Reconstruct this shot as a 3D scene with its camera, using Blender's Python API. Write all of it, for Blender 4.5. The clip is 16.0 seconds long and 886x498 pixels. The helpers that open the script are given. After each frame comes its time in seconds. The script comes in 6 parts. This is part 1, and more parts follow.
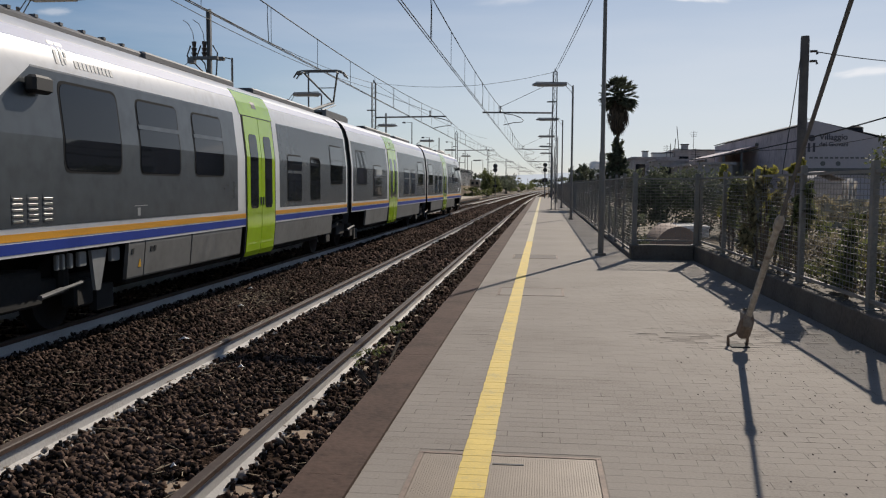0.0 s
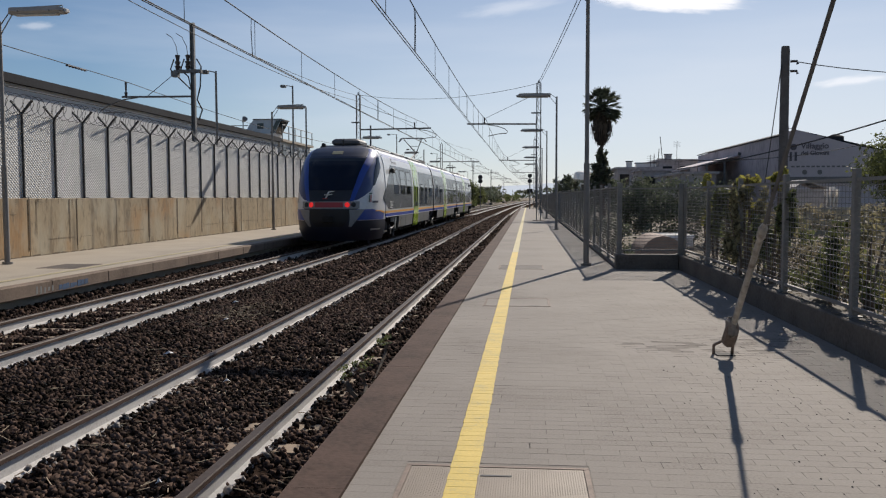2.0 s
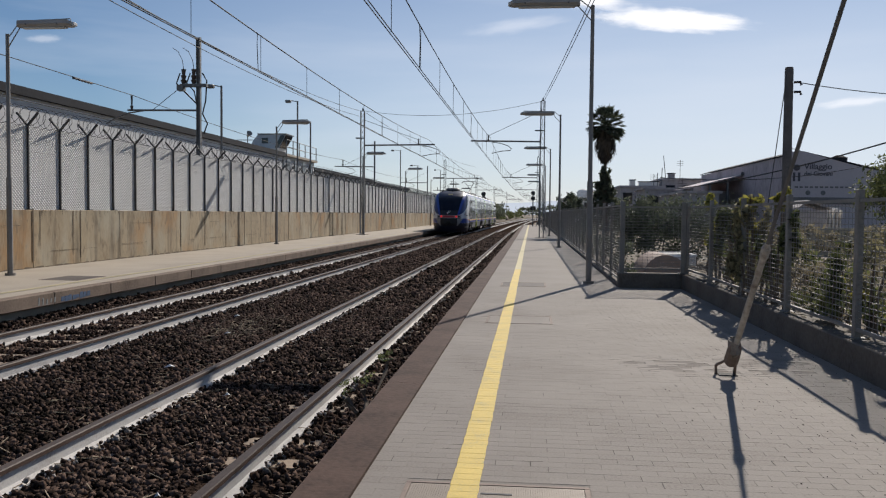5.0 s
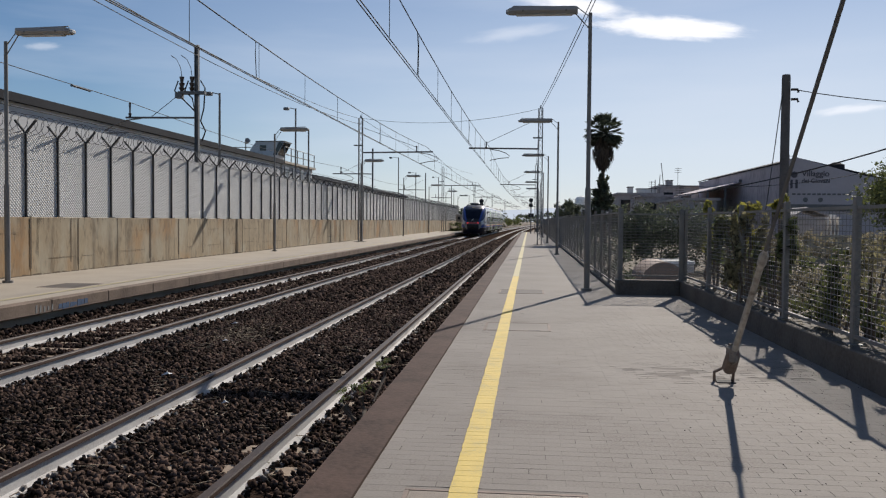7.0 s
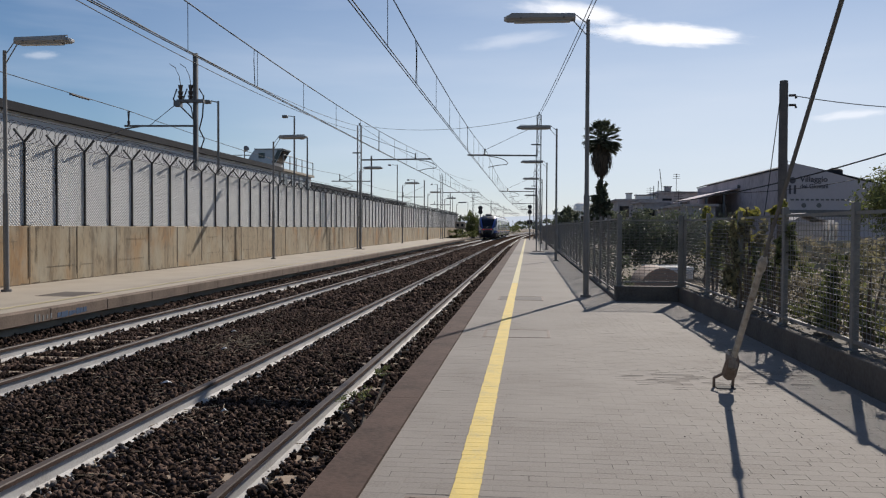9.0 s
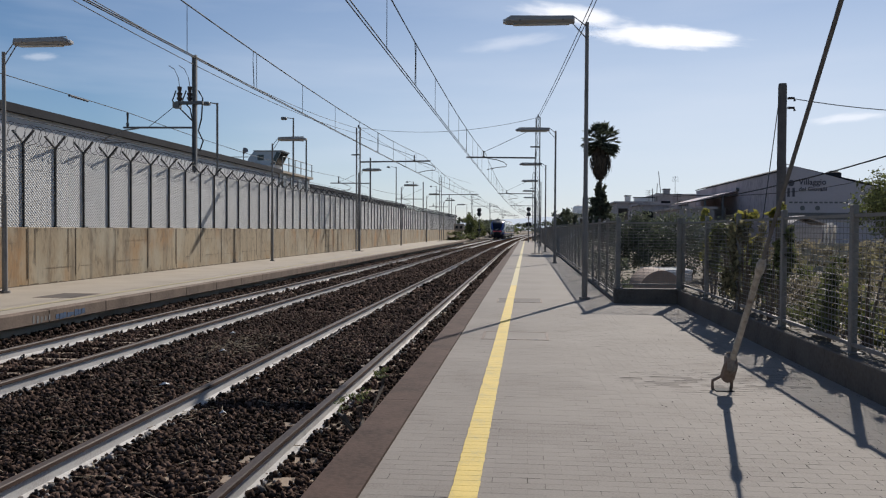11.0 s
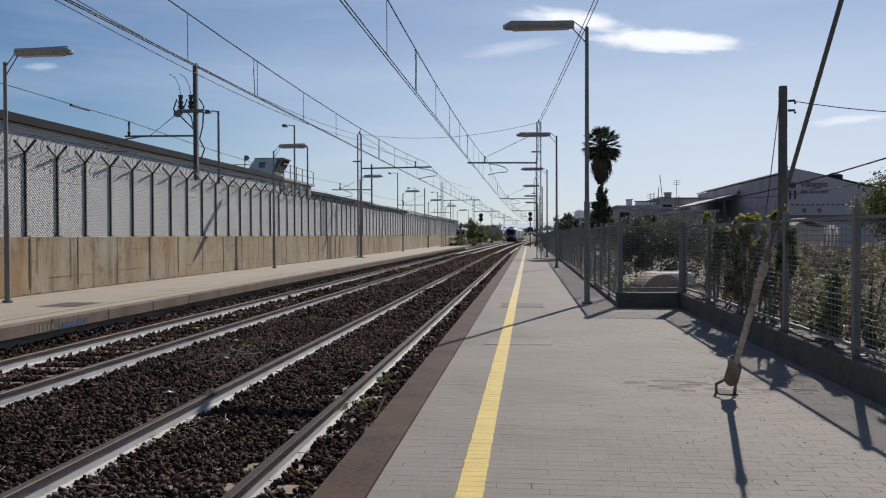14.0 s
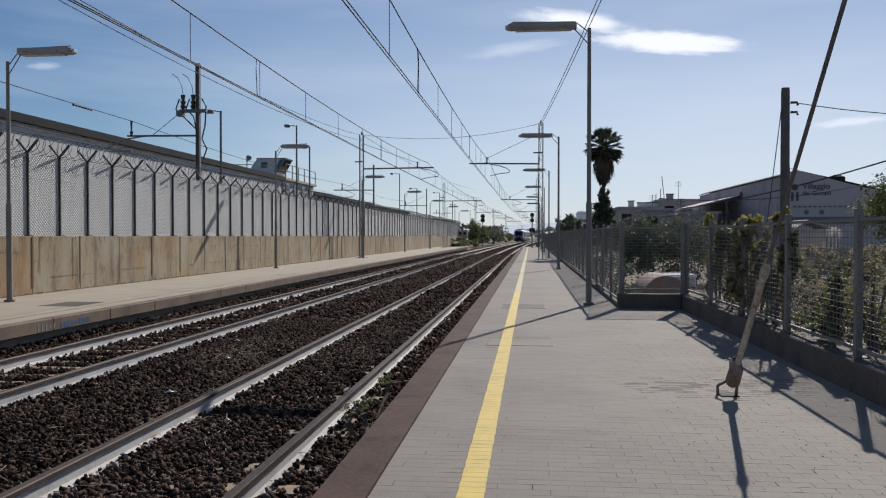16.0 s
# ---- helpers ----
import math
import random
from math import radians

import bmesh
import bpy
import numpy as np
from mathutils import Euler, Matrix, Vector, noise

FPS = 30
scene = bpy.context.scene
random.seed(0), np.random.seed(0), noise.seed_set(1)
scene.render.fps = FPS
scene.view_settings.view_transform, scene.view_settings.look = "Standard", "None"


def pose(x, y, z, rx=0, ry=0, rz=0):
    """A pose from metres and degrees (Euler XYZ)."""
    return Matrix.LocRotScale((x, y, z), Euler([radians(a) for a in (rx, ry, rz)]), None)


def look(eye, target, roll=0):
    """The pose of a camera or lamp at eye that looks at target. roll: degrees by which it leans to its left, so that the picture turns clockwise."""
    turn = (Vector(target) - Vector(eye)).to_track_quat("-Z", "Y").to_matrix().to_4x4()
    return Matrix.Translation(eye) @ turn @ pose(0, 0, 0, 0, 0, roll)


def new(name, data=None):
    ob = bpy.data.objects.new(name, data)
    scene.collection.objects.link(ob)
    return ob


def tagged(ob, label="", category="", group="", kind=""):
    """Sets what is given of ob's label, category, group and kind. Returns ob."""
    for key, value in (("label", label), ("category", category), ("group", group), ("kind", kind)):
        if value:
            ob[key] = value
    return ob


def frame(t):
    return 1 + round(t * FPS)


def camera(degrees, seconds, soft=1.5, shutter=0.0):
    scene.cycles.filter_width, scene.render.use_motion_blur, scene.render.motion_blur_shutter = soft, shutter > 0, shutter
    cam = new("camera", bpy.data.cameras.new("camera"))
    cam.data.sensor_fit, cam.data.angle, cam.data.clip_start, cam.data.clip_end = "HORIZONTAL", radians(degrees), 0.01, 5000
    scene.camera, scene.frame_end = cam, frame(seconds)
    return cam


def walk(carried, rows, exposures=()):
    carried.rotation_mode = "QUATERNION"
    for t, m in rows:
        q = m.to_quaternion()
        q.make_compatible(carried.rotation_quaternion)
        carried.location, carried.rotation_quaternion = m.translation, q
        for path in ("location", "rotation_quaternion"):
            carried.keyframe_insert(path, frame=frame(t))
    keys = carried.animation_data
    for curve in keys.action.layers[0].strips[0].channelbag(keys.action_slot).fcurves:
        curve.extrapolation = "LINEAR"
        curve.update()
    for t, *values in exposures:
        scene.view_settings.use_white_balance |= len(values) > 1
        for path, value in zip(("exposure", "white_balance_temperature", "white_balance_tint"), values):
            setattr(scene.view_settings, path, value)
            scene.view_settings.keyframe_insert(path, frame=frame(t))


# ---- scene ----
cam = camera(55.0, 16.0, soft=1.2)
EYE = (0.0, 0.0, 1.43)


def aim(yaw, tilt, roll):
    """Camera pose at the eye: yaw to the left, tilt up, roll, in degrees."""
    return Matrix.Translation(EYE) @ pose(0, 0, 0, 0, 0, yaw) @ pose(0, 0, 0, 90 + tilt) @ pose(0, 0, 0, 0, 0, roll)


walk(cam, [
    (0, aim(6.679, -4.266, 0.311)),
    (0.5, aim(6.300, -3.971, 0.319)),
    (1, aim(6.136, -3.822, 0.286)),
    (1.5, aim(5.965, -3.717, 0.131)),
    (2, aim(5.721, -3.493, -0.163)),
    (2.5, aim(5.742, -3.200, -0.132)),
    (3, aim(5.797, -2.874, 0.082)),
    (3.5, aim(5.823, -2.716, 0.359)),
    (4, aim(5.922, -2.610, 0.474)),
    (6.5, aim(5.804, -2.045, 0.502)),
    (7, aim(5.771, -1.915, 0.478)),
    (7.5, aim(5.667, -1.806, 0.569)),
    (8, aim(5.590, -1.690, 0.555)),
    (8.5, aim(5.647, -1.569, 0.352)),
    (9, aim(5.707, -1.444, 0.244)),
    (11.5, aim(5.618, -1.193, 0.352)),
    (12, aim(5.594, -0.938, 0.243)),
    (12.5, aim(5.585, -0.871, 0.067)),
    (13, aim(5.547, -0.847, -0.048)),
    (13.5, aim(5.694, -0.895, -0.104)),
    (14, aim(5.758, -0.918, -0.192)),
    (14.5, aim(5.805, -0.953, -0.100)),
    (15, aim(5.804, -0.840, -0.095)),
    (15.5, aim(5.854, -0.836, 0.010)),
    (16, aim(5.875, -0.875, 0.000)),
], exposures=[(0, 0.02, 6700, 12), (1, 0.11, 6620, 12), (2.5, 0.13, 6500, 12), (9, 0.12, 6350, 12), (11.5, 0.12, 6290, 12), (12.5, 0.04, 6270, 12), (16, 0.04, 6200, 12)])

# ---- world, sun ----
SUN_TURN, SUN_UP = radians(18.6), radians(33)
world = bpy.data.worlds.new("sky")
scene.world = world
world.use_nodes = True
wn, wl = world.node_tree.nodes, world.node_tree.links
sky = wn.new("ShaderNodeTexSky")
sky.sky_type, sky.sun_disc = "NISHITA", False
sky.sun_elevation, sky.sun_rotation = SUN_UP, SUN_TURN
sky.air_density, sky.dust_density, sky.ozone_density = 1.0, 0.1, 5.0
wco = wn.new("ShaderNodeTexCoord")
wmap = wn.new("ShaderNodeMapping")
wmap.inputs["Scale"].default_value = (1.2, 1.2, 9.0)
wmap.inputs["Rotation"].default_value = (0, radians(7), 0)
wl.new(wco.outputs["Generated"], wmap.inputs["Vector"])
wnoise = wn.new("ShaderNodeTexNoise")
wnoise.inputs["Scale"].default_value, wnoise.inputs["Detail"].default_value = 1.7, 7
wl.new(wmap.outputs[0], wnoise.inputs["Vector"])
wramp = wn.new("ShaderNodeValToRGB")
wramp.color_ramp.elements[0].position, wramp.color_ramp.elements[1].position = 0.47, 0.78
wramp.color_ramp.elements[1].color = (0.38, 0.38, 0.38, 1)
wl.new(wnoise.outputs[0], wramp.inputs[0])
wmix = wn.new("ShaderNodeMix")
wmix.data_type = "RGBA"
wmix.inputs["B"].default_value = (10, 11.0, 12.4, 1)
wl.new(wramp.outputs[0], wmix.inputs["Factor"])
wl.new(sky.outputs[0], wmix.inputs["A"])
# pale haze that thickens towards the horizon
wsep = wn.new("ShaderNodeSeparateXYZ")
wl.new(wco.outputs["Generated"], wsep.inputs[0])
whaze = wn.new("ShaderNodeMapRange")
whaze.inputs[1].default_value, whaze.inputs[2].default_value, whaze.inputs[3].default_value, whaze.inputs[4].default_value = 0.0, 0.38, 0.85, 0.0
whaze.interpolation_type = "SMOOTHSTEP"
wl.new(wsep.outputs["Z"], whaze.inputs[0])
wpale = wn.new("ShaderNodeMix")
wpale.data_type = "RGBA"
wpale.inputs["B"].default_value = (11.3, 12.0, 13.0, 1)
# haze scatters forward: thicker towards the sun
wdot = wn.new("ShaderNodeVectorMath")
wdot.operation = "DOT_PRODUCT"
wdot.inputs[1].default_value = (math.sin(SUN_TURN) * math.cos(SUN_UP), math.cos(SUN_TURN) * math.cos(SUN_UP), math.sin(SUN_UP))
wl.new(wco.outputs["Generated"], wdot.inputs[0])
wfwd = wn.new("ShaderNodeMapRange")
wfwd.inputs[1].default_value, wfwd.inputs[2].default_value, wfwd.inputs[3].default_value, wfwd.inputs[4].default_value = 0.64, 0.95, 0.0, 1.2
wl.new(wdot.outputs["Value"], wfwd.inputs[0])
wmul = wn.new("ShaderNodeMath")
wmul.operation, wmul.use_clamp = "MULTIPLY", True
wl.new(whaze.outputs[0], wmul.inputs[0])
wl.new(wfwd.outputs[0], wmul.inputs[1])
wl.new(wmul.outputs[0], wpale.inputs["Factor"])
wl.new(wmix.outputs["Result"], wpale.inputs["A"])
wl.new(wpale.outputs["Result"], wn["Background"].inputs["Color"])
wn["Background"].inputs["Strength"].default_value = 0.063

sun = new("sun", bpy.data.lights.new("sun", "SUN"))
sun.data.energy, sun.data.angle, sun.data.color = 4.3, radians(0.6), (1.0, 0.93, 0.82)
sun_dir = Vector((math.sin(SUN_TURN) * math.cos(SUN_UP), math.cos(SUN_TURN) * math.cos(SUN_UP), math.sin(SUN_UP)))
sun.matrix_basis = look(sun_dir * 60, (0, 0, 0))


# ---- materials ----
def material(name, base, rough=0.7, metal=0.0, var=0.15, fine=40.0, broad=1.5, bump=0.2, depth=0.004, tint=None, island=0.0, each=0.0, coat=0.0, position=False, stretch=None):
    """A surface with grain at two scales; tint is the colour of its stains; island and each vary it piece by piece."""
    m = bpy.data.materials.new(name)
    m.use_nodes = True
    n, l = m.node_tree.nodes, m.node_tree.links
    b = n["Principled BSDF"]
    b.inputs["Roughness"].default_value, b.inputs["Metallic"].default_value = rough, metal
    b.inputs["Coat Weight"].default_value = coat
    if position:
        src = n.new("ShaderNodeNewGeometry").outputs["Position"]
    else:
        src = n.new("ShaderNodeTexCoord").outputs["Object"]
    if stretch:
        mp = n.new("ShaderNodeMapping")
        mp.inputs["Scale"].default_value = stretch
        l.new(src, mp.inputs["Vector"])
        src = mp.outputs[0]
    a = n.new("ShaderNodeTexNoise")
    a.inputs["Scale"].default_value, a.inputs["Detail"].default_value = fine, 4
    c = n.new("ShaderNodeTexNoise")
    c.inputs["Scale"].default_value, c.inputs["Detail"].default_value = broad, 5
    l.new(src, a.inputs["Vector"])
    l.new(src, c.inputs["Vector"])
    total = n.new("ShaderNodeMath")
    total.operation = "MULTIPLY_ADD"
    l.new(a.outputs[0], total.inputs[0])
    total.inputs[1].default_value = 0.8
    l.new(c.outputs[0], total.inputs[2])
    last = total.outputs[0]
    shift = 0.9
    for amount, make, out in ((island, "ShaderNodeNewGeometry", "Random Per Island"), (each, "ShaderNodeObjectInfo", "Random")):
        if amount:
            r = n.new(make)
            k = n.new("ShaderNodeMath")
            k.operation = "MULTIPLY_ADD"
            l.new(r.outputs[out], k.inputs[0])
            k.inputs[1].default_value = amount
            l.new(last, k.inputs[2])
            last, shift = k.outputs[0], shift + amount / 2
    span = n.new("ShaderNodeMapRange")
    l.new(last, span.inputs[0])
    span.inputs[1].default_value, span.inputs[2].default_value = shift - 0.5, shift + 0.5
    ramp = n.new("ShaderNodeValToRGB")
    base = Vector(base)
    dark = Vector(tint) if tint else base * (1 - 2 * var)
    ramp.color_ramp.elements[0].color = (*dark, 1)
    ramp.color_ramp.elements[1].color = (*(base * (1 + 1.6 * var)), 1)
    mid = ramp.color_ramp.elements.new(0.45)
    mid.color = (*base, 1)
    ramp.color_ramp.elements[0].position, ramp.color_ramp.elements[2].position = 0.08, 0.92
    l.new(span.outputs[0], ramp.inputs[0])
    l.new(ramp.outputs[0], b.inputs["Base Color"])
    if bump:
        bp = n.new("ShaderNodeBump")
        bp.inputs["Strength"].default_value, bp.inputs["Distance"].default_value = bump, depth
        l.new(a.outputs[0], bp.inputs["Height"])
        l.new(bp.outputs[0], b.inputs["Normal"])
    return m


def glowing(name, colour, strength):
    m = material(name, colour, 0.3, bump=0)
    b = m.node_tree.nodes["Principled BSDF"]
    b.inputs["Emission Color"].default_value = (*colour, 1)
    b.inputs["Emission Strength"].default_value = strength
    return m


PAVER = material("paver", (0.262, 0.233, 0.203), 0.8, var=0.14, tint=(0.175, 0.145, 0.122), fine=60, broad=0.7, bump=0.25, depth=0.003, each=0.12, island=0.12, position=True)
PAVING = material("paving", (0.272, 0.242, 0.211), 0.8, var=0.12, fine=60, broad=0.7, bump=0.3, depth=0.003, position=True)
JOINT = material("sandy_joint", (0.25, 0.223, 0.195), 0.95, fine=90)
COPING = material("stained_coping", (0.082, 0.051, 0.039), 0.85, var=0.32, fine=30, broad=2.5, bump=0.45, depth=0.006, each=0.02, position=True)
YELLOW = material("yellow_paint", (0.64, 0.46, 0.09), 0.7, var=0.12, fine=70, broad=4, tint=(0.42, 0.34, 0.14), bump=0.25, depth=0.003, position=True)
PLATE = material("steel_plate", (0.225, 0.18, 0.135), 0.6, 0.1, var=0.15, fine=120, broad=3)
BALLAST = material("ballast_stone", (0.056, 0.038, 0.030), 0.9, tint=(0.012, 0.009, 0.007), var=0.85, fine=50, broad=0.6, bump=0.3, depth=0.004, island=1.0, position=True)
BED = material("ballast_bed", (0.045, 0.031, 0.024), 0.95, var=0.45, fine=22, broad=1.1, bump=1.0, depth=0.05, position=True)
SLEEPER = material("sleeper_concrete", (0.28, 0.21, 0.15), 0.85, var=0.2, fine=40, broad=3, bump=0.3, position=True)
RAIL_TOP = material("worn_rail_steel", (0.085, 0.063, 0.051), 0.55, 0.0, var=0.2, fine=30, broad=2, bump=0.1, depth=0.001, position=True)
RAIL_RUST = material("rail_rust", (0.085, 0.055, 0.042), 0.8, 0.1, var=0.25, fine=40, broad=3, position=True)
RAIL_WHITE = material("whitewashed_rail", (0.52, 0.50, 0.475), 0.85, var=0.12, fine=50, broad=2, tint=(0.33, 0.29, 0.26), position=True)
CLIP = material("rail_clip", (0.03, 0.026, 0.024), 0.7, 0.4)
CONCRETE = material("weathered_concrete", (0.315, 0.25, 0.16), 0.9, var=0.22, fine=18, broad=0.8, tint=(0.20, 0.13, 0.07), bump=0.4, depth=0.006, each=0.14, position=True, stretch=(1, 1, 0.3))
# run-off streaks and rusty blotches on the wall
cn, cl_ = CONCRETE.node_tree.nodes, CONCRETE.node_tree.links
cpos = cn.new("ShaderNodeNewGeometry")
last = cn["Principled BSDF"].inputs["Base Color"].links[0].from_socket
for scale, stretch, lo, hi, colour, amount in ((1.7, (1, 1.5, 0.16), 0.53, 0.70, (0.085, 0.062, 0.04), 0.7), (0.5, (1, 1, 1.1), 0.53, 0.68, (0.37, 0.195, 0.068), 0.72), (6.5, (1, 1, 0.5), 0.55, 0.68, (0.13, 0.10, 0.065), 0.55), (1.1, (1, 1, 0.6), 0.52, 0.68, (0.40, 0.36, 0.27), 0.65)):
    cm, ct, cr, cx = cn.new("ShaderNodeMapping"), cn.new("ShaderNodeTexNoise"), cn.new("ShaderNodeMapRange"), cn.new("ShaderNodeMix")
    cm.inputs["Scale"].default_value = stretch
    ct.inputs["Scale"].default_value, ct.inputs["Detail"].default_value = scale, 6
    cr.inputs[1].default_value, cr.inputs[2].default_value, cr.inputs[4].default_value = lo, hi, amount
    cx.data_type = "RGBA"
    cx.inputs["B"].default_value = (*colour, 1)
    cl_.new(cpos.outputs["Position"], cm.inputs["Vector"])
    cl_.new(cm.outputs[0], ct.inputs["Vector"])
    cl_.new(ct.outputs[0], cr.inputs[0])
    cl_.new(cr.outputs[0], cx.inputs["Factor"])
    cl_.new(last, cx.inputs["A"])
    last = cx.outputs["Result"]
cl_.new(last, cn["Principled BSDF"].inputs["Base Color"])
PALE = material("pale_concrete", (0.37, 0.315, 0.245), 0.8, var=0.1, fine=30, broad=0.8, bump=0.2, position=True)
LIP = material("platform_lip", (0.20, 0.15, 0.115), 0.85, var=0.25, fine=25, broad=2, bump=0.3, position=True)
# near-black: the shade inside recesses is put into this colour
DARK = material("recess_shade", (0.032, 0.026, 0.02), 0.95, var=0.3, fine=10, broad=2, position=True)
KERB = material("kerb_concrete", (0.128, 0.112, 0.096), 0.85, var=0.25, fine=25, broad=2, bump=0.35, depth=0.005, position=True)
GALV = material("galvanised_steel", (0.205, 0.19, 0.172), 0.65, 0.15, var=0.15, fine=30, broad=3, position=True)
DKSTEEL = material("weathered_steel", (0.15, 0.15, 0.15), 0.6, 0.4, var=0.2, fine=25, broad=3, position=True)
RUSTY = material("rusty_steel", (0.20, 0.15, 0.12), 0.75, 0.25, var=0.25, fine=25, broad=3, position=True)
WIRE = material("copper_wire", (0.05, 0.047, 0.045), 0.8, 0.0, bump=0)
RAZOR = material("razor_wire", (0.15, 0.15, 0.15), 0.7, 0.2, bump=0)
INSUL = material("insulator", (0.05, 0.04, 0.04), 0.3, bump=0)
SOIL = material("dry_ground", (0.15, 0.115, 0.075), 0.95, var=0.35, fine=6, broad=0.12, tint=(0.07, 0.075, 0.035), bump=0.6, depth=0.06, position=True)
PLASTER = material("grey_plaster", (0.52, 0.52, 0.52), 0.85, var=0.07, fine=12, broad=0.4, position=True)
ROOF = material("dark_roofing", (0.032, 0.033, 0.038), 0.9, var=0.2, fine=10, broad=0.6, position=True)
WINDOW = material("dark_window_glass", (0.015, 0.018, 0.022), 0.06, bump=0)
for dull in (ROOF, BALLAST, BED, COPING, PAVER, PAVING, JOINT, DARK, LIP, KERB, RAIL_TOP, RAIL_RUST):
    dull.node_tree.nodes["Principled BSDF"].inputs["Specular IOR Level"].default_value = 0.0 if dull is BED else 0.02 if dull is BALLAST else 0.15


# ---- mesh building ----
class Mesh:
    """Collects faces of one mesh."""

    def __init__(self):
        self.v, self.f, self.m = [], [], []

    def add(self, verts, faces, mat=0):
        k = len(self.v)
        self.v += [tuple(p) for p in verts]
        self.f += [tuple(i + k for i in g) for g in faces]
        self.m += [mat] * len(faces)
        return self

    def box(self, x0, x1, y0, y1, z0, z1, mat=0, c=0.0):
        if not c:
            v = [(x, y, z) for z in (z0, z1) for y in (y0, y1) for x in (x0, x1)]
            return self.add(v, [(0, 2, 3, 1), (4, 5, 7, 6), (0, 1, 5, 4), (1, 3, 7, 5), (3, 2, 6, 7), (2, 0, 4, 6)], mat)
        ring = lambda d, z: [(x0 + d + c, y0 + d, z), (x1 - d - c, y0 + d, z), (x1 - d, y0 + d + c, z), (x1 - d, y1 - d - c, z), (x1 - d - c, y1 - d, z), (x0 + d + c, y1 - d, z), (x0 + d, y1 - d - c, z), (x0 + d, y0 + d + c, z)]
        return self.rings([ring(c, z0), ring(0, z0 + c), ring(0, z1 - c), ring(c, z1)], True, mat)

    def rings(self, rings, caps=True, mat=0, closed=True):
        n = len(rings[0])
        v = [p for r in rings for p in r]
        f = []
        for i in range(len(rings) - 1):
            for j in range(n if closed else n - 1):
                a, b = i * n + j, i * n + (j + 1) % n
                f.append((a, b, b + n, a + n))
        if caps:
            f += [tuple(range(n))[::-1], tuple(range((len(rings) - 1) * n, len(rings) * n))]
        return self.add(v, f, mat)

    def tube(self, points, r, n=8, mat=0, caps=True):
        """A round bar along points; r may be one radius or one for each point."""
        points = [Vector(p) for p in points]
        rs = r if isinstance(r, (list, tuple)) else [r] * len(points)
        rings = []
        for i, p in enumerate(points):
            d = (points[min(i + 1, len(points) - 1)] - points[max(i - 1, 0)]).normalized()
            s = d.cross(Vector((0, 0, 1)) if abs(d.z) < 0.9 else Vector((0, 1, 0))).normalized()
            u = s.cross(d)
            rings.append([p + rs[i] * (math.cos(2 * math.pi * k / n) * s + math.sin(2 * math.pi * k / n) * u) for k in range(n)])
        return self.rings(rings, caps, mat)

    def bar(self, p, q, w, d=None, mat=0):
        """A square bar from p to q."""
        p, q = Vector(p), Vector(q)
        a = (q - p).normalized()
        s = a.cross(Vector((0, 0, 1)) if abs(a.z) < 0.9 else Vector((0, 1, 0))).normalized()
        u = s.cross(a)
        d = w if d is None else d
        ring = lambda c: [c - s * w / 2 - u * d / 2, c + s * w / 2 - u * d / 2, c + s * w / 2 + u * d / 2, c - s * w / 2 + u * d / 2]
        return self.rings([ring(p), ring(q)], True, mat)

    def data(self, name, *mats, smooth=False):
        me = bpy.data.meshes.new(name)
        me.from_pydata(self.v, [], self.f)
        for m in mats:
            me.materials.append(m)
        me.polygons.foreach_set("material_index", self.m)
        b = bmesh.new()
        b.from_mesh(me)
        bmesh.ops.recalc_face_normals(b, faces=b.faces)
        b.to_mesh(me)
        b.free()
        if smooth:
            me.shade_smooth()
            me.set_sharp_from_angle(angle=radians(38))
        me.update()
        return me


def part(name, me, mats, parent=None, label="", smooth=False, at=None):
    """Links a mesh as one object under a thing or a part."""
    if isinstance(me, Mesh):
        me = me.data(name, *(mats if isinstance(mats, (list, tuple)) else [mats]), smooth=smooth)
    ob = new(name, me)
    if parent:
        ob.parent = parent
    if at is not None:
        ob.matrix_basis = at
    if label:
        ob["label"] = label
    return ob


def thing(name, label, category, group="", kind="", at=None):
    ob = new(name)
    ob.empty_display_size = 0.2
    if at is not None:
        ob.matrix_basis = at
    return tagged(ob, label, category, group, kind)


def bend(y):
    """Sideways drift of the line, which turns gently to the right far off."""
    return (y - 60) ** 2 / 11400 if y > 60 else 0.0


RZ = -0.29            # top of the rails
TRACKS = (-2.74, -6.56)
ALONG = [-25, 0, 20, 40, 60] + [60 + 12 * i for i in range(1, 40)]

# ---- ground ----
g = Mesh()
xs = [-3000, -400, -60, -13.2, -12.7, -1.0, 0.5, 1.4, 30, 400, 3000]
zs = [-0.1, -0.1, -0.1, -0.1, -0.6, -0.6, -0.6, -0.06, -0.06, -0.1, -0.1]
ys = [-300, -40, 0, 30, 60] + [60 + 24 * i for i in range(1, 25)] + [900, 4000]
g.rings([[(x + bend(min(y, 640)), y, z) for x, z in zip(xs, zs)] for y in ys], False, 0, False)
ground = tagged(part("ground", g, SOIL), "dry brown ground with sparse grass", "ground", kind="structure")

# ---- ballast bed, rails and sleepers ----
b = Mesh()
prof = [(-8.6, -0.42), (-8.42, -0.40), (-8.05, -0.50), (-4.9, -0.47), (-4.3, -0.47), (-1.0, -0.48), (-0.7, -0.62)]
b.rings([[(x + bend(y), y, z) for x, z in prof] for y in ALONG], False, 0, False)
bed = tagged(part("ballast_bed", b, BED), "dark brown crushed stone ballast under both tracks", "ballast", kind="structure")


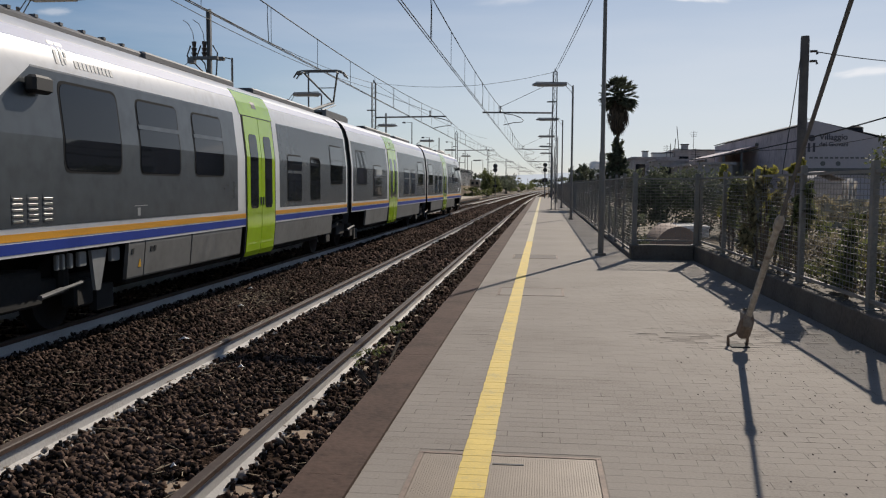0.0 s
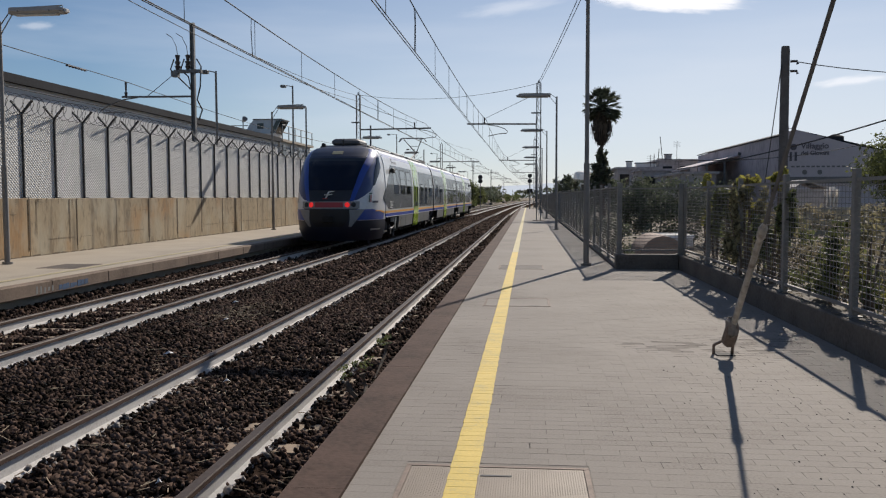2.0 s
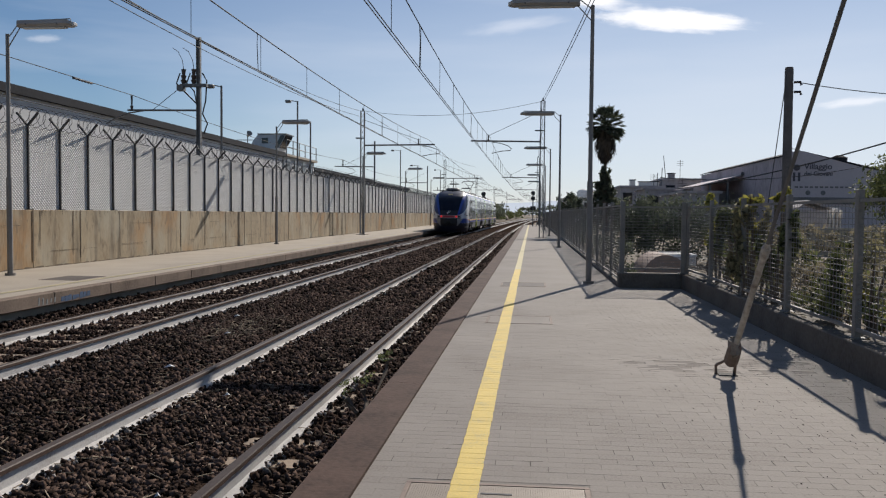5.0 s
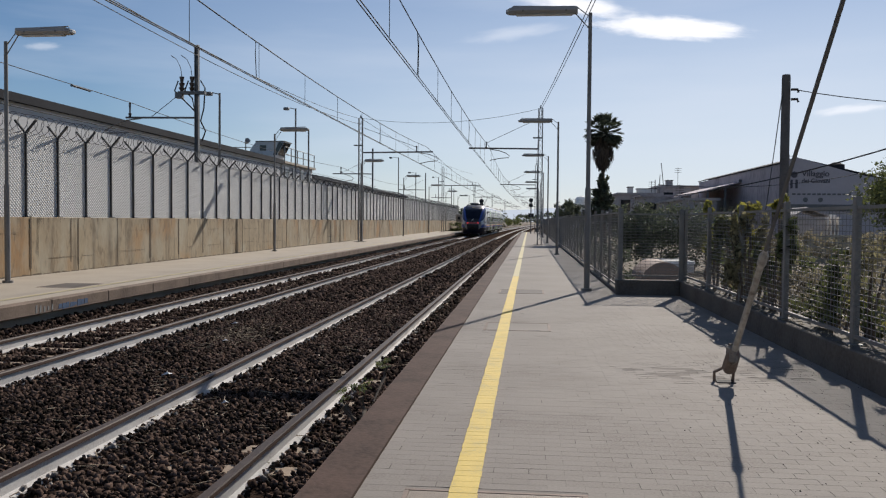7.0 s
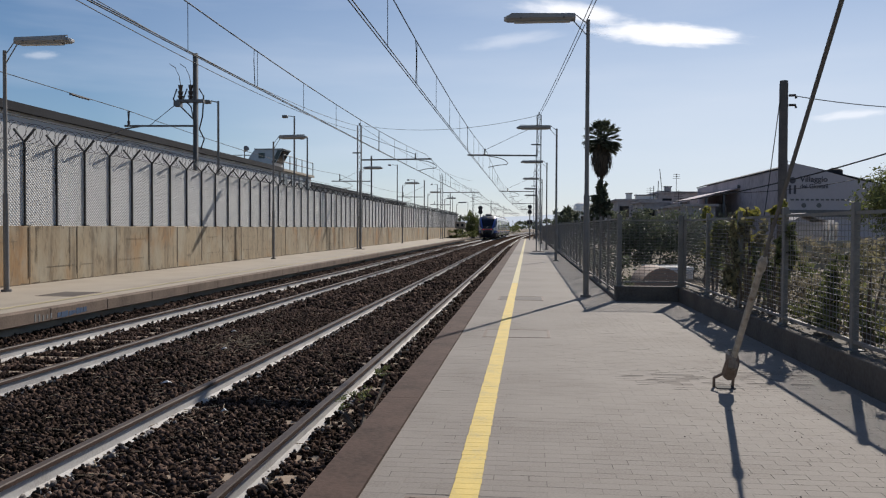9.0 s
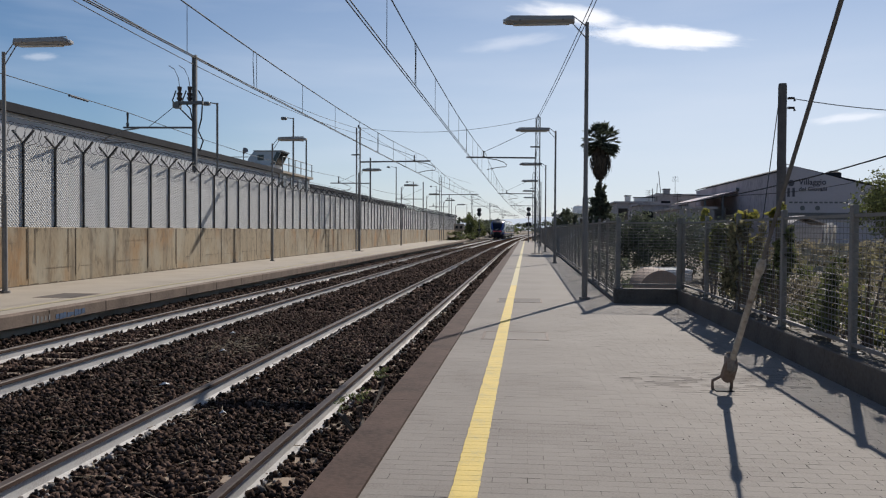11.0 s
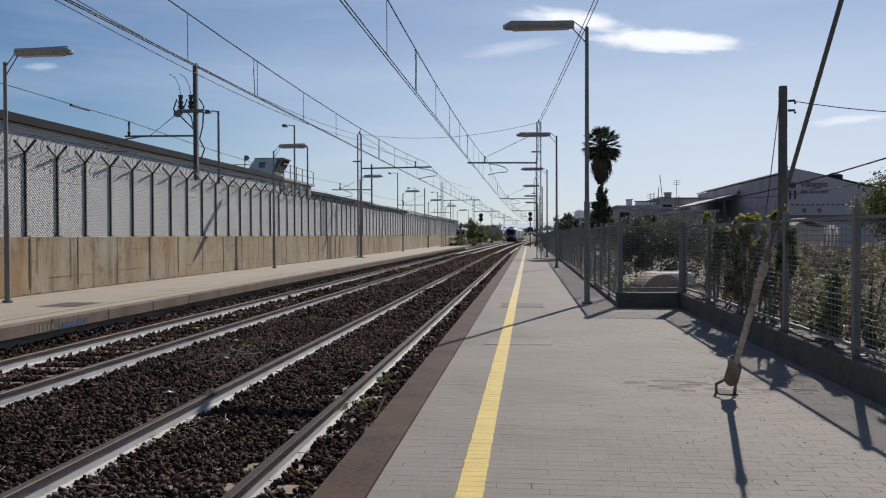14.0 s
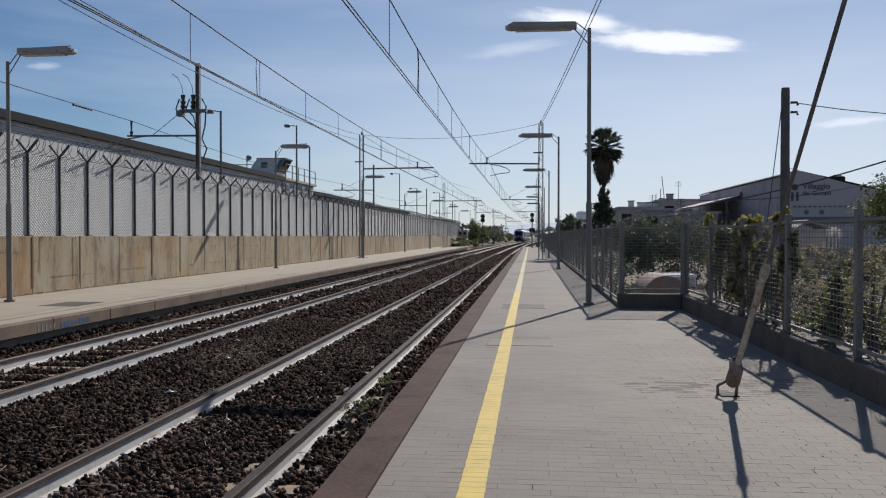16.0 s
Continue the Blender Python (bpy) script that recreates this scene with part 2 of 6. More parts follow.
def stones(n, x0, x1, y0, y1, size, seed, z=-0.475, lift=0.03, mat=None):
    """Loose angular stones, each a squashed and cut block."""
    rng = np.random.default_rng(seed)
    corners = np.array([(x, y, k) for k in (-1, 1) for y in (-1, 1) for x in (-1, 1)], float)
    quads = np.array([(0, 2, 3, 1), (4, 5, 7, 6), (0, 1, 5, 4), (1, 3, 7, 5), (3, 2, 6, 7), (2, 0, 4, 6)])
    v = corners[None] * (1 + rng.uniform(-0.55, 0.3, (n, 8, 3)))
    v *= (size * rng.uniform(0.6, 1.25, (n, 1, 1))) * rng.uniform(0.5, 1.2, (n, 1, 3))
    q = rng.normal(size=(n, 4))
    q /= np.linalg.norm(q, axis=1)[:, None]
    w, x, y, k = q.T
    r = np.stack([1 - 2 * (y * y + k * k), 2 * (x * y - k * w), 2 * (x * k + y * w), 2 * (x * y + k * w), 1 - 2 * (x * x + k * k), 2 * (y * k - x * w), 2 * (x * k - y * w), 2 * (y * k + x * w), 1 - 2 * (x * x + y * y)], 1).reshape(n, 3, 3)
    v = np.einsum("nij,nkj->nki", r, v)
    yy = rng.uniform(y0, y1, n)
    c = np.stack([rng.uniform(x0, x1, n) + np.where(yy > 60, (yy - 60) ** 2 / 11400, 0), yy, z + lift * rng.random(n)], 1)
    for tx in TRACKS:
        for sx in (-0.75, 0.75):
            off = np.abs(c[:, 0] - tx - sx)
            c[off < 0.06, 2] -= 0.05
            c[(off >= 0.06) & (off < 0.17), 2] += rng.uniform(-0.02, 0.022, n)[(off >= 0.06) & (off < 0.17)]
        on_sleeper = np.abs((c[:, 1] - 2.6 + 0.3) % 0.6 - 0.3) < 0.14
        dx = c[:, 0] - tx
        bare = on_sleeper & (rng.random(n) < 0.9) & ((dx > 0.42) & (dx < 1.0) if tx > -4 else np.abs(dx) < 0.68)
        c[bare, 2] -= 0.075
    v += c[:, None]
    me = bpy.data.meshes.new("stones")
    me.vertices.add(n * 8)
    me.vertices.foreach_set("co", v.reshape(-1))
    idx = (quads[None] + 8 * np.arange(n)[:, None, None]).reshape(-1)
    me.loops.add(len(idx))
    me.loops.foreach_set("vertex_index", idx.astype(np.int32))
    me.polygons.add(n * 6)
    me.polygons.foreach_set("loop_start", np.arange(0, n * 24, 4, dtype=np.int32))
    me.update(calc_edges=True)
    me.validate()
    me.materials.append(mat or BALLAST)
    return me


for n, y0, y1, size, seed in ((32000, 2.5, 9.0, 0.0205, 1), (31000, 9.0, 19.0, 0.023, 2), (18000, 19.0, 42.0, 0.040, 3), (15000, 42.0, 85.0, 0.062, 4)):
    tagged(new("ballast_stones", stones(n, -8.4, -1.15, y0, y1, size, seed)), "dark brown angular ballast stones between the rails", "ballast", kind="stuff")

tagged(new("ballast_stones", stones(5200, -8.46, -8.22, 8.0, 46.0, 0.032, 6, -0.47, 0.09)), "dark stones heaped against the far platform", "ballast", kind="stuff")

SPLASH = material("whitewash_splashed_stone", (0.22, 0.20, 0.185), 0.9, var=0.45, fine=60, broad=9, island=0.8, bump=0.2, position=True)
for k, x in enumerate((TRACKS[0] - 0.75, TRACKS[0] + 0.75, TRACKS[1] + 0.75)):
    tagged(new("splashed_stones", stones(300, x + 0.07, x + 0.15, 3.0, 24.0, 0.019, 40 + k, -0.46, 0.025, SPLASH)), "ballast stones splashed with whitewash along the rail", "ballast", kind="stuff")


def rail(x, name):
    top, side, web = Mesh(), Mesh(), Mesh()
    line = lambda pts: [[(x + px + bend(y), y, RZ + pz) for px, pz in pts] for y in ALONG]
    root = thing(name, "steel running rail with whitewashed sides and a polished top", "rail", "running rails", "structure")
    top.rings(line([(-0.036, -0.008), (-0.03, 0), (0.03, 0), (0.036, -0.008)]), False, 0, False)
    side.rings(line([(0.036, -0.008), (0.036, -0.038), (0.009, -0.052)]), False, 0, False)
    side.rings(line([(-0.009, -0.052), (-0.036, -0.038), (-0.036, -0.008)]), False, 0, False)
    web.rings(line([(0.012, -0.05), (0.014, -0.14), (0.072, -0.162), (0.072, -0.176)]), False, 0, False)
    web.rings(line([(-0.072, -0.176), (-0.072, -0.162), (-0.014, -0.14), (-0.012, -0.05)]), False, 0, False)
    part("running_surface", top, RAIL_TOP, root, "polished steel rail top")
    part("rail_head", side, RAIL_RUST, root, "rust-brown rail head side")
    part("rail_web", web, RAIL_WHITE, root, "whitewashed rail web and foot")
    return root


for i, tx in enumerate(TRACKS):
    for sx in (-0.75, 0.75):
        rail(tx + sx, "rail")
    bar = Mesh()
    bar.rings([[(-1.15, yy, z) for yy, z in ((-0.14, -0.18), (-0.11, 0), (0.11, 0), (0.14, -0.18))], [(1.15, yy, z) for yy, z in ((-0.14, -0.18), (-0.11, 0), (0.11, 0), (0.14, -0.18))]])
    sleeper_me = bar.data("sleeper", SLEEPER)
    root = thing("sleepers", "beige concrete sleepers half buried in ballast", "sleeper", kind="structure")
    for k in range(60):
        part("sleeper", sleeper_me, None, root, at=pose(tx, 2.6 + 0.6 * k, RZ - 0.178 - 0.007 * (k % 3)))
    clip = Mesh()
    for s in (-1, 1):
        clip.tube([(s * 0.06, -0.03, 0.0), (s * 0.08, -0.034, 0.028), (s * 0.1, 0.0, 0.032), (s * 0.08, 0.034, 0.028), (s * 0.06, 0.03, 0.0)], 0.009, 6)
        clip.tube([(s * 0.09, 0, -0.02), (s * 0.09, 0, 0.05)], [0.019, 0.012], 6)
    clip_me = clip.data("rail_clip", CLIP)
    for sx in (-0.75, 0.75):
        root = thing("rail_fastenings", "dark steel clips that hold the rail", "rail clip", kind="structure")
        for k in range(90):
            part("rail_clip", clip_me, None, root, at=pose(tx + sx, 2.6 + 0.6 * k, RZ - 0.16))

# ---- near platform ----
END = 114.0
p = Mesh()
p.box(-0.885, 1.72, 16.0, END, -0.7, 0.0)
p.box(-0.885, 2.93, -14.0, 2.9, -0.7, 0.0)
p.box(-0.885, 2.93, 2.9, 16.0, -0.7, -0.0016, 1)
p.box(1.72, 2.93, 16.0, 17.0, -0.7, -0.002)
platform = tagged(part("platform", p, [PAVING, JOINT]), "grey-beige block-paved railway platform", "platform", kind="structure")
coping = Mesh().box(0, 0.29, 0.0, 1.0, -0.28, 0.012)
coping_me = coping.data("coping_slab", COPING)
edge = thing("platform_edge", "dark reddish-brown stone coping along the platform edge", "platform edge", kind="structure")
for k in range(int(END) + 10):
    part("coping_slab", coping_me, None, edge, at=pose(-1.18, -10 + k, 0.0003 * math.sin(k * 2.3)))
# sheet under the coping, coloured near-black for the shade there
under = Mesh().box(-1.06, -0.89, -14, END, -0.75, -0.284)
tagged(part("platform_face", under, DARK), "concrete face under the platform edge with its shade coloured in", "platform wall", kind="structure")

rng = random.Random(4)
PALEYELLOW = material("pale_yellow_paint", (0.55, 0.47, 0.25), 0.75, var=0.12, fine=70, broad=4, position=True)
line_root = thing("safety_line", "worn yellow painted safety line along the platform", "safety line", kind="structure")
block_me = Mesh().box(0, 0.152, 0, 0.0982, 0.001, 0.0062, 0, 0.0012).data("painted_block", YELLOW)
for k in range(140):
    part("painted_block", block_me, None, line_root, at=pose(-0.404 + rng.uniform(-0.0025, 0.0025), 2.0 + 0.1 * k, rng.uniform(-0.0006, 0.0004)))
for k in range(64):
    y0 = -6 + k * 2.0
    if 1 < y0 < 15:
        continue
    w = rng.uniform(-0.002, 0.002)
    m = Mesh().box(-0.404 + w, -0.252 + w, y0, y0 + 1.996, 0.001, 0.0062)
    if y0 < END - 2:
        # strips from 21 m on take the paler yellow
        part("painted_strip", m, YELLOW if y0 < 21 else PALEYELLOW, line_root)


# ---- train ----
WHITE = material("white_coach_paint", (0.68, 0.68, 0.68), 0.3, var=0.04, fine=8, broad=0.6, tint=(0.55, 0.54, 0.52), bump=0, coat=0.3)
GREY = material("grey_coach_paint", (0.066, 0.075, 0.083), 0.26, var=0.2, fine=5, broad=0.7, bump=0)
GREY.node_tree.nodes["Principled BSDF"].inputs["Specular IOR Level"].default_value = 0.5
MARK = material("pale_grey_marking", (0.36, 0.36, 0.36), 0.5, bump=0)
SEAL = material("window_seal", (0.02, 0.021, 0.023), 0.9, var=0.2, bump=0)
SEAL.node_tree.nodes["Principled BSDF"].inputs["Specular IOR Level"].default_value = 0.1
PANEL = material("dusty_skirt_paint", (0.135, 0.134, 0.128), 0.6, var=0.2, fine=8, broad=1.2, tint=(0.09, 0.085, 0.08), bump=0)
AMBER = material("amber_paint", (0.7, 0.38, 0.03), 0.5, bump=0)
SKIRT = material("grey_skirt_paint", (0.25, 0.255, 0.25), 0.45, var=0.12, fine=8, broad=0.9, tint=(0.17, 0.16, 0.15), bump=0)
BLUE = material("blue_coach_paint", (0.010, 0.05, 0.29), 0.32, var=0.08, bump=0, coat=0.15)
STRIPE = material("blue_stripe_paint", (0.012, 0.04, 0.27), 0.6, var=0.1, bump=0)
STRIPE.node_tree.nodes["Principled BSDF"].inputs["Specular IOR Level"].default_value = 0.15
UNDER = material("blackish_blue_paint", (0.008, 0.011, 0.024), 0.4, var=0.1, bump=0)
NAVY = material("dark_blue_paint", (0.010, 0.016, 0.045), 0.42, var=0.1, bump=0, coat=0.05)
WRAP = material("deep_blue_paint", (0.010, 0.026, 0.12), 0.35, var=0.1, bump=0, coat=0.2)
PALEBLUE = material("pale_blue_paint", (0.14, 0.19, 0.36), 0.6, var=0.08, bump=0)
ORANGE = material("orange_paint", (0.82, 0.38, 0.03), 0.4, var=0.06, bump=0)
GREEN = material("lime_green_paint", (0.38, 0.58, 0.015), 0.2, var=0.06, fine=6, bump=0, coat=0.5)
PINE = material("dark_green_paint", (0.01, 0.07, 0.055), 0.4, bump=0)
RED = material("red_paint", (0.36, 0.025, 0.03), 0.35, var=0.05, bump=0)
BLACK = material("black_rubber", (0.012, 0.012, 0.013), 0.6, var=0.2, bump=0)
GRIME = material("grimy_steel", (0.016, 0.015, 0.014), 0.85, 0.1, var=0.3, fine=15, broad=3)
ROOFGREY = material("roof_grey", (0.10, 0.10, 0.105), 0.6, var=0.2, bump=0)
SILVER = material("bright_steel", (0.55, 0.55, 0.54), 0.3, 0.8, var=0.1, bump=0)
GLASS = material("tinted_glass", (0.012, 0.014, 0.017), 0.03, bump=0)
TAIL = glowing("tail_lamp", (1.0, 0.03, 0.03), 0.45)
GLASS.node_tree.nodes["Principled BSDF"].inputs["Specular IOR Level"].default_value = 0.32
STRAWLAMP = material("yellowish_lamp_glass", (0.42, 0.36, 0.20), 0.25, bump=0)
LENS = material("dark_lens", (0.035, 0.04, 0.047), 0.05, bump=0)

SCREEN = material("dark_windscreen_glass", (0.010, 0.014, 0.026), 0.08, bump=0)
for dim in (SCREEN, LENS):
    dim.node_tree.nodes["Principled BSDF"].inputs["Specular IOR Level"].default_value = 0.2

PROFILE = [(0.30, 1.33), (0.55, 1.43), (0.95, 1.470), (1.3, 1.475), (2.2, 1.475), (2.6, 1.43), (2.9, 1.395), (3.15, 1.32), (3.33, 1.21), (3.46, 1.02), (3.55, 0.65), (3.58, 0.0)]


def half(z):
    """Half the width of the coach at height z over the rails."""
    for (a, p), (b, q) in zip(PROFILE, PROFILE[1:]):
        if a <= z <= b:
            return p + (q - p) * (z - a) / (b - a)
    return PROFILE[0][1] if z < 0.3 else 0.0


def side_patch(y0, y1, z0, z1, side, out=0.004, corner=0.0, slant=(0.0, 0.0), thick=0.03):
    """A panel that follows the coach side; corner rounds its corners, slant shifts its ends at the top."""
    m = Mesh()
    levels = sorted({z0, z1} | {z for z, _ in PROFILE if z0 < z < z1} | ({z0 + corner * k for k in (0.15, 0.4, 1)} | {z1 - corner * k for k in (0.15, 0.4, 1)} if corner else set()))
    outer, inner = [], []
    for z in levels:
        e = min(z - z0, z1 - z)
        cut = corner - math.sqrt(max(corner * corner - (corner - e) ** 2, 0)) if corner and e < corner else 0.0
        t = (z - z0) / (z1 - z0)
        a, b = y0 + cut + slant[0] * t, y1 - cut + slant[1] * t
        outer.append([(side * (half(z) + out), a, z), (side * (half(z) + out), b, z)])
        inner.append([(side * (half(z) + out - thick), b, z), (side * (half(z) + out - thick), a, z)])
    m.rings([o + i for o, i in zip(outer, inner)], True)
    return m


def shell(y0, y1, z0, mats):
    m = Mesh()
    pts = [(half(z0), z0)] + [(x, z) for z, x in PROFILE if z > z0]
    ring = [(x, z) for x, z in pts] + [(-x, z) for x, z in pts[-2::-1]]
    cut = lambda y: [(x, y, z) for x, z in ring]
    m.rings([cut(y0), cut(y1)], True)
    for i, f in enumerate(m.f):
        zc = sum(m.v[k][2] for k in f) / len(f)
        yc = m.v[f[0]][1]
        m.m[i] = (2 if 17 < yc < 34 else 0) if len(f) > 4 else 1 if zc > 3.42 else 0
    return m


NOSE = 2.7


def front(z):
    """How far the nose lies back at height z."""
    pts = [(0.25, 0.28), (0.5, 0.12), (0.9, 0.0), (1.3, 0.0), (1.6, 0.05), (1.9, 0.18), (2.4, 0.52), (2.8, 0.88), (3.1, 1.25), (3.3, 1.6), (3.46, 2.0), (3.56, 2.5)]
    for (a, p), (b, q) in zip(pts, pts[1:]):
        if a <= z <= b:
            return p + (q - p) * (z - a) / (b - a)
    return pts[0][1] if z < 0.3 else 2.6


def nose_point(x, z, out=0.0):
    """The skin of the nose at sideways place x (share of the half width) and height z."""
    h, f = half(z) * (0.985 if z < 3.5 else 1), front(z)
    u = min(abs(x), 1.0)
    c = (1 - u ** 2.3) ** (1 / 2.0) if u < 1 else 0.0
    y = NOSE - (NOSE - f) * c ** 0.62
    n = Vector((math.copysign(u ** 2, x), -c, 0.25)).normalized()
    return Vector((math.copysign(u * h, x), y, z)) + n * out


def nose_patch(z0, z1, xa, xb, out, nz=16, nx=16, thick=0.02):
    """A skin on the nose between two sideways limits, which may change with the height's share t."""
    fa = xa if callable(xa) else (lambda t: xa)
    fb = xb if callable(xb) else (lambda t: xb)
    m = Mesh()
    grid = []
    for i in range(nz + 1):
        t = i / nz
        z = z0 + (z1 - z0) * t
        grid.append([nose_point(fa(t) + (fb(t) - fa(t)) * j / nx, z, out) for j in range(nx + 1)])
    m.rings(grid, False, 0, False)
    return m


def steps(side, table):
    """A sideways limit that runs through (height share, limit) pairs."""
    def limit(t):
        for (a, p), (b, q) in zip(table, table[1:]):
            if a <= t <= b:
                return side * (p + (q - p) * (t - a) / (b - a))
        return side * table[-1][1]
    return limit


def wheelset(parent, y):
    ax = new("wheelset")
    ax.parent = parent
    ax.location = (0, y, 0.43)
    m = Mesh().tube([(-0.9, 0, 0), (0.9, 0, 0)], 0.08, 10)
    part("axle", m, GRIME, ax)
    for s in (-1, 1):
        w = Mesh().tube([(s * 0.69, 0, 0), (s * 0.70, 0, 0), (s * 0.83, 0, 0)], [0.46, 0.43, 0.42], 28)
        w.tube([(s * 0.83, 0, 0), (s * 0.86, 0, 0)], [0.36, 0.2], 20)
        w.box(s * 0.845 - 0.02, s * 0.845 + 0.02, -0.3, 0.3, -0.03, 0.03)
        part("wheel", w, GRIME, ax, "grimy steel wheel")
    return ax


def bogie(train, y, wheels):
    m = Mesh()
    for s in (-1, 1):
        m.box(s * 1.05 - 0.07, s * 1.05 + 0.07, y - 1.75, y + 1.75, 0.45, 0.66, 0, 0.02)
        m.box(s * 1.1 - 0.12, s * 1.1 + 0.12, y - 0.45, y + 0.45, 0.4, 0.8, 0, 0.03)
        for e in (-1, 1):
            m.box(s * 1.12 - 0.1, s * 1.12 + 0.1, y + e * 1.3 - 0.2, y + e * 1.3 + 0.2, 0.28, 0.6, 0, 0.03)
            m.tube([(s * 1.12, y + e * 0.95, 0.5), (s * 1.12, y + e * 0.95, 0.95)], 0.09, 10)
        m.tube([(s * 1.25, y - 1.5, 0.62), (s * 1.25, y - 0.4, 0.72)], 0.05, 8)
        m.box(s * 1.2 - 0.05, s * 1.2 + 0.05, y + 1.5, y + 1.9, 0.2, 0.5)
    m.box(-1.0, 1.0, y - 0.3, y + 0.3, 0.5, 0.8)
    bg = part("bogie", m, GRIME, train, "grimy dark steel bogie")
    for s in (-1, 1):
        d = Mesh().tube([(s * 1.38, y + 0.14, 0.53), (s * 1.38, y + 0.55, 0.57), (s * 1.38, y + 0.551, 0.57), (s * 1.38, y + 0.95, 0.605)], [0.028, 0.03, 0.02, 0.02], 8)
        part("damper", d, PANEL, bg, "grey steel damper")
    for e in (-1.25, 1.25):
        wheels.append((wheelset(bg, y + e), y + e))


def window(train, y0, y1, z0, z1, side, split=False):
    fr = part("window", side_patch(y0 - 0.03, y1 + 0.03, z0 - 0.03, z1 + 0.03, side, 0.007, 0.11), SEAL, train, "tinted coach window with a dark rubber seal")
    if split:
        zm = z0 + (z1 - z0) * 0.64
        part("bar", side_patch(y0 - 0.02, y1 + 0.02, zm - 0.028, zm + 0.028, side, 0.016), GREY, fr, "grey bar between the panes")
        part("pane", side_patch(y0, y1, z0, zm - 0.02, side, 0.011, 0.07), GLASS, fr)
        part("pane", side_patch(y0, y1, zm + 0.02, z1, side, 0.013, 0.07), GLASS, fr)
    else:
        part("pane", side_patch(y0, y1, z0, z1, side, 0.011, 0.11), GLASS, fr)


def door(train, y0, y1, side):
    part("door_surround", side_patch(y0 - 0.06, y1 + 0.06, 0.40, 2.98, side, 0.006), SEAL, train, "black rubber door surround")
    hood = part("door_hood", side_patch(y0 - 0.1, y1 + 0.1, 2.92, 3.36, side, 0.009, 0.0, (0.0, 0.0)), GREEN, train, "lime green panel over the doors")
    ym = (y0 + y1) / 2
    part("lamp_slot", side_patch(ym - 0.12, ym + 0.1, 3.08, 3.2, side, 0.013), BLACK, hood, "black slot")
    for a, b in ((y0, ym - 0.012), (ym + 0.012, y1)):
        leaf = part("door", side_patch(a, b, 0.46, 2.9, side, 0.014, 0.03), GREEN, train, "lime green sliding door leaf")
        c, w = (a + b) / 2, (b - a) * 0.27
        part("pane", side_patch(c - w, c + w, 1.3, 2.6, side, 0.019, 0.08), GLASS, leaf, "narrow tinted door pane")
        part("handle", side_patch(b - 0.08 if b < ym + 0.1 else a + 0.04, b - 0.04 if b < ym + 0.1 else a + 0.08, 1.35, 1.5, side, 0.03, 0.0, thick=0.012), BLACK, leaf)


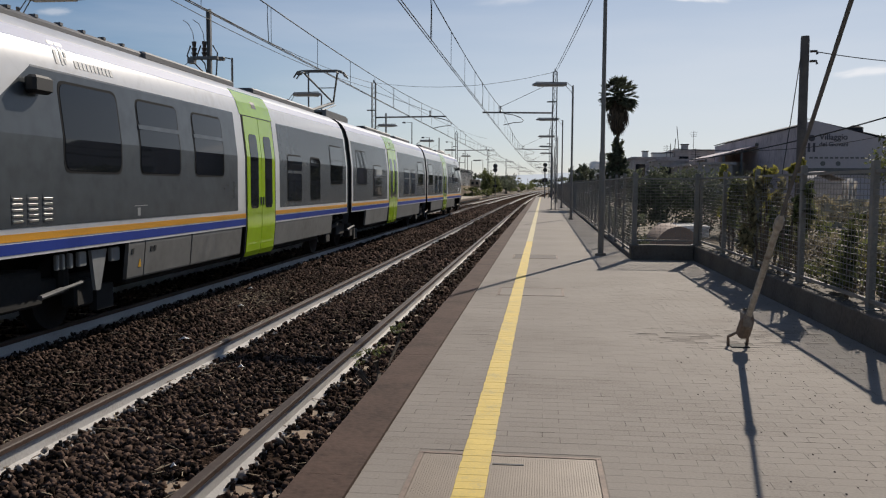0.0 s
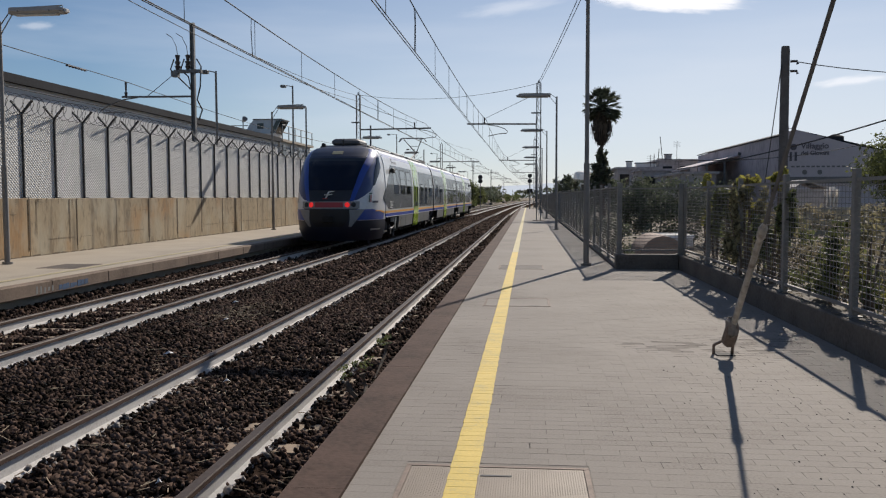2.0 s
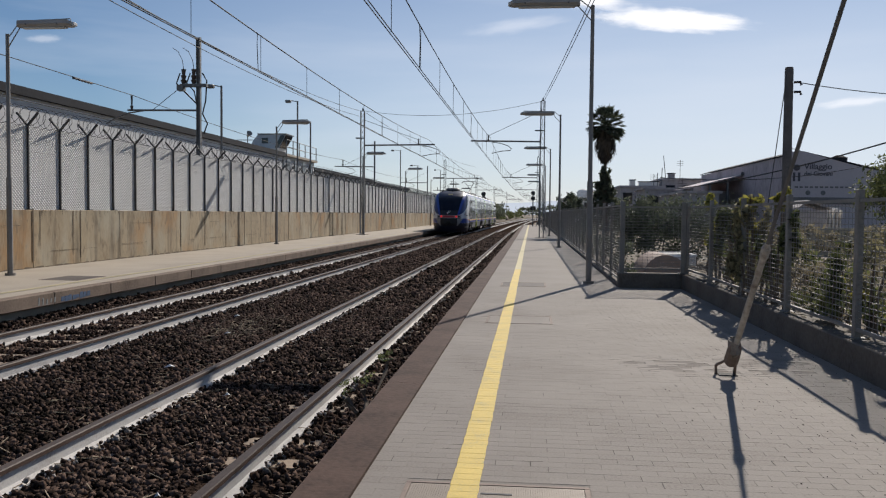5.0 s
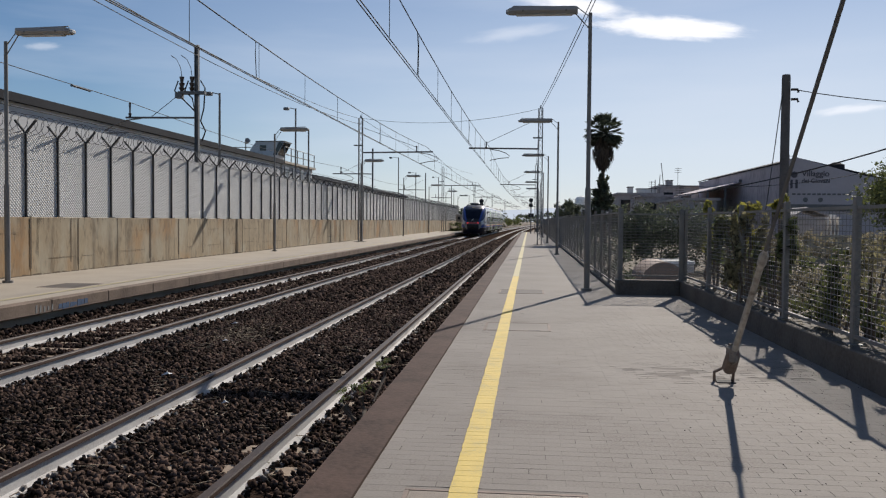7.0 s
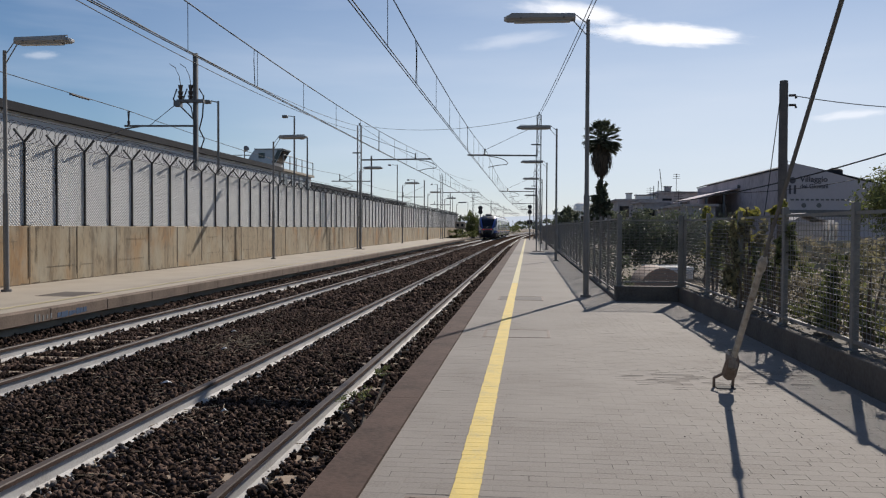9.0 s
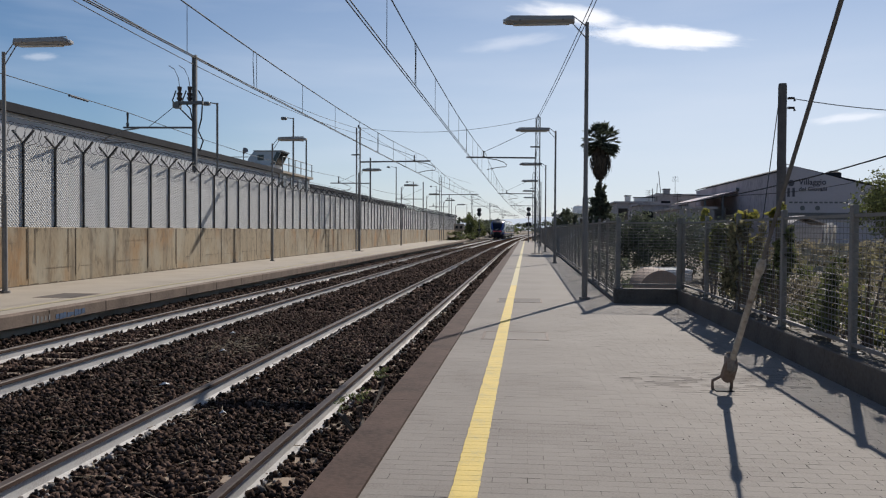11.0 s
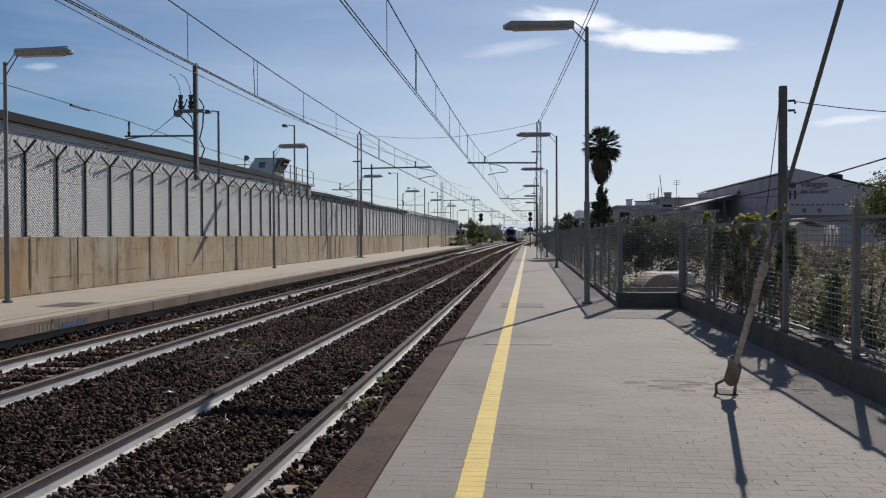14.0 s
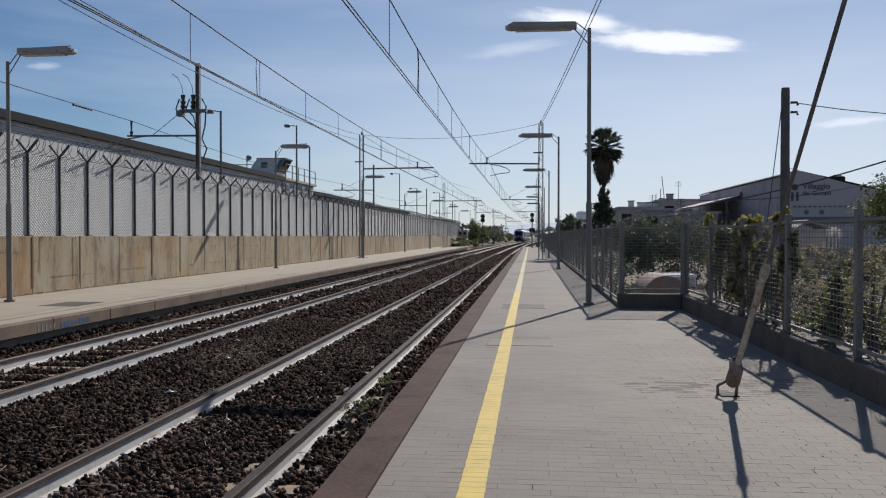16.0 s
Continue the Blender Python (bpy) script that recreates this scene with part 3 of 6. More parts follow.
def build_train():
    L = 51.0
    train = thing("train", "white, grey and blue electric train with lime green doors", "train")
    wheels = []
    # coaches
    for y0, y1 in ((NOSE - 0.02, 17.75), (18.25, 32.75), (33.25, L - NOSE + 0.02)):
        part("coach_body", shell(y0, y1, 0.995, None), [WHITE, ROOFGREY, BLACK], train, "white coach body", smooth=True)
    for y in (18.0, 33.0):
        m = Mesh()
        for k in range(9):
            yy = y - 0.26 + k * 0.065
            r = 0.06 if k % 2 else 0.11
            pts = [(half(0.7) - r, 0.7)] + [(max(x - r, 0), z - (r if x < 1.2 else 0)) for z, x in PROFILE if z > 0.7]
            ring = pts + [(-x, z) for x, z in pts[-2::-1]]
            if k:
                m.rings([prev, [(x, yy, z) for x, z in ring]], False, 0, True)
            prev = [(x, yy, z) for x, z in ring]
        part("bellows", m, BLACK, train, "black folding gangway bellows")
    # noses
    for flip in (0, 1):
        def put(name, m, mat, label="", parent=None):
            if flip:
                m.v = [(-x, L - y, z) for x, y, z in m.v]
            return part(name, m, mat, parent or train, label, smooth=True)
        skin = Mesh()
        zz = [0.26, 0.4, 0.6, 0.8, 0.95, 1.05, 1.2, 1.35, 1.5, 1.65, 1.8, 2.0, 2.2, 2.4, 2.6, 2.8, 2.95, 3.1, 3.2, 3.3, 3.38, 3.46, 3.52, 3.56]
        us = [math.sin(math.pi / 2 * k / 16) for k in range(-16, 17)]
        skin.rings([[nose_point(u, z) for u in us] for z in zz], False, 0, False)
        for i, f in enumerate(skin.f):
            c = sum((Vector(skin.v[k]) for k in f), Vector()) / 4
            skin.m[i] = 1 if c.z < 0.94 or (c.z < 1.30 and abs(c.x) < 0.93) else (2 if c.z > 3.4 else 0)
        if flip:
            skin.v = [(-x, L - y, z) for x, y, z in skin.v]
        body = part("nose", skin, [WHITE, UNDER, ROOFGREY], train, "white and dark blue rounded cab nose", smooth=True)
        put("roof_brow", nose_patch(3.05, 3.545, lambda t: -0.72 - 0.2 * t, lambda t: 0.72 + 0.2 * t, 0.010, 10, 30), NAVY, "dark blue brow over the windscreen")
        for s in (-1, 1):
            put("pillar", nose_patch(1.59, 3.42, steps(s, ((0, 0.46), (0.5, 0.60), (0.72, 0.70), (1, 0.87))), steps(s, ((0, 0.545), (0.49, 0.735), (0.74, 0.875), (1, 0.98))), 0.013, 24, 10), BLUE, "bright blue windscreen pillar")
            put("side_glass", nose_patch(1.62, 3.27, steps(s, ((0, 0.50), (0.52, 0.70), (0.8, 0.85), (1, 0.93))), steps(s, ((0, 0.60), (0.07, 0.72), (0.19, 0.85), (0.455, 0.945), (0.685, 0.99), (1, 0.985))), 0.010, 26, 14), WRAP, "dark blue wrap-round panel beside the windscreen")
            put("lower_flank", nose_patch(0.96, 1.32, s * 0.60, steps(s, ((0, 0.998), (0.55, 0.9995), (0.8, 0.985), (1, 0.90))), 0.010, 10, 18), BLUE, "blue lower flank")
            put("lower_lip", nose_patch(0.60, 0.655, s * 0.86, s * 0.985, 0.016, 3, 10), SILVER, "bright lower edge of the nose")
        put("windscreen_mask", nose_patch(1.57, 3.12, lambda t: -0.49 - 0.27 * t, lambda t: 0.49 + 0.27 * t, 0.012, 20, 26), LENS, "black mask round the windscreen")
        put("windscreen", nose_patch(1.95, 2.95, lambda t: -0.50 - 0.19 * t, lambda t: 0.50 + 0.19 * t, 0.022, 16, 22), SCREEN, "dark sloping windscreen")
        put("destination_lamp", nose_patch(3.2, 3.32, -0.15, 0.15, 0.02, 4, 6), STRAWLAMP, "small yellowish lamp over the windscreen")
        band = put("lamp_band", nose_patch(1.34, 1.58, -0.66, 0.66, 0.020, 4, 30), SKIRT, "silver band that holds the lamps")
        put("red_band", nose_patch(1.38, 1.55, -0.325, 0.325, 0.028, 3, 16), RED, "red bumper band")
        for s in (-1, 1):
            for u, mat, nm in ((0.415, TAIL if not flip else LENS, "tail_lamp"), (0.545, LENS, "head_lamp")):
                c = nose_point(s * u, 1.465, 0.03)
                nv = (nose_point(s * (u + 0.02), 1.465) - nose_point(s * (u - 0.02), 1.465)).cross(Vector((0, 0, 1))).normalized()
                nv = nv if nv.y < 0 else -nv
                m = Mesh().tube([c - nv * 0.03, c + nv * 0.012, c + nv * 0.02], [0.085, 0.08, 0.05], 20)
                put(nm, m, mat, "glowing red tail lamp" if mat is TAIL else "dark round head lamp")
            put("cab_window", nose_patch(2.12, 3.12, steps(s, ((0, 0.885), (0.5, 0.905), (1, 0.952))), steps(s, ((0, 0.905), (0.45, 0.975), (1, 0.983))), 0.02, 12, 8), SCREEN, "small opening cab side window")
        put("coupler_recess", nose_patch(0.74, 1.30, steps(-1, ((0, 0.30), (0.3, 0.42), (0.7, 0.46), (1, 0.44))), steps(1, ((0, 0.30), (0.3, 0.42), (0.7, 0.46), (1, 0.44))), 0.018, 8, 16), BLACK, "black coupler recess")
        for s in (-1, 1):
            put("bumper_cheek", nose_patch(0.74, 1.31, steps(s, ((0, 0.44), (0.4, 0.47), (1, 0.46))), steps(s, ((0, 0.50), (0.35, 0.60), (1, 0.76))), 0.016, 8, 8), SKIRT, "pale grey bumper cheek")
        m = Mesh().tube([(0, -0.12, 1.0), (0, 0.3, 1.0)], 0.14, 14)
        m.box(-0.2, 0.2, -0.15, 0.05, 0.88, 1.12, 0, 0.03)
        put("coupler", m, GRIME, "dark automatic coupler")
        sk = lambda x, z: (x, front(z) - 0.03, z)
        m = Mesh().bar(sk(-0.10, 1.68), sk(-0.02, 1.90), 0.05, 0.03).bar(sk(-0.03, 1.90), sk(0.16, 1.92), 0.04, 0.03).bar(sk(-0.16, 1.80), sk(0.10, 1.82), 0.035, 0.03)
        put("emblem", m, SILVER, "plain silver emblem of slanted strokes")
        put("emblem", Mesh().bar(sk(-0.2, 1.67), sk(-0.05, 1.69), 0.035, 0.03), RED, "small red emblem stroke")
        # raised cab roof pod and antenna
        m = Mesh().box(-0.5, 0.5, 2.7, 4.3, 3.58, 3.83, 0, 0.08)
        m.box(-0.9, 0.9, 2.6, 7.6, 3.46, 3.585, 0, 0.04)
        for k in range(9):
            m.box(0.80, 0.88, 3.0 + 0.5 * k, 3.06 + 0.5 * k, 3.58, 3.615)
        put("roof_pod", m, ROOFGREY, "dark roof equipment pod")
        m = Mesh().tube([(0.15, 1.7, 3.5), (0.15, 1.7, 3.72)], 0.03, 8)
        put("antenna", m, BLACK)
        put("horn", Mesh().tube([(-0.75, 2.75, 3.6), (-0.75, 2.5, 3.6)], [0.05, 0.07], 10), BLACK)
    # liveries on both flanks
    for s in (-1, 1):
        for a, b in ((2.6, 17.7), (18.3, 32.7), (33.3, L - 2.6)):
            part("blue_stripe", side_patch(a, b, 1.025, 1.13, s, 0.005), STRIPE, train)
            part("orange_stripe", side_patch(a, b, 1.15, 1.225, s, 0.005), ORANGE, train)
            part("roof_stripe", side_patch(max(a, NOSE + 0.2), min(b, L - NOSE - 0.2), 3.18, 3.31, s, 0.004), PALEBLUE, train, "pale blue line under the roof")
        for flip in (0, 1):
            Y = (lambda a, b: (L - b, L - a)) if flip else (lambda a, b: (a, b))
            sl = (lambda q: (0, -q) if flip else (q, 0))
            part("grey_band", side_patch(*Y(4.05, 9.7), 1.28, 2.92, s, 0.004), GREY, train, "dark grey window band")
            part("grey_band", side_patch(*Y(3.2, 4.05), 1.28, 1.70, s, 0.004, 0, (0, 1.0) if flip else (-1.0, 0)), GREY, train)
            part("grey_band", side_patch(*Y(2.2, 4.05), 1.70, 2.9, s, 0.004, 0, (0, -1.84) if flip else (1.84, 0)), GREY, train)
            part("grey_band", side_patch(*Y(12.0, 17.6), 1.28, 2.9, s, 0.004), GREY, train)
            window(train, *Y(4.52, 5.73), 1.86, 2.79, s)
            window(train, *Y(6.25, 7.42), 1.86, 2.77, s, True)
            window(train, *Y(7.96, 9.07), 1.86, 2.75, s, True)
            window(train, *Y(12.5, 13.5), 1.4, 2.3, s, True)
            window(train, *Y(14.2, 15.0), 1.4, 2.3, s)
            window(train, *Y(16.0, 17.2), 1.75, 2.65, s, True)
            door(train, *Y(10.14, 11.66), s)
            for a, b in ((5.92, 6.35), (6.38, 7.82), (7.86, 9.92), (11.7, 16.2)):
                part("skirt_panel", side_patch(*Y(a, b), 0.53 if a < 11 else 0.56, 1.0, s, -0.012, thick=0.05), PANEL, train, "dusty grey underfloor skirt panel")
            for k in range(3):
                m = side_patch(*Y(3.55 + 0.26 * k, 3.74 + 0.26 * k), 1.31, 1.61, s, 0.007)
                for j in range(5):
                    a, b = Y(3.57 + 0.26 * k, 3.72 + 0.26 * k)
                    m.rings(side_vent(a, b, 1.33 + 0.055 * j, s), True, 1)
                part("vent", m, [GREY, SILVER], train, "pale louvred vent")
            a, b = Y(3.94, 4.18)
            mm = Mesh().box(s * 1.44 - 0.13 * (s < 0), s * 1.44 + 0.13 * (s > 0) , a - 0.08, b + 0.02, 2.62, 2.8, 0, 0.03)
            part("mirror_camera", mm, BLACK, train, "black rear-view camera housing")
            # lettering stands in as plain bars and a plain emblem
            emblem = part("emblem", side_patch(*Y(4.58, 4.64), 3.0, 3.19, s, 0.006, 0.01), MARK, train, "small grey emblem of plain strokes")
            for a, b, za, zb in ((4.55, 4.67, 3.21, 3.25), (4.69, 4.84, 3.21, 3.25), (4.69, 4.74, 3.0, 3.19), (4.78, 4.83, 3.1, 3.19), (4.76, 4.80, 3.02, 3.08)):
                part("stroke", side_patch(*Y(a, b), za, zb, s, 0.006, 0.01), MARK, emblem)
            for k in range(10):
                part("letter_bar", side_patch(*Y(4.96 + 0.086 * k, 5.02 + 0.086 * k), 3.0, 3.085, s, 0.005), MARK, emblem)
            m = nose_patch(1.55, 1.79, s * 0.826, s * 0.842, 0.014, 4, 4)
            m2 = nose_patch(1.56, 1.80, s * 0.852, s * 0.868, 0.015, 3, 3)
            m3 = nose_patch(1.53, 1.60, s * 0.885, s * 0.962, 0.014, 3, 8)
            m4 = nose_patch(1.82, 1.87, s * 0.828, s * 0.874, 0.014, 3, 6)
            for q, mt, lb in ((m, PINE, "dark green emblem stroke"), (m2, RED, "red emblem stroke"), (m3, NAVY, "dark lettering bar"), (m4, PINE, "dark green emblem stroke")):
                if flip:
                    q.v = [(-x, L - y, z) for x, y, z in q.v]
                part("emblem", q, mt, train, lb)
            m = nose_patch(1.15, 1.225, s * 0.93, s * 0.9995, 0.018, 3, 8)
            lift = lambda y: min(max((NOSE - y) / 1.1, 0.0), 1.0)
            m.v = [(x, y, 1.1875 + (z - 1.1875) * (1 - 0.55 * lift(y) ** 3) + 0.07 * lift(y) ** 2) for x, y, z in m.v]
            if flip:
                m.v = [(-x, L - y, z) for x, y, z in m.v]
            part("orange_stripe", m, ORANGE, train)
        # middle coach
        part("grey_band", side_patch(18.45, 23.5, 1.28, 2.9, s, 0.004), GREY, train, "dark grey window band")
        part("grey_band", side_patch(25.75, 32.6, 1.28, 2.9, s, 0.004), GREY, train, "dark grey window band")
        for a, b, za, zb, split in ((18.9, 20.2, 1.75, 2.65, False), (21.2, 22.5, 1.4, 2.3, True), (26.9, 28.0, 1.4, 2.3, True), (28.6, 29.6, 1.4, 2.3, True), (30.4, 31.8, 1.75, 2.65, True)):
            window(train, a, b, za, zb, s, split)
        door(train, 23.85, 25.4, s)
        for a, b in ((20.2, 23.7), (25.5, 31.0)):
            part("skirt_panel", side_patch(a, b, 0.56, 1.0, s, -0.012, thick=0.05), PANEL, train)
    for y in (4.0, 18.0, 33.0, L - 4.0):
        bogie(train, y, wheels)
    # underfloor and roof gear
    m = Mesh()
    for a, b in ((6.3, 15.8), (20.4, 30.8), (35.2, 44.7)):
        m.box(-1.2, 1.2, a, b, 0.42, 0.97, 0, 0.03)
    for s in (-1, 1):
        for k, y in enumerate((6.0, 6.52, 6.62)):
            part("latch", side_patch(y, y + 0.06, 0.84, 0.91, s, -0.006), BLACK, train, "black latch on the skirt")
        part("warning_sign", side_patch(6.2, 6.28, 0.66, 0.76, s, -0.008, 0, (0.03, -0.03)), AMBER, train, "small amber warning triangle")
        part("hatch_line", side_patch(6.05, 6.4, 1.44, 1.45, s, 0.007), SKIRT, train)
        part("hatch", side_patch(6.12, 6.2, 1.32, 1.42, s, 0.008), SKIRT, train, "small pale service label")
    part("underfloor_gear", m, GRIME, train, "dark underfloor equipment")
    for y, w in ((4.47, 0.05), (4.58, 0.05), (4.72, 0.07), (4.91, 0.16), (5.63, 0.21)):
        part("hanger", Mesh().box(1.33, 1.38, y, y + w, 0.78, 0.95, 0, 0.01), SKIRT, train, "small steel bracket over the bogie")
    part("hanger", Mesh().rings([[(1.36, 5.13, 0.95), (1.36, 5.49, 0.95), (1.40, 5.49, 0.95), (1.40, 5.13, 0.95)], [(1.36, 5.22, 0.48), (1.36, 5.32, 0.48), (1.40, 5.32, 0.48), (1.40, 5.22, 0.48)]]), SKIRT, train, "tapered steel bracket")
    for a, b in ((7.5, 11.0), (12.0, 16.5), (22.5, 27.0), (28.0, 31.5), (35.0, 39.0), (40.5, 44.0)):
        m = Mesh().box(-0.95, 0.95, a, b, 3.46, 3.59, 0, 0.03)
        part("roof_gear", m, ROOFGREY, train, "dark ribbed roof equipment")
    pan = part("pantograph", Mesh().box(-0.6, 0.6, 19.0, 21.4, 3.72, 3.78).box(-0.62, -0.5, 18.9, 21.5, 3.55, 3.74).box(0.5, 0.62, 18.9, 21.5, 3.55, 3.74), DKSTEEL, train, "raised pantograph that touches the contact wire")
    top = RZ * -1 + 4.77
    knee = (0.0, 22.2, 4.28)
    part("lower_arm", Mesh().tube([(0.0, 19.5, 3.8), knee], 0.045, 8), DKSTEEL, pan)
    part("coupling_rod", Mesh().tube([(0.12, 19.9, 3.8), (0.1, 22.1, 4.2)], 0.018, 6), DKSTEEL, pan)
    for s in (-1, 1):
        part("upper_arm", Mesh().tube([knee, (s * 0.5, 20.7, top - 0.06)], 0.028, 8), DKSTEEL, pan)
    part("cross_tie", Mesh().tube([(-0.26, 21.4, 4.65), (0.26, 21.4, 4.65)], 0.015, 6), DKSTEEL, pan)
    for x in (-0.5, 0.5):
        part("strip_holder", Mesh().tube([(x, 20.55, top - 0.05), (x, 20.85, top - 0.05)], 0.02, 6), DKSTEEL, pan)
    for y in (20.55, 20.85):
        part("contact_strip", Mesh().tube([(-0.78, y, top - 0.2), (-0.66, y, top - 0.03), (-0.5, y, top), (0.5, y, top), (0.66, y, top - 0.03), (0.78, y, top - 0.2)], 0.024, 8), DKSTEEL, pan)
    return train, wheels


def side_vent(a, b, z, s):
    x = half(z) + 0.012
    return [[(s * x, a, z), (s * x, b, z), (s * (x - 0.02), b, z + 0.03), (s * (x - 0.02), a, z + 0.03)], [(s * (x + 0.004), a, z + 0.022), (s * (x + 0.004), b, z + 0.022), (s * (x - 0.02), b, z + 0.034), (s * (x - 0.02), a, z + 0.034)]]


TRAIN, WHEELS = build_train()


# ---- far platform, wall and mesh fence ----
q = Mesh().box(-12.1, -8.46, -12, 113, -0.7, 0.0)
q.rings([[(-12.1, 113, -0.7), (-8.46, 113, -0.7), (-8.46, 113, 0), (-12.1, 113, 0)], [(-12.1, 126, -0.7), (-9.0, 126, -0.7), (-9.0, 126, -0.5), (-12.1, 126, -0.5)]])
tagged(part("far_platform", q, PALE), "pale concrete platform across the tracks", "platform", kind="structure")
lip = thing("far_platform_edge", "brown concrete lip of the far platform", "platform edge", kind="structure")
lip_me = Mesh().box(-8.458, -8.24, 0.004, 1.996, -0.22, 0.006, 0, 0.015).data("coping_slab", LIP)
for k in range(62):
    part("coping_slab", lip_me, None, lip, at=pose(0, -10 + 2 * k, 0))
tagged(part("far_platform_face", Mesh().box(-8.52, -8.462, -12, 113, -0.75, -0.222), LIP), "dark recessed face of the far platform", "platform wall", kind="structure")
FADED = material("faded_yellow", (0.44, 0.37, 0.22), 0.8, var=0.12, position=True)
tagged(part("far_safety_line", Mesh().box(-9.05, -8.9, -10, 112, 0.001, 0.004), FADED), "faded yellow safety line on the far platform", "safety line", kind="structure")
SPRAY = [material("blue_spray_paint", (0.045, 0.085, 0.16), 0.8, position=True), material("pale_spray_paint", (0.22, 0.22, 0.21), 0.8, position=True)]
tag = thing("spray_marks", "blue and pale spray paint strokes on the platform lip", "graffiti")
rng = random.Random(8)
for k in range(13):
    pale = k < 5
    y = 13.5 + 0.12 * k if pale else 14.2 + 0.125 * (k - 5)
    w = 0.05 if pale else rng.uniform(0.10, 0.14)
    low, high = rng.uniform(-0.2, -0.17), rng.uniform(-0.11, -0.05)
    m = Mesh()
    m.rings([[(-8.2385, y, low), (-8.2385, y + w, low + 0.01), (-8.236, y + w, low + 0.01), (-8.236, y, low)], [(-8.2385, y + 0.01, high), (-8.2385, y + w * 0.95, high), (-8.236, y + w * 0.95, high), (-8.236, y + 0.01, high)]])
    part("stroke", m, SPRAY[1 if pale else 0], tag)


def hatch(x, y, w, d, mat, label, rim=None):
    root = thing("manhole_cover", label, "manhole cover")
    part("rim", Mesh().box(x, x + w, y, y + 0.03, 0.0005, 0.005).box(x, x + w, y + d - 0.03, y + d, 0.0005, 0.005).box(x, x + 0.03, y + 0.03, y + d - 0.03, 0.0005, 0.005).box(x + w - 0.03, x + w, y + 0.03, y + d - 0.03, 0.0005, 0.005), rim or RUSTY, root)
    part("lid", Mesh().box(x + 0.033, x + w - 0.033, y + 0.033, y + d - 0.033, 0.0005, 0.003), mat, root)
    return root


GRATE = material("brown_grate", (0.085, 0.068, 0.055), 0.8, var=0.2, position=True)
hatch(-10.0, 16.4, 0.85, 1.15, GRATE, "dark steel cover set in the far platform")
hatch(-0.59, 16.85, 0.9, 0.95, GRATE, "brown steel drain cover across the platform")
cov = hatch(-0.585, 11.1, 0.88, 0.86, PAVING, "paved inspection cover with a thin steel rim")
part("lift_slot", Mesh().box(0.0, 0.16, 11.12, 11.17, 0.0032, 0.0042), BLACK, cov, "dark lifting slot")

# chequered cover plate in the near paving
cover = thing("cover_plate", "beige chequered steel cover plate in the platform paving", "cover plate")
part("lid", Mesh().box(-0.61, 0.29, 3.2, 4.42, -0.011, 0.001), PLATE, cover)
m = Mesh()
for i in range(75):
    for j in range(58):
        x, y = -0.597 + 0.012 * i, 3.3 + 0.0193 * j
        if not (-0.41 < x < -0.25) and not (-0.25 < x < -0.07 and 4.27 < y < 4.32):
            s = 0.004 if (i + j) % 2 else -0.004
            m.add([(x - 0.0025, y - s - 0.002, 0.001), (x + 0.0025, y - s * 0.2 - 0.003, 0.001), (x + 0.0025, y + s + 0.002, 0.001), (x - 0.0025, y + s * 0.2 + 0.003, 0.001), (x, y, 0.0035)], [(0, 1, 4), (1, 2, 4), (2, 3, 4), (3, 0, 4)])
tread = part("tread", m, PLATE, cover)
tread["kind"] = "stuff"
part("rim", Mesh().box(-0.64, 0.32, 4.424, 4.45, -0.011, 0.004).box(-0.64, -0.614, 3.2, 4.42, -0.011, 0.004).box(0.294, 0.32, 3.2, 4.42, -0.011, 0.004), RUSTY, cover, "rusty steel rim")
part("lift_slot", Mesh().box(-0.24, -0.08, 4.28, 4.30, 0.0012, 0.004), BLACK, cover, "black lifting slot")

wall = thing("retaining_wall", "stained beige concrete panel wall along the far platform", "wall", kind="structure")
panel_me = Mesh().box(-12.8, -12.1, 0.006, 2.194, -0.05, 1.43, 0, 0.008).data("panel", CONCRETE)
for k in range(72):
    part("panel", panel_me, None, wall, at=pose(0.006 * ((k * 7) % 3 - 1), -8.95 + 2.2 * k, 0))
part("backing", Mesh().box(-12.78, -12.2, -9.5, 148.5, -0.1, 1.40), DARK, wall)
STAIN = material("rust_stain", (0.115, 0.085, 0.055), 0.9, var=0.3, fine=12, broad=2, tint=(0.20, 0.155, 0.10), position=True, stretch=(1, 1, 0.3))
rng = random.Random(9)
streaks = part("streaks", Mesh(), STAIN, wall)
m = Mesh()
for k in range(26):
    y = rng.uniform(12, 90)
    w, hh = rng.uniform(0.02, 0.06), rng.uniform(0.3, 1.3)
    b0 = 1.41 - hh
    m.add([(-12.0895, y, 1.415), (-12.0895, y + w, 1.415), (-12.0895, y + w * 0.9, 1.41 - hh * 0.6), (-12.0895, y + w * 0.55, b0), (-12.0895, y + w * 0.3, b0 + 0.05), (-12.0895, y + w * 0.12, 1.41 - hh * 0.5)], [(0, 1, 2, 3, 4, 5)])
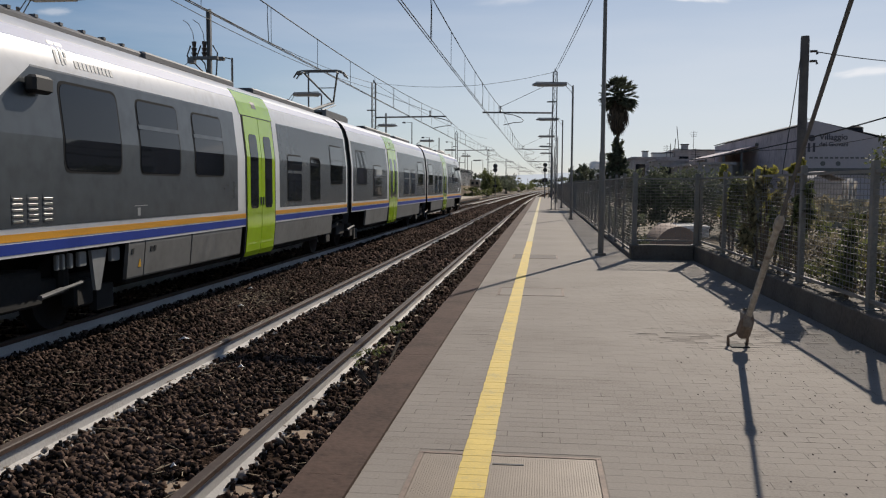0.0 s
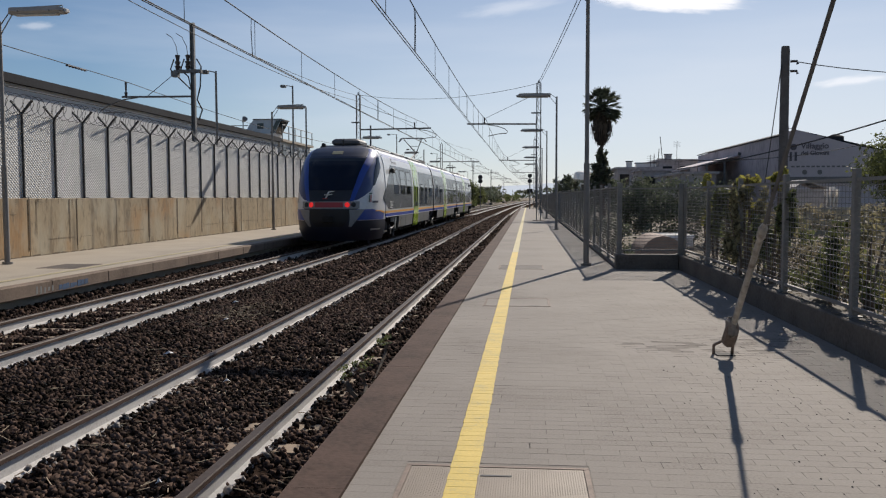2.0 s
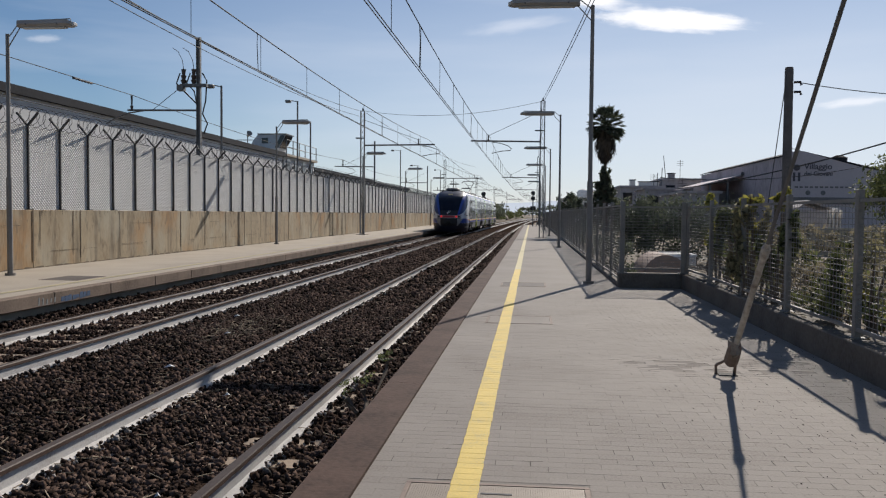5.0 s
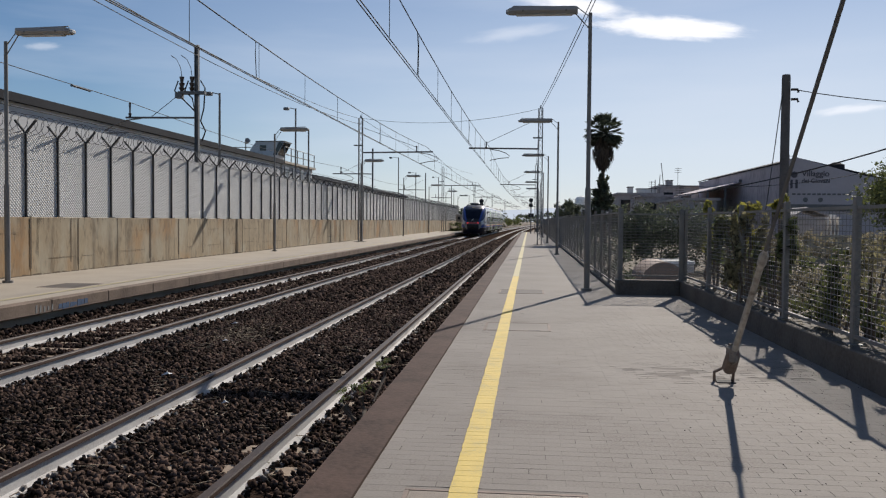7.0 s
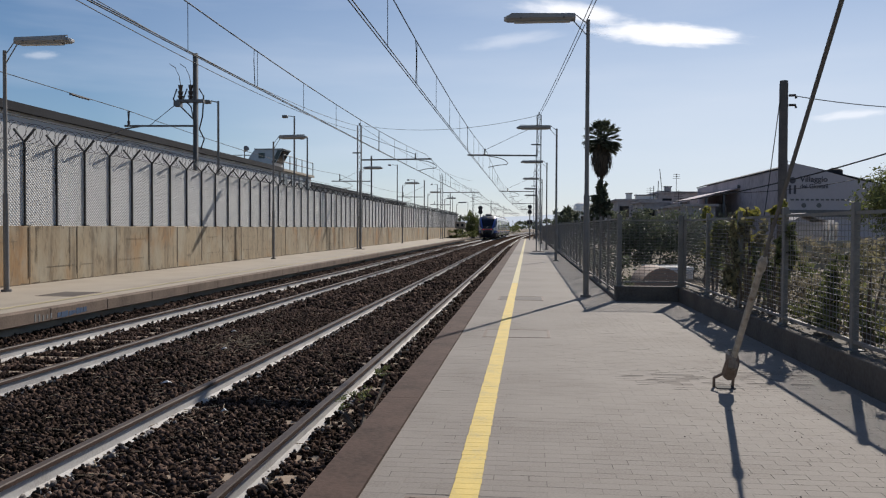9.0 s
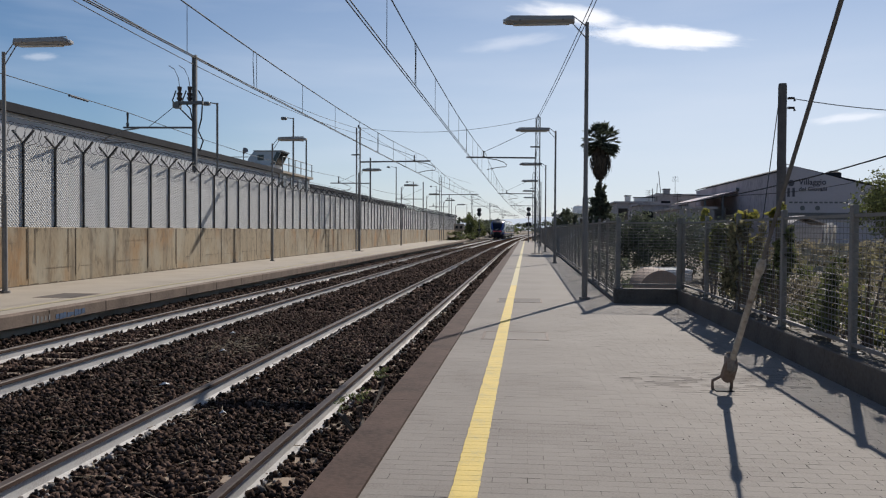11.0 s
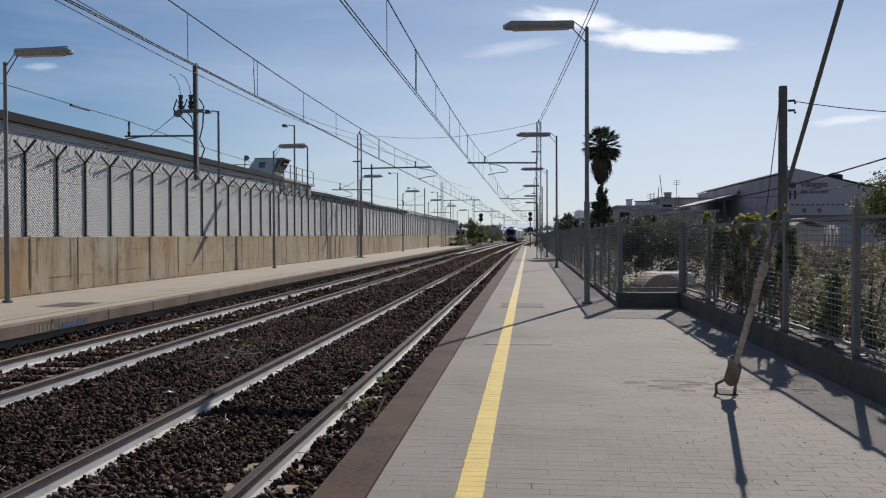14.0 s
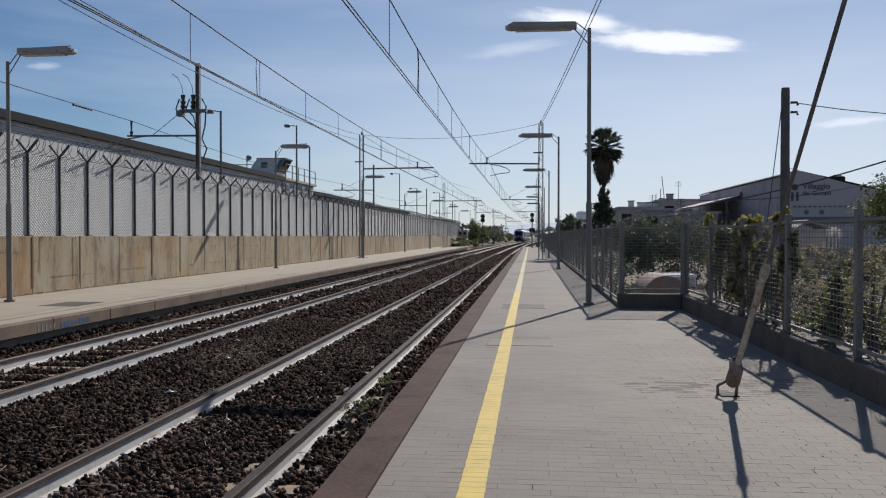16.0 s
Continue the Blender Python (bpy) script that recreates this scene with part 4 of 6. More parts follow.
for k in range(40):
    y = -8.95 + 2.2 * k
    if y < 11:
        continue
    for z in (0.42 + rng.uniform(-0.03, 0.03), 1.04 + rng.uniform(-0.03, 0.03)):
        if rng.random() < 0.55:
            a = y + 0.05 + rng.uniform(0, 0.9)
            m.box(-12.092, -12.0892, a, rng.uniform(a + 0.4, y + 2.1), z, z + rng.uniform(0.005, 0.01))
    for j in range(9):
        a, w, drop = y + rng.uniform(0, 2.1), rng.uniform(0.01, 0.035), rng.uniform(0.04, 0.3)
        m.add([(-12.0888, a, 1.422), (-12.0888, a + w, 1.422), (-12.0888, a + w * 0.7, 1.42 - drop * 0.7), (-12.0888, a + w * 0.45, 1.42 - drop)], [(0, 1, 2, 3)])
    w = rng.uniform(0.015, 0.05)
    m.box(-12.092, -12.0890, y - w, y + w * 0.6, rng.uniform(0.0, 0.5), 1.42)
    for j in range(5):
        a = y + 0.44 * j
        m.rings([[(-12.0885, a, 0.0), (-12.0885, a + 0.46, 0.0), (-12.092, a + 0.46, 0.0), (-12.092, a, 0.0)], [(-12.0885, a + rng.uniform(0.05, 0.15), rng.uniform(0.015, 0.05)), (-12.0885, a + rng.uniform(0.3, 0.44), rng.uniform(0.015, 0.05)), (-12.092, a + 0.4, 0.02), (-12.092, a + 0.1, 0.02)]])
streaks.data = m.data("streaks", STAIN)
streaks["kind"] = "stuff"

SHEET = material("mesh_sheet", (0.59, 0.59, 0.58), 0.75, 0.0, var=0.06, fine=5, broad=0.5, tint=(0.53, 0.53, 0.52), position=True)
n, l = SHEET.node_tree.nodes, SHEET.node_tree.links
mp = n.new("ShaderNodeMapping")
mp.inputs["Rotation"].default_value = (radians(38), 0, 0)
gp = n.new("ShaderNodeNewGeometry")
l.new(gp.outputs["Position"], mp.inputs["Vector"])
wv = n.new("ShaderNodeTexWave")
wv.bands_direction = "Z"
l.new(mp.outputs[0], wv.inputs["Vector"])
mp2, wv2, both = n.new("ShaderNodeMapping"), n.new("ShaderNodeTexWave"), n.new("ShaderNodeMath")
wv.inputs["Scale"].default_value = 4.6
mp2.inputs["Rotation"].default_value = (radians(-38), 0, 0)
wv2.bands_direction, wv2.inputs["Scale"].default_value = "Z", 4.6
both.operation = "MULTIPLY"
l.new(gp.outputs["Position"], mp2.inputs["Vector"])
l.new(mp2.outputs[0], wv2.inputs["Vector"])
l.new(wv.outputs[1], both.inputs[0])
l.new(wv2.outputs[1], both.inputs[1])
# mesh holes are painted: shade behind them goes into the sheet colour
holes, tone = n.new("ShaderNodeMapRange"), n.new("ShaderNodeMix")
holes.inputs[1].default_value, holes.inputs[2].default_value, holes.inputs[3].default_value, holes.inputs[4].default_value = 0.05, 0.5, 0.62, 0.0
tone.data_type = "RGBA"
tone.inputs["B"].default_value = (0.26, 0.26, 0.26, 1)
l.new(both.outputs[0], holes.inputs[0])
l.new(holes.outputs[0], tone.inputs["Factor"])
l.new(n["Principled BSDF"].inputs["Base Color"].links[0].from_socket, tone.inputs["A"])
l.new(tone.outputs["Result"], n["Principled BSDF"].inputs["Base Color"])
bp = n.new("ShaderNodeBump")
bp.inputs["Strength"].default_value, bp.inputs["Distance"].default_value = 0.6, 0.035
l.new(both.outputs[0], bp.inputs["Height"])
l.new(bp.outputs[0], n["Principled BSDF"].inputs["Normal"])

mfence = thing("security_fence", "tall security fence of pale mesh panels on dark forked posts", "fence")
sheet_me = Mesh().box(-12.277, -12.262, 0.008, 1.407, 1.431, 3.5).box(-12.262, -12.256, 0.008, 1.407, 2.86, 2.885).data("panel", SHEET)
post_m = Mesh().bar((-12.24, 0, 1.4), (-12.24, 0, 3.5), 0.055, 0.04)
post_m.bar((-12.24, 0, 3.48), (-11.95, -0.02, 3.8), 0.05, 0.045)
post_m.bar((-12.24, 0, 3.48), (-12.53, 0.02, 3.8), 0.05, 0.045)
post_m.box(-12.33, -12.15, -0.09, 0.09, 1.43, 1.45)
POSTDARK = material("dark_post_paint", (0.045, 0.045, 0.045), 0.7, 0.1, var=0.2, position=True)
post_me = post_m.data("post", POSTDARK)
for k in range(109):
    y = -5.78 + 1.4154 * k
    part("post", post_me, None, mfence, at=pose(0, y, 0), label="dark steel post with forked top" if k == 0 else "")
    part("panel", sheet_me, None, mfence, at=pose(0, y, 0))
m = Mesh()
pts = []
for k in range(12 * 470):
    a = k / 12 * 2 * math.pi
    pts.append((-12.24 + 0.27 * math.cos(a) + 0.03 * math.sin(k * 0.37), -4 + k / 12 * 0.32 + 0.05 * math.sin(k * 0.61), 3.72 + 0.25 * math.sin(a) + 0.03 * math.sin(k * 0.013)))
m.tube(pts, 0.009, 3, 0, False)
tagged(part("razor_wire", m, RAZOR), "coiled grey razor wire on top of the fence", "razor wire")

# ---- buildings behind the far fence ----
hall = thing("long_building", "long pale grey building with a dark roof edge behind the fence", "building")
HX = -21.0
ez = 1.43 + 0.2428 * 21.0
part("wall", Mesh().box(HX - 14, HX, -20, 70.3, -0.2, ez - 0.5), PLASTER, hall)
part("fascia", Mesh().box(HX - 14, HX + 0.04, -20, 70.4, ez - 0.5, ez - 0.42), PLASTER, hall, "pale fascia")
part("roof", Mesh().box(HX - 14.1, HX + 0.25, -20, 70.6, ez - 0.417, ez - 0.06), ROOF, hall, "dark flat roof edge")
annex = thing("annex_building", "pale annex with small dark windows and a railed roof", "building")
part("wall", Mesh().box(-30, -21.0, 71, 81, -0.2, 6.2), PLASTER, annex)
part("roof", Mesh().box(-30.2, -20.7, 70.8, 81.2, 6.204, 6.4), PALE, annex)
for k in range(4):
    w = part("window", Mesh().box(-21.0, -20.94, 71.6 + 2.5 * k, 72.7 + 2.5 * k, 5.05, 6.0), WINDOW, annex, "small dark window")
for k in range(6):
    part("rail_post", Mesh().bar((-20.8, 71 + 2 * k, 6.4), (-20.8, 71 + 2 * k, 7.62), 0.07), DKSTEEL, annex)
for z in (7.0, 7.6):
    part("hand_rail", Mesh().tube([(-20.8, 71, z), (-20.8, 81, z)], 0.035, 6), DKSTEEL, annex)
tower = thing("watch_tower", "dark glazed watch tower with slanted windows above the roof", "tower")
tx, ty = -24.0, 78.0
part("base", Mesh().box(tx - 1.6, tx + 0.5, ty - 1.2, ty + 1.2, 0, 7.1), PLASTER, tower)
part("deck", Mesh().box(tx - 3.2, tx + 0.7, ty - 1.4, ty + 1.4, 7.1, 7.3), PLASTER, tower)
glz = Mesh()
glz.rings([[(tx + dx, yy, 7.3 + dz) for dx, dz in ((-2.0, 0), (0.75, 0), (1.42, 1.27), (-1.2, 1.27), (-1.65, 0.75))] for yy in (ty - 1.2, ty + 1.2)])
PANES = material("pale_blue_cladding", (0.40, 0.45, 0.50), 0.5, var=0.1, fine=4, broad=1, bump=0, position=True)
cab = part("cabin", glz, PANES, tower, "pale cladded cabin with a slanted end")
part("pane", Mesh().rings([[(tx + dx, yy, 7.3 + dz) for dx, dz in ((0.38, 0.06), (0.74, 0.06), (1.36, 1.2), (0.95, 1.2))] for yy in (ty - 1.23, ty - 1.19)]), WINDOW, cab, "slanted dark end window")
part("pane", Mesh().box(tx - 0.85, tx - 0.25, ty - 1.23, ty - 1.19, 7.75, 8.25), WINDOW, cab, "small dark window")
part("pane", Mesh().rings([[(tx + dx + 0.03, yy, 7.3 + dz) for dx, dz in ((0.74, 0.06), (0.77, 0.06), (1.40, 1.2), (1.36, 1.2))] for yy in (ty - 1.1, ty + 1.1)]), WINDOW, cab, "slanted dark end window")
part("roof", Mesh().box(tx - 1.25, tx + 1.5, ty - 1.3, ty + 1.3, 8.572, 8.65), DKSTEEL, tower)
part("railing", Mesh().tube([(tx - 3.1, ty - 1.8, 8.0), (tx - 1.5, ty - 1.8, 8.0)], 0.04, 6).bar((tx - 3.1, ty - 1.8, 7.3), (tx - 3.1, ty - 1.8, 8.0), 0.06), GALV, tower)
part("siren", Mesh().tube([(tx - 2.6, ty, 7.3), (tx - 2.6, ty, 8.5)], 0.05, 6).tube([(tx - 2.6, ty, 8.5), (tx - 2.3, ty - 0.3, 8.8)], [0.08, 0.28], 8), DKSTEEL, tower)
for k, (x, y0, y1, z) in enumerate(((-22, 84, 115, 5.6), (-24, 120, 165, 5.8))):
    far = thing("low_building", "low grey building with a dark flat roof", "building")
    part("wall", Mesh().box(x - 9, x, y0, y1, -0.1, z), PLASTER, far)
    part("roof", Mesh().box(x - 9.3, x + 0.4, y0 - 0.3, y1 + 0.3, z, z + 0.35), ROOF, far)

# ---- masts, lamps, wires ----
DIFFUSER = material("clouded_diffuser", (0.42, 0.41, 0.38), 0.35, var=0.2, fine=20, broad=4, bump=0, position=True)
LAMPGREY = material("lamp_housing", (0.30, 0.29, 0.28), 0.6, var=0.15, position=True)


def street_lamp(x, y, h, reachx, rise):
    """A platform lamp on a tall pole with one long trough head."""
    s = 1 if reachx > 0 else -1
    root = thing("platform_lamp", "tall grey platform lamp with a long trough head", "lamp post", "platform lamps", at=pose(x, y, 0))
    part("pole", Mesh().tube([(0, 0, 0), (0, 0, 2.1), (0, 0, 2.14), (0, 0, h)], [0.06, 0.06, 0.046, 0.038], 12).tube([(0, 0, 0), (0, 0, 0.05)], 0.11, 12), GALV, root, smooth=True)
    a = abs(reachx)
    part("arm", Mesh().tube([(0, 0.03, h - 0.08), (s * 0.28, 0.03, h + rise + 0.10), (s * a * 0.94, 0.03, h + rise + 0.13), (s * a * 0.95, 0.03, h + rise + 0.06)], 0.012, 6).tube([(0, -0.03, h - 0.35), (s * 0.32, -0.03, h + rise - 0.04)], 0.012, 6), GALV, root)
    hd = Mesh()
    cut = lambda xx, w, t: [(s * xx, -w, h + rise), (s * xx, -w * 0.9, h + rise + t), (s * xx, w * 0.9, h + rise + t), (s * xx, w, h + rise), (s * xx, w * 0.6, h + rise - 0.05), (s * xx, -w * 0.6, h + rise - 0.05)]
    hd.rings([cut(0.26, 0.09, 0.06), cut(0.30, 0.14, 0.08), cut(a - 0.1, 0.14, 0.09), cut(a, 0.1, 0.05)])
    head = part("lamp_head", hd, LAMPGREY, root, "grey trough lamp head")
    x0, x1 = sorted((s * 0.36, s * (a - 0.16)))
    part("diffuser", Mesh().box(x0, x1, -0.075, 0.075, h + rise - 0.078, h + rise - 0.051, 0, 0.01), DIFFUSER, head, "clouded plastic diffuser")
    for xx in (0.5, a - 0.3):
        part("clip", Mesh().box(s * xx - 0.015, s * xx + 0.015, -0.146, 0.146, h + rise - 0.02, h + rise + 0.012), DKSTEEL, head)
    e0, e1 = sorted((s * (a - 0.02), s * (a + 0.05)))
    part("end_cap", Mesh().box(e0, e1, -0.08, 0.08, h + rise - 0.035, h + rise + 0.045, 0, 0.015), PLASTER, head, "pale end cap")
    return root


for k in range(6):
    street_lamp(1.2, 17.85 + 19.3 * k, 5.72, -1.68, 0.04)
for k in range(7):
    street_lamp(-11.25, 17.4 + 19.45 * k, 5.2, 1.5, 0.18)


def lattice_mast(x, y, h, arm, name_label="grey lattice catenary mast with a cantilever arm", arm_z=5.78):
    root = thing("catenary_mast", name_label, "catenary mast", "catenary masts", at=pose(x, y, 0))
    for s in (-1, 1):
        part("column", Mesh().box(s * 0.12 - 0.03, s * 0.12 + 0.03, -0.08, 0.08, -0.3, h), DKSTEEL, root)
    m = Mesh()
    for i in range(int(h / 0.35)):
        z = 0.2 + 0.35 * i
        m.bar((-0.1, 0.082, z), (0.1, 0.082, z + 0.35), 0.03, 0.012)
        m.bar((0.1, -0.082, z), (-0.1, -0.082, z + 0.35), 0.03, 0.012)
    part("lacing", m, DKSTEEL, root)
    part("footing", Mesh().box(-0.35, 0.35, -0.35, 0.35, -0.5, 0.03, 0, 0.02), KERB, root)
    s = 1 if arm > 0 else -1
    a = part("cantilever", Mesh().tube([(s * 0.15, 0, arm_z), (arm, 0, arm_z + 0.05)], 0.05, 8), DKSTEEL, root)
    e = arm - s * 1.05
    part("insulator", Mesh().tube([(e, 0, arm_z), (e, 0, arm_z + 0.12), (e, 0, arm_z + 0.14), (e, 0, arm_z + 0.42)], [0.03, 0.07, 0.035, 0.05], 8), INSUL, a)
    q = arm + 1.26 if s < 0 else arm - 0.84
    part("registration_arm", Mesh().tube([(q + 0.05, 0, arm_z - 0.03), (q + 0.55, 0, arm_z - 0.10), (q + 1.0, 0, arm_z - 0.26), (q + 1.19, 0, arm_z - 0.42), (q + 1.12, 0, arm_z - 0.53), (q + 0.6, 0, arm_z - 0.57), (q, 0, arm_z - 0.70)], 0.026, 6), GALV, a)
    part("stay", Mesh().tube([(s * 0.1, 0, h - 0.6), (e, 0, arm_z + 0.35)], 0.014, 5), WIRE, a)
    part("line_insulator", Mesh().tube([(0, 0, h), (0, 0, h + 0.18)], [0.06, 0.03], 8), INSUL, root)
    part("bracket", Mesh().box(-0.45, 0.1, -0.04, 0.04, h - 1.8, h - 1.72), DKSTEEL, root)
    return root


for k in range(5):
    y = 51.6 + 51 * k
    lattice_mast(0.61 + bend(y), y, 8.2, -4.3)
for k in range(5):
    y = 54.4 + 51 * k
    lattice_mast(-10.9 + bend(y), y, 8.0, 4.7)
gear = thing("switch_mast", "dark steel mast with switch gear and insulators behind the fence", "catenary mast", at=pose(-13.18, 32.8, 0))
part("column", Mesh().box(-0.08, -0.06, -0.08, 0.08, -0.1, 8.3).box(0.06, 0.08, -0.08, 0.08, -0.1, 8.3).box(-0.06, 0.06, -0.012, 0.012, -0.1, 8.3), DKSTEEL, gear)
part("cantilever", Mesh().tube([(-0.08, 0, 5.43), (-2.95, 0, 5.45)], 0.04, 8), DKSTEEL, gear)
part("stay", Mesh().tube([(-1.9, 0, 5.46), (-0.8, 0, 6.3)], 0.014, 5), WIRE, gear)
part("insulator", Mesh().tube([(-2.78, 0, 5.45), (-2.78, 0, 5.62), (-2.78, 0, 5.64), (-2.78, 0, 6.03)], [0.04, 0.07, 0.03, 0.05], 8), INSUL, gear)
part("registration_arm", Mesh().tube([(-2.3, 0, 5.42), (-2.9, 0, 5.34), (-3.5, 0, 5.12), (-3.85, 0, 4.92), (-3.75, 0, 4.83), (-2.8, 0, 4.85)], 0.028, 6), GALV, gear)
part("crossbeam", Mesh().box(-0.75, 0.35, -0.1, 0.1, 6.35, 6.47).box(-0.85, -0.6, -0.15, 0.15, 6.2, 6.42), DKSTEEL, gear)
for dx in (-0.62, -0.2):
    part("insulator", Mesh().tube([(dx, 0, 6.47), (dx, 0, 6.62), (dx, 0, 6.64), (dx, 0, 6.8), (dx, 0, 6.82), (dx, 0, 7.05)], [0.06, 0.13, 0.07, 0.12, 0.06, 0.1], 10), INSUL, gear)
    part("jumper", Mesh().tube([(dx, 0, 7.05), (dx - 0.05, 0, 7.4), (dx - 0.22, 0, 7.75), (dx - 0.45, 0, 7.9)], 0.014, 5), WIRE, gear)
    part("drop_cable", Mesh().tube([(dx - 0.15, 0, 6.9), (dx - 0.3, 0, 6.5), (dx, 0.02, 6.2), (-0.1, 0.02, 5.7)], 0.03, 6), BLACK, gear)
part("drop_cable", Mesh().tube([(0.15, 0, 6.9), (0.33, 0, 6.6), (0.28, 0, 5.8), (0.15, 0, 5.3), (0.35, 0, 4.9), (0.2, 0, 4.5)], 0.03, 6), BLACK, gear)

for y, h in ((70.5, 7.4), (107, 7.4), (143, 7.4)):
    sm = thing("siding_mast", "dark steel siding mast with a cantilever arm behind the fence", "catenary mast", "siding masts", at=pose(-13.1, y, 0))
    part("column", Mesh().box(-0.06, -0.045, -0.06, 0.06, -0.1, h).box(0.045, 0.06, -0.06, 0.06, -0.1, h).box(-0.045, 0.045, -0.01, 0.01, -0.1, h), DKSTEEL, sm)
    part("cantilever", Mesh().tube([(-0.1, 0, 5.28), (-3.4, 0, 5.3)], 0.045, 8).tube([(-0.1, 0, 6.6), (-2.6, 0, 5.4)], 0.014, 5), DKSTEEL, sm)
    part("insulator", Mesh().tube([(-2.7, 0, 5.3), (-2.7, 0, 5.5), (-2.7, 0, 5.52), (-2.7, 0, 5.85)], [0.04, 0.09, 0.03, 0.06], 8), INSUL, sm)
    part("registration_arm", Mesh().tube([(-2.4, 0, 5.25), (-1.9, 0, 5.1), (-1.6, 0, 4.9), (-1.8, 0, 4.75), (-2.6, 0, 4.62)], 0.026, 6), GALV, sm)
for x, y, h, d in ((-13.0, 34.8, 6.7, -0.45), (-13.0, 46.5, 7.6, -0.5), (-13.0, 49.3, 6.7, -0.3), (-13.0, 84, 7.65, -0.75), (-13.0, 97, 6.9, -0.7), (-13.0, 121.5, 7.65, -0.75), (-13.0, 146.5, 6.9, -0.7), (-13.0, 184, 7.0, -0.7)):
    fl = thing("floodlight_pole", "slim grey pole with a small floodlight behind the fence", "lamp post", "floodlight poles", at=pose(x, y, 0))
    part("pole", Mesh().tube([(0, 0, -0.1), (0, 0, h)], [0.06, 0.045], 10), GALV, fl)
    part("arm", Mesh().tube([(0, 0, h - 0.05), (d * 0.7, 0, h + 0.02)], 0.025, 6), GALV, fl)
    part("floodlight", Mesh().box(d - 0.18, d + 0.12, -0.14, 0.14, h - 0.1, h + 0.05, 0, 0.03), DKSTEEL, fl)


def span_wire(p, q, sag, r, n=14):
    p, q = Vector(p), Vector(q)
    return Mesh().tube([p + (q - p) * (k / n) - Vector((0, 0, 4 * sag * (k / n) * (1 - k / n))) for k in range(n + 1)], r, 6)


SUPPORTS = [3.2, 54.2, 105.2, 156.2, 207.2, 258.2]
SUPPORTS = [3.2 - 51] + SUPPORTS
for tx, top in ((-2.66, 6.28), (-6.56, 6.12)):
    cat = thing("catenary", "overhead messenger and contact wires with droppers above the track", "overhead line")
    for a, b in zip(SUPPORTS, SUPPORTS[1:]):
        xa, xb = tx + bend(a), tx + bend(b)
        part("messenger_wire", span_wire((xa, a, top), (xb, b, top), 0.5, 0.014), WIRE, cat)
        for o in (-0.03, 0.03):
            part("contact_wire", span_wire((xa + o, a, 4.83), (xb + o, b, 4.83), 0.03, 0.011, 6), WIRE, cat)
        for k in range(1, 12):
            u = k / 12
            y = a + (b - a) * u
            x = xa + (xb - xa) * u
            zt = top - 2.0 * u * (1 - u)
            if k in (4, 8):
                part("jumper", Mesh().tube([(x, y - 0.25, zt), (x + 0.04, y - 0.4, (zt + 4.8) / 2 + 0.15), (x, y - 0.2, 4.83)], 0.010, 4), WIRE, cat)
            part("dropper", Mesh().tube([(x, y, zt), (x, y, 4.82)], 0.007, 4), WIRE, cat)
feed = thing("feeder_lines", "pair of overhead feeder cables along the platform", "overhead line")
for o in (-0.05, 0.06):
    part("cable", span_wire((0.61 + o, 51.6, 8.2), (3.0 + o, 0.5, 8.5), 0.35, 0.014), WIRE, feed)
    part("cable", span_wire((0.61 + o, 51.6, 8.2), (0.61 + o + bend(102.6), 102.6, 8.2), 0.5, 0.014), WIRE, feed)
cross = thing("cross_wire", "thin cross-span wire between the catenary masts", "overhead line")
part("cable", span_wire((-10.9, 54.4, 8.0), (0.61, 51.6, 8.2), 0.55, 0.012), WIRE, cross)
part("cable", span_wire((-10.9, 54.4, 8.0), (-6.6, 100, 6.9), 0.5, 0.012), WIRE, cross)
back = thing("siding_wires", "overhead wires over a siding behind the fence", "overhead line")
part("cable", span_wire((-15.9, -18, 6.5), (-15.95, 32.8, 6.05), 0.05, 0.014), WIRE, back)
part("cable", span_wire((-15.95, 32.8, 6.05), (-15.8, 70.5, 5.85), 0.3, 0.014), WIRE, back)
part("cable", span_wire((-15.8, 70.5, 5.85), (-15.8, 107, 5.85), 0.3, 0.014), WIRE, back)
part("cable", span_wire((-15.3, -18, 4.75), (-15.3, 84, 4.75), 0.03, 0.012), WIRE, back)
beads = [(-15.94, 28.4 + 0.1 * k, 6.035) for k in range(14)]
part("insulator", Mesh().tube(beads, [0.022 if k % 2 else 0.05 for k in range(14)], 8), INSUL, back)
side_line = thing("feeder_cable", "dark feeder cable above the far track", "overhead line")
for z0, sag in ((7.6, 0.82), (7.95, 0.9)):
    part("cable", span_wire((-10.9, 3.4, z0), (-10.9, 54.4, z0), sag, 0.012, 20), WIRE, side_line)
    part("cable", span_wire((-10.9, -47.6, z0), (-10.9, 3.4, z0), sag, 0.012, 20), WIRE, side_line)

# guy strut that anchors a mast outside the view
guy = thing("guy_strut", "weathered steel guy strut anchored in the platform", "guy anchor")
A, D = Vector((1.77, 7.84, 0.0)), Vector((0.03, -1.1, 1.2))
BEIGE = material("flaking_beige_paint", (0.37, 0.335, 0.285), 0.75, 0.1, var=0.35, fine=24, broad=7, tint=(0.12, 0.085, 0.06), position=True)
CLEVIS = material("weathered_clevis_paint", (0.20, 0.17, 0.14), 0.8, 0.1, var=0.4, fine=30, broad=9, tint=(0.06, 0.045, 0.035), position=True)
U = D.normalized()
part("anchor_loop", Mesh().tube([A + Vector((-0.09, 0.02, -0.01)), A + Vector((-0.10, -0.02, 0.09)), A + Vector((0.0, -0.12, 0.17)), A + Vector((0.06, -0.06, 0.10)), A + Vector((0.07, 0.02, -0.01))], 0.014, 8), RUSTY, guy, "rusty anchor loop")
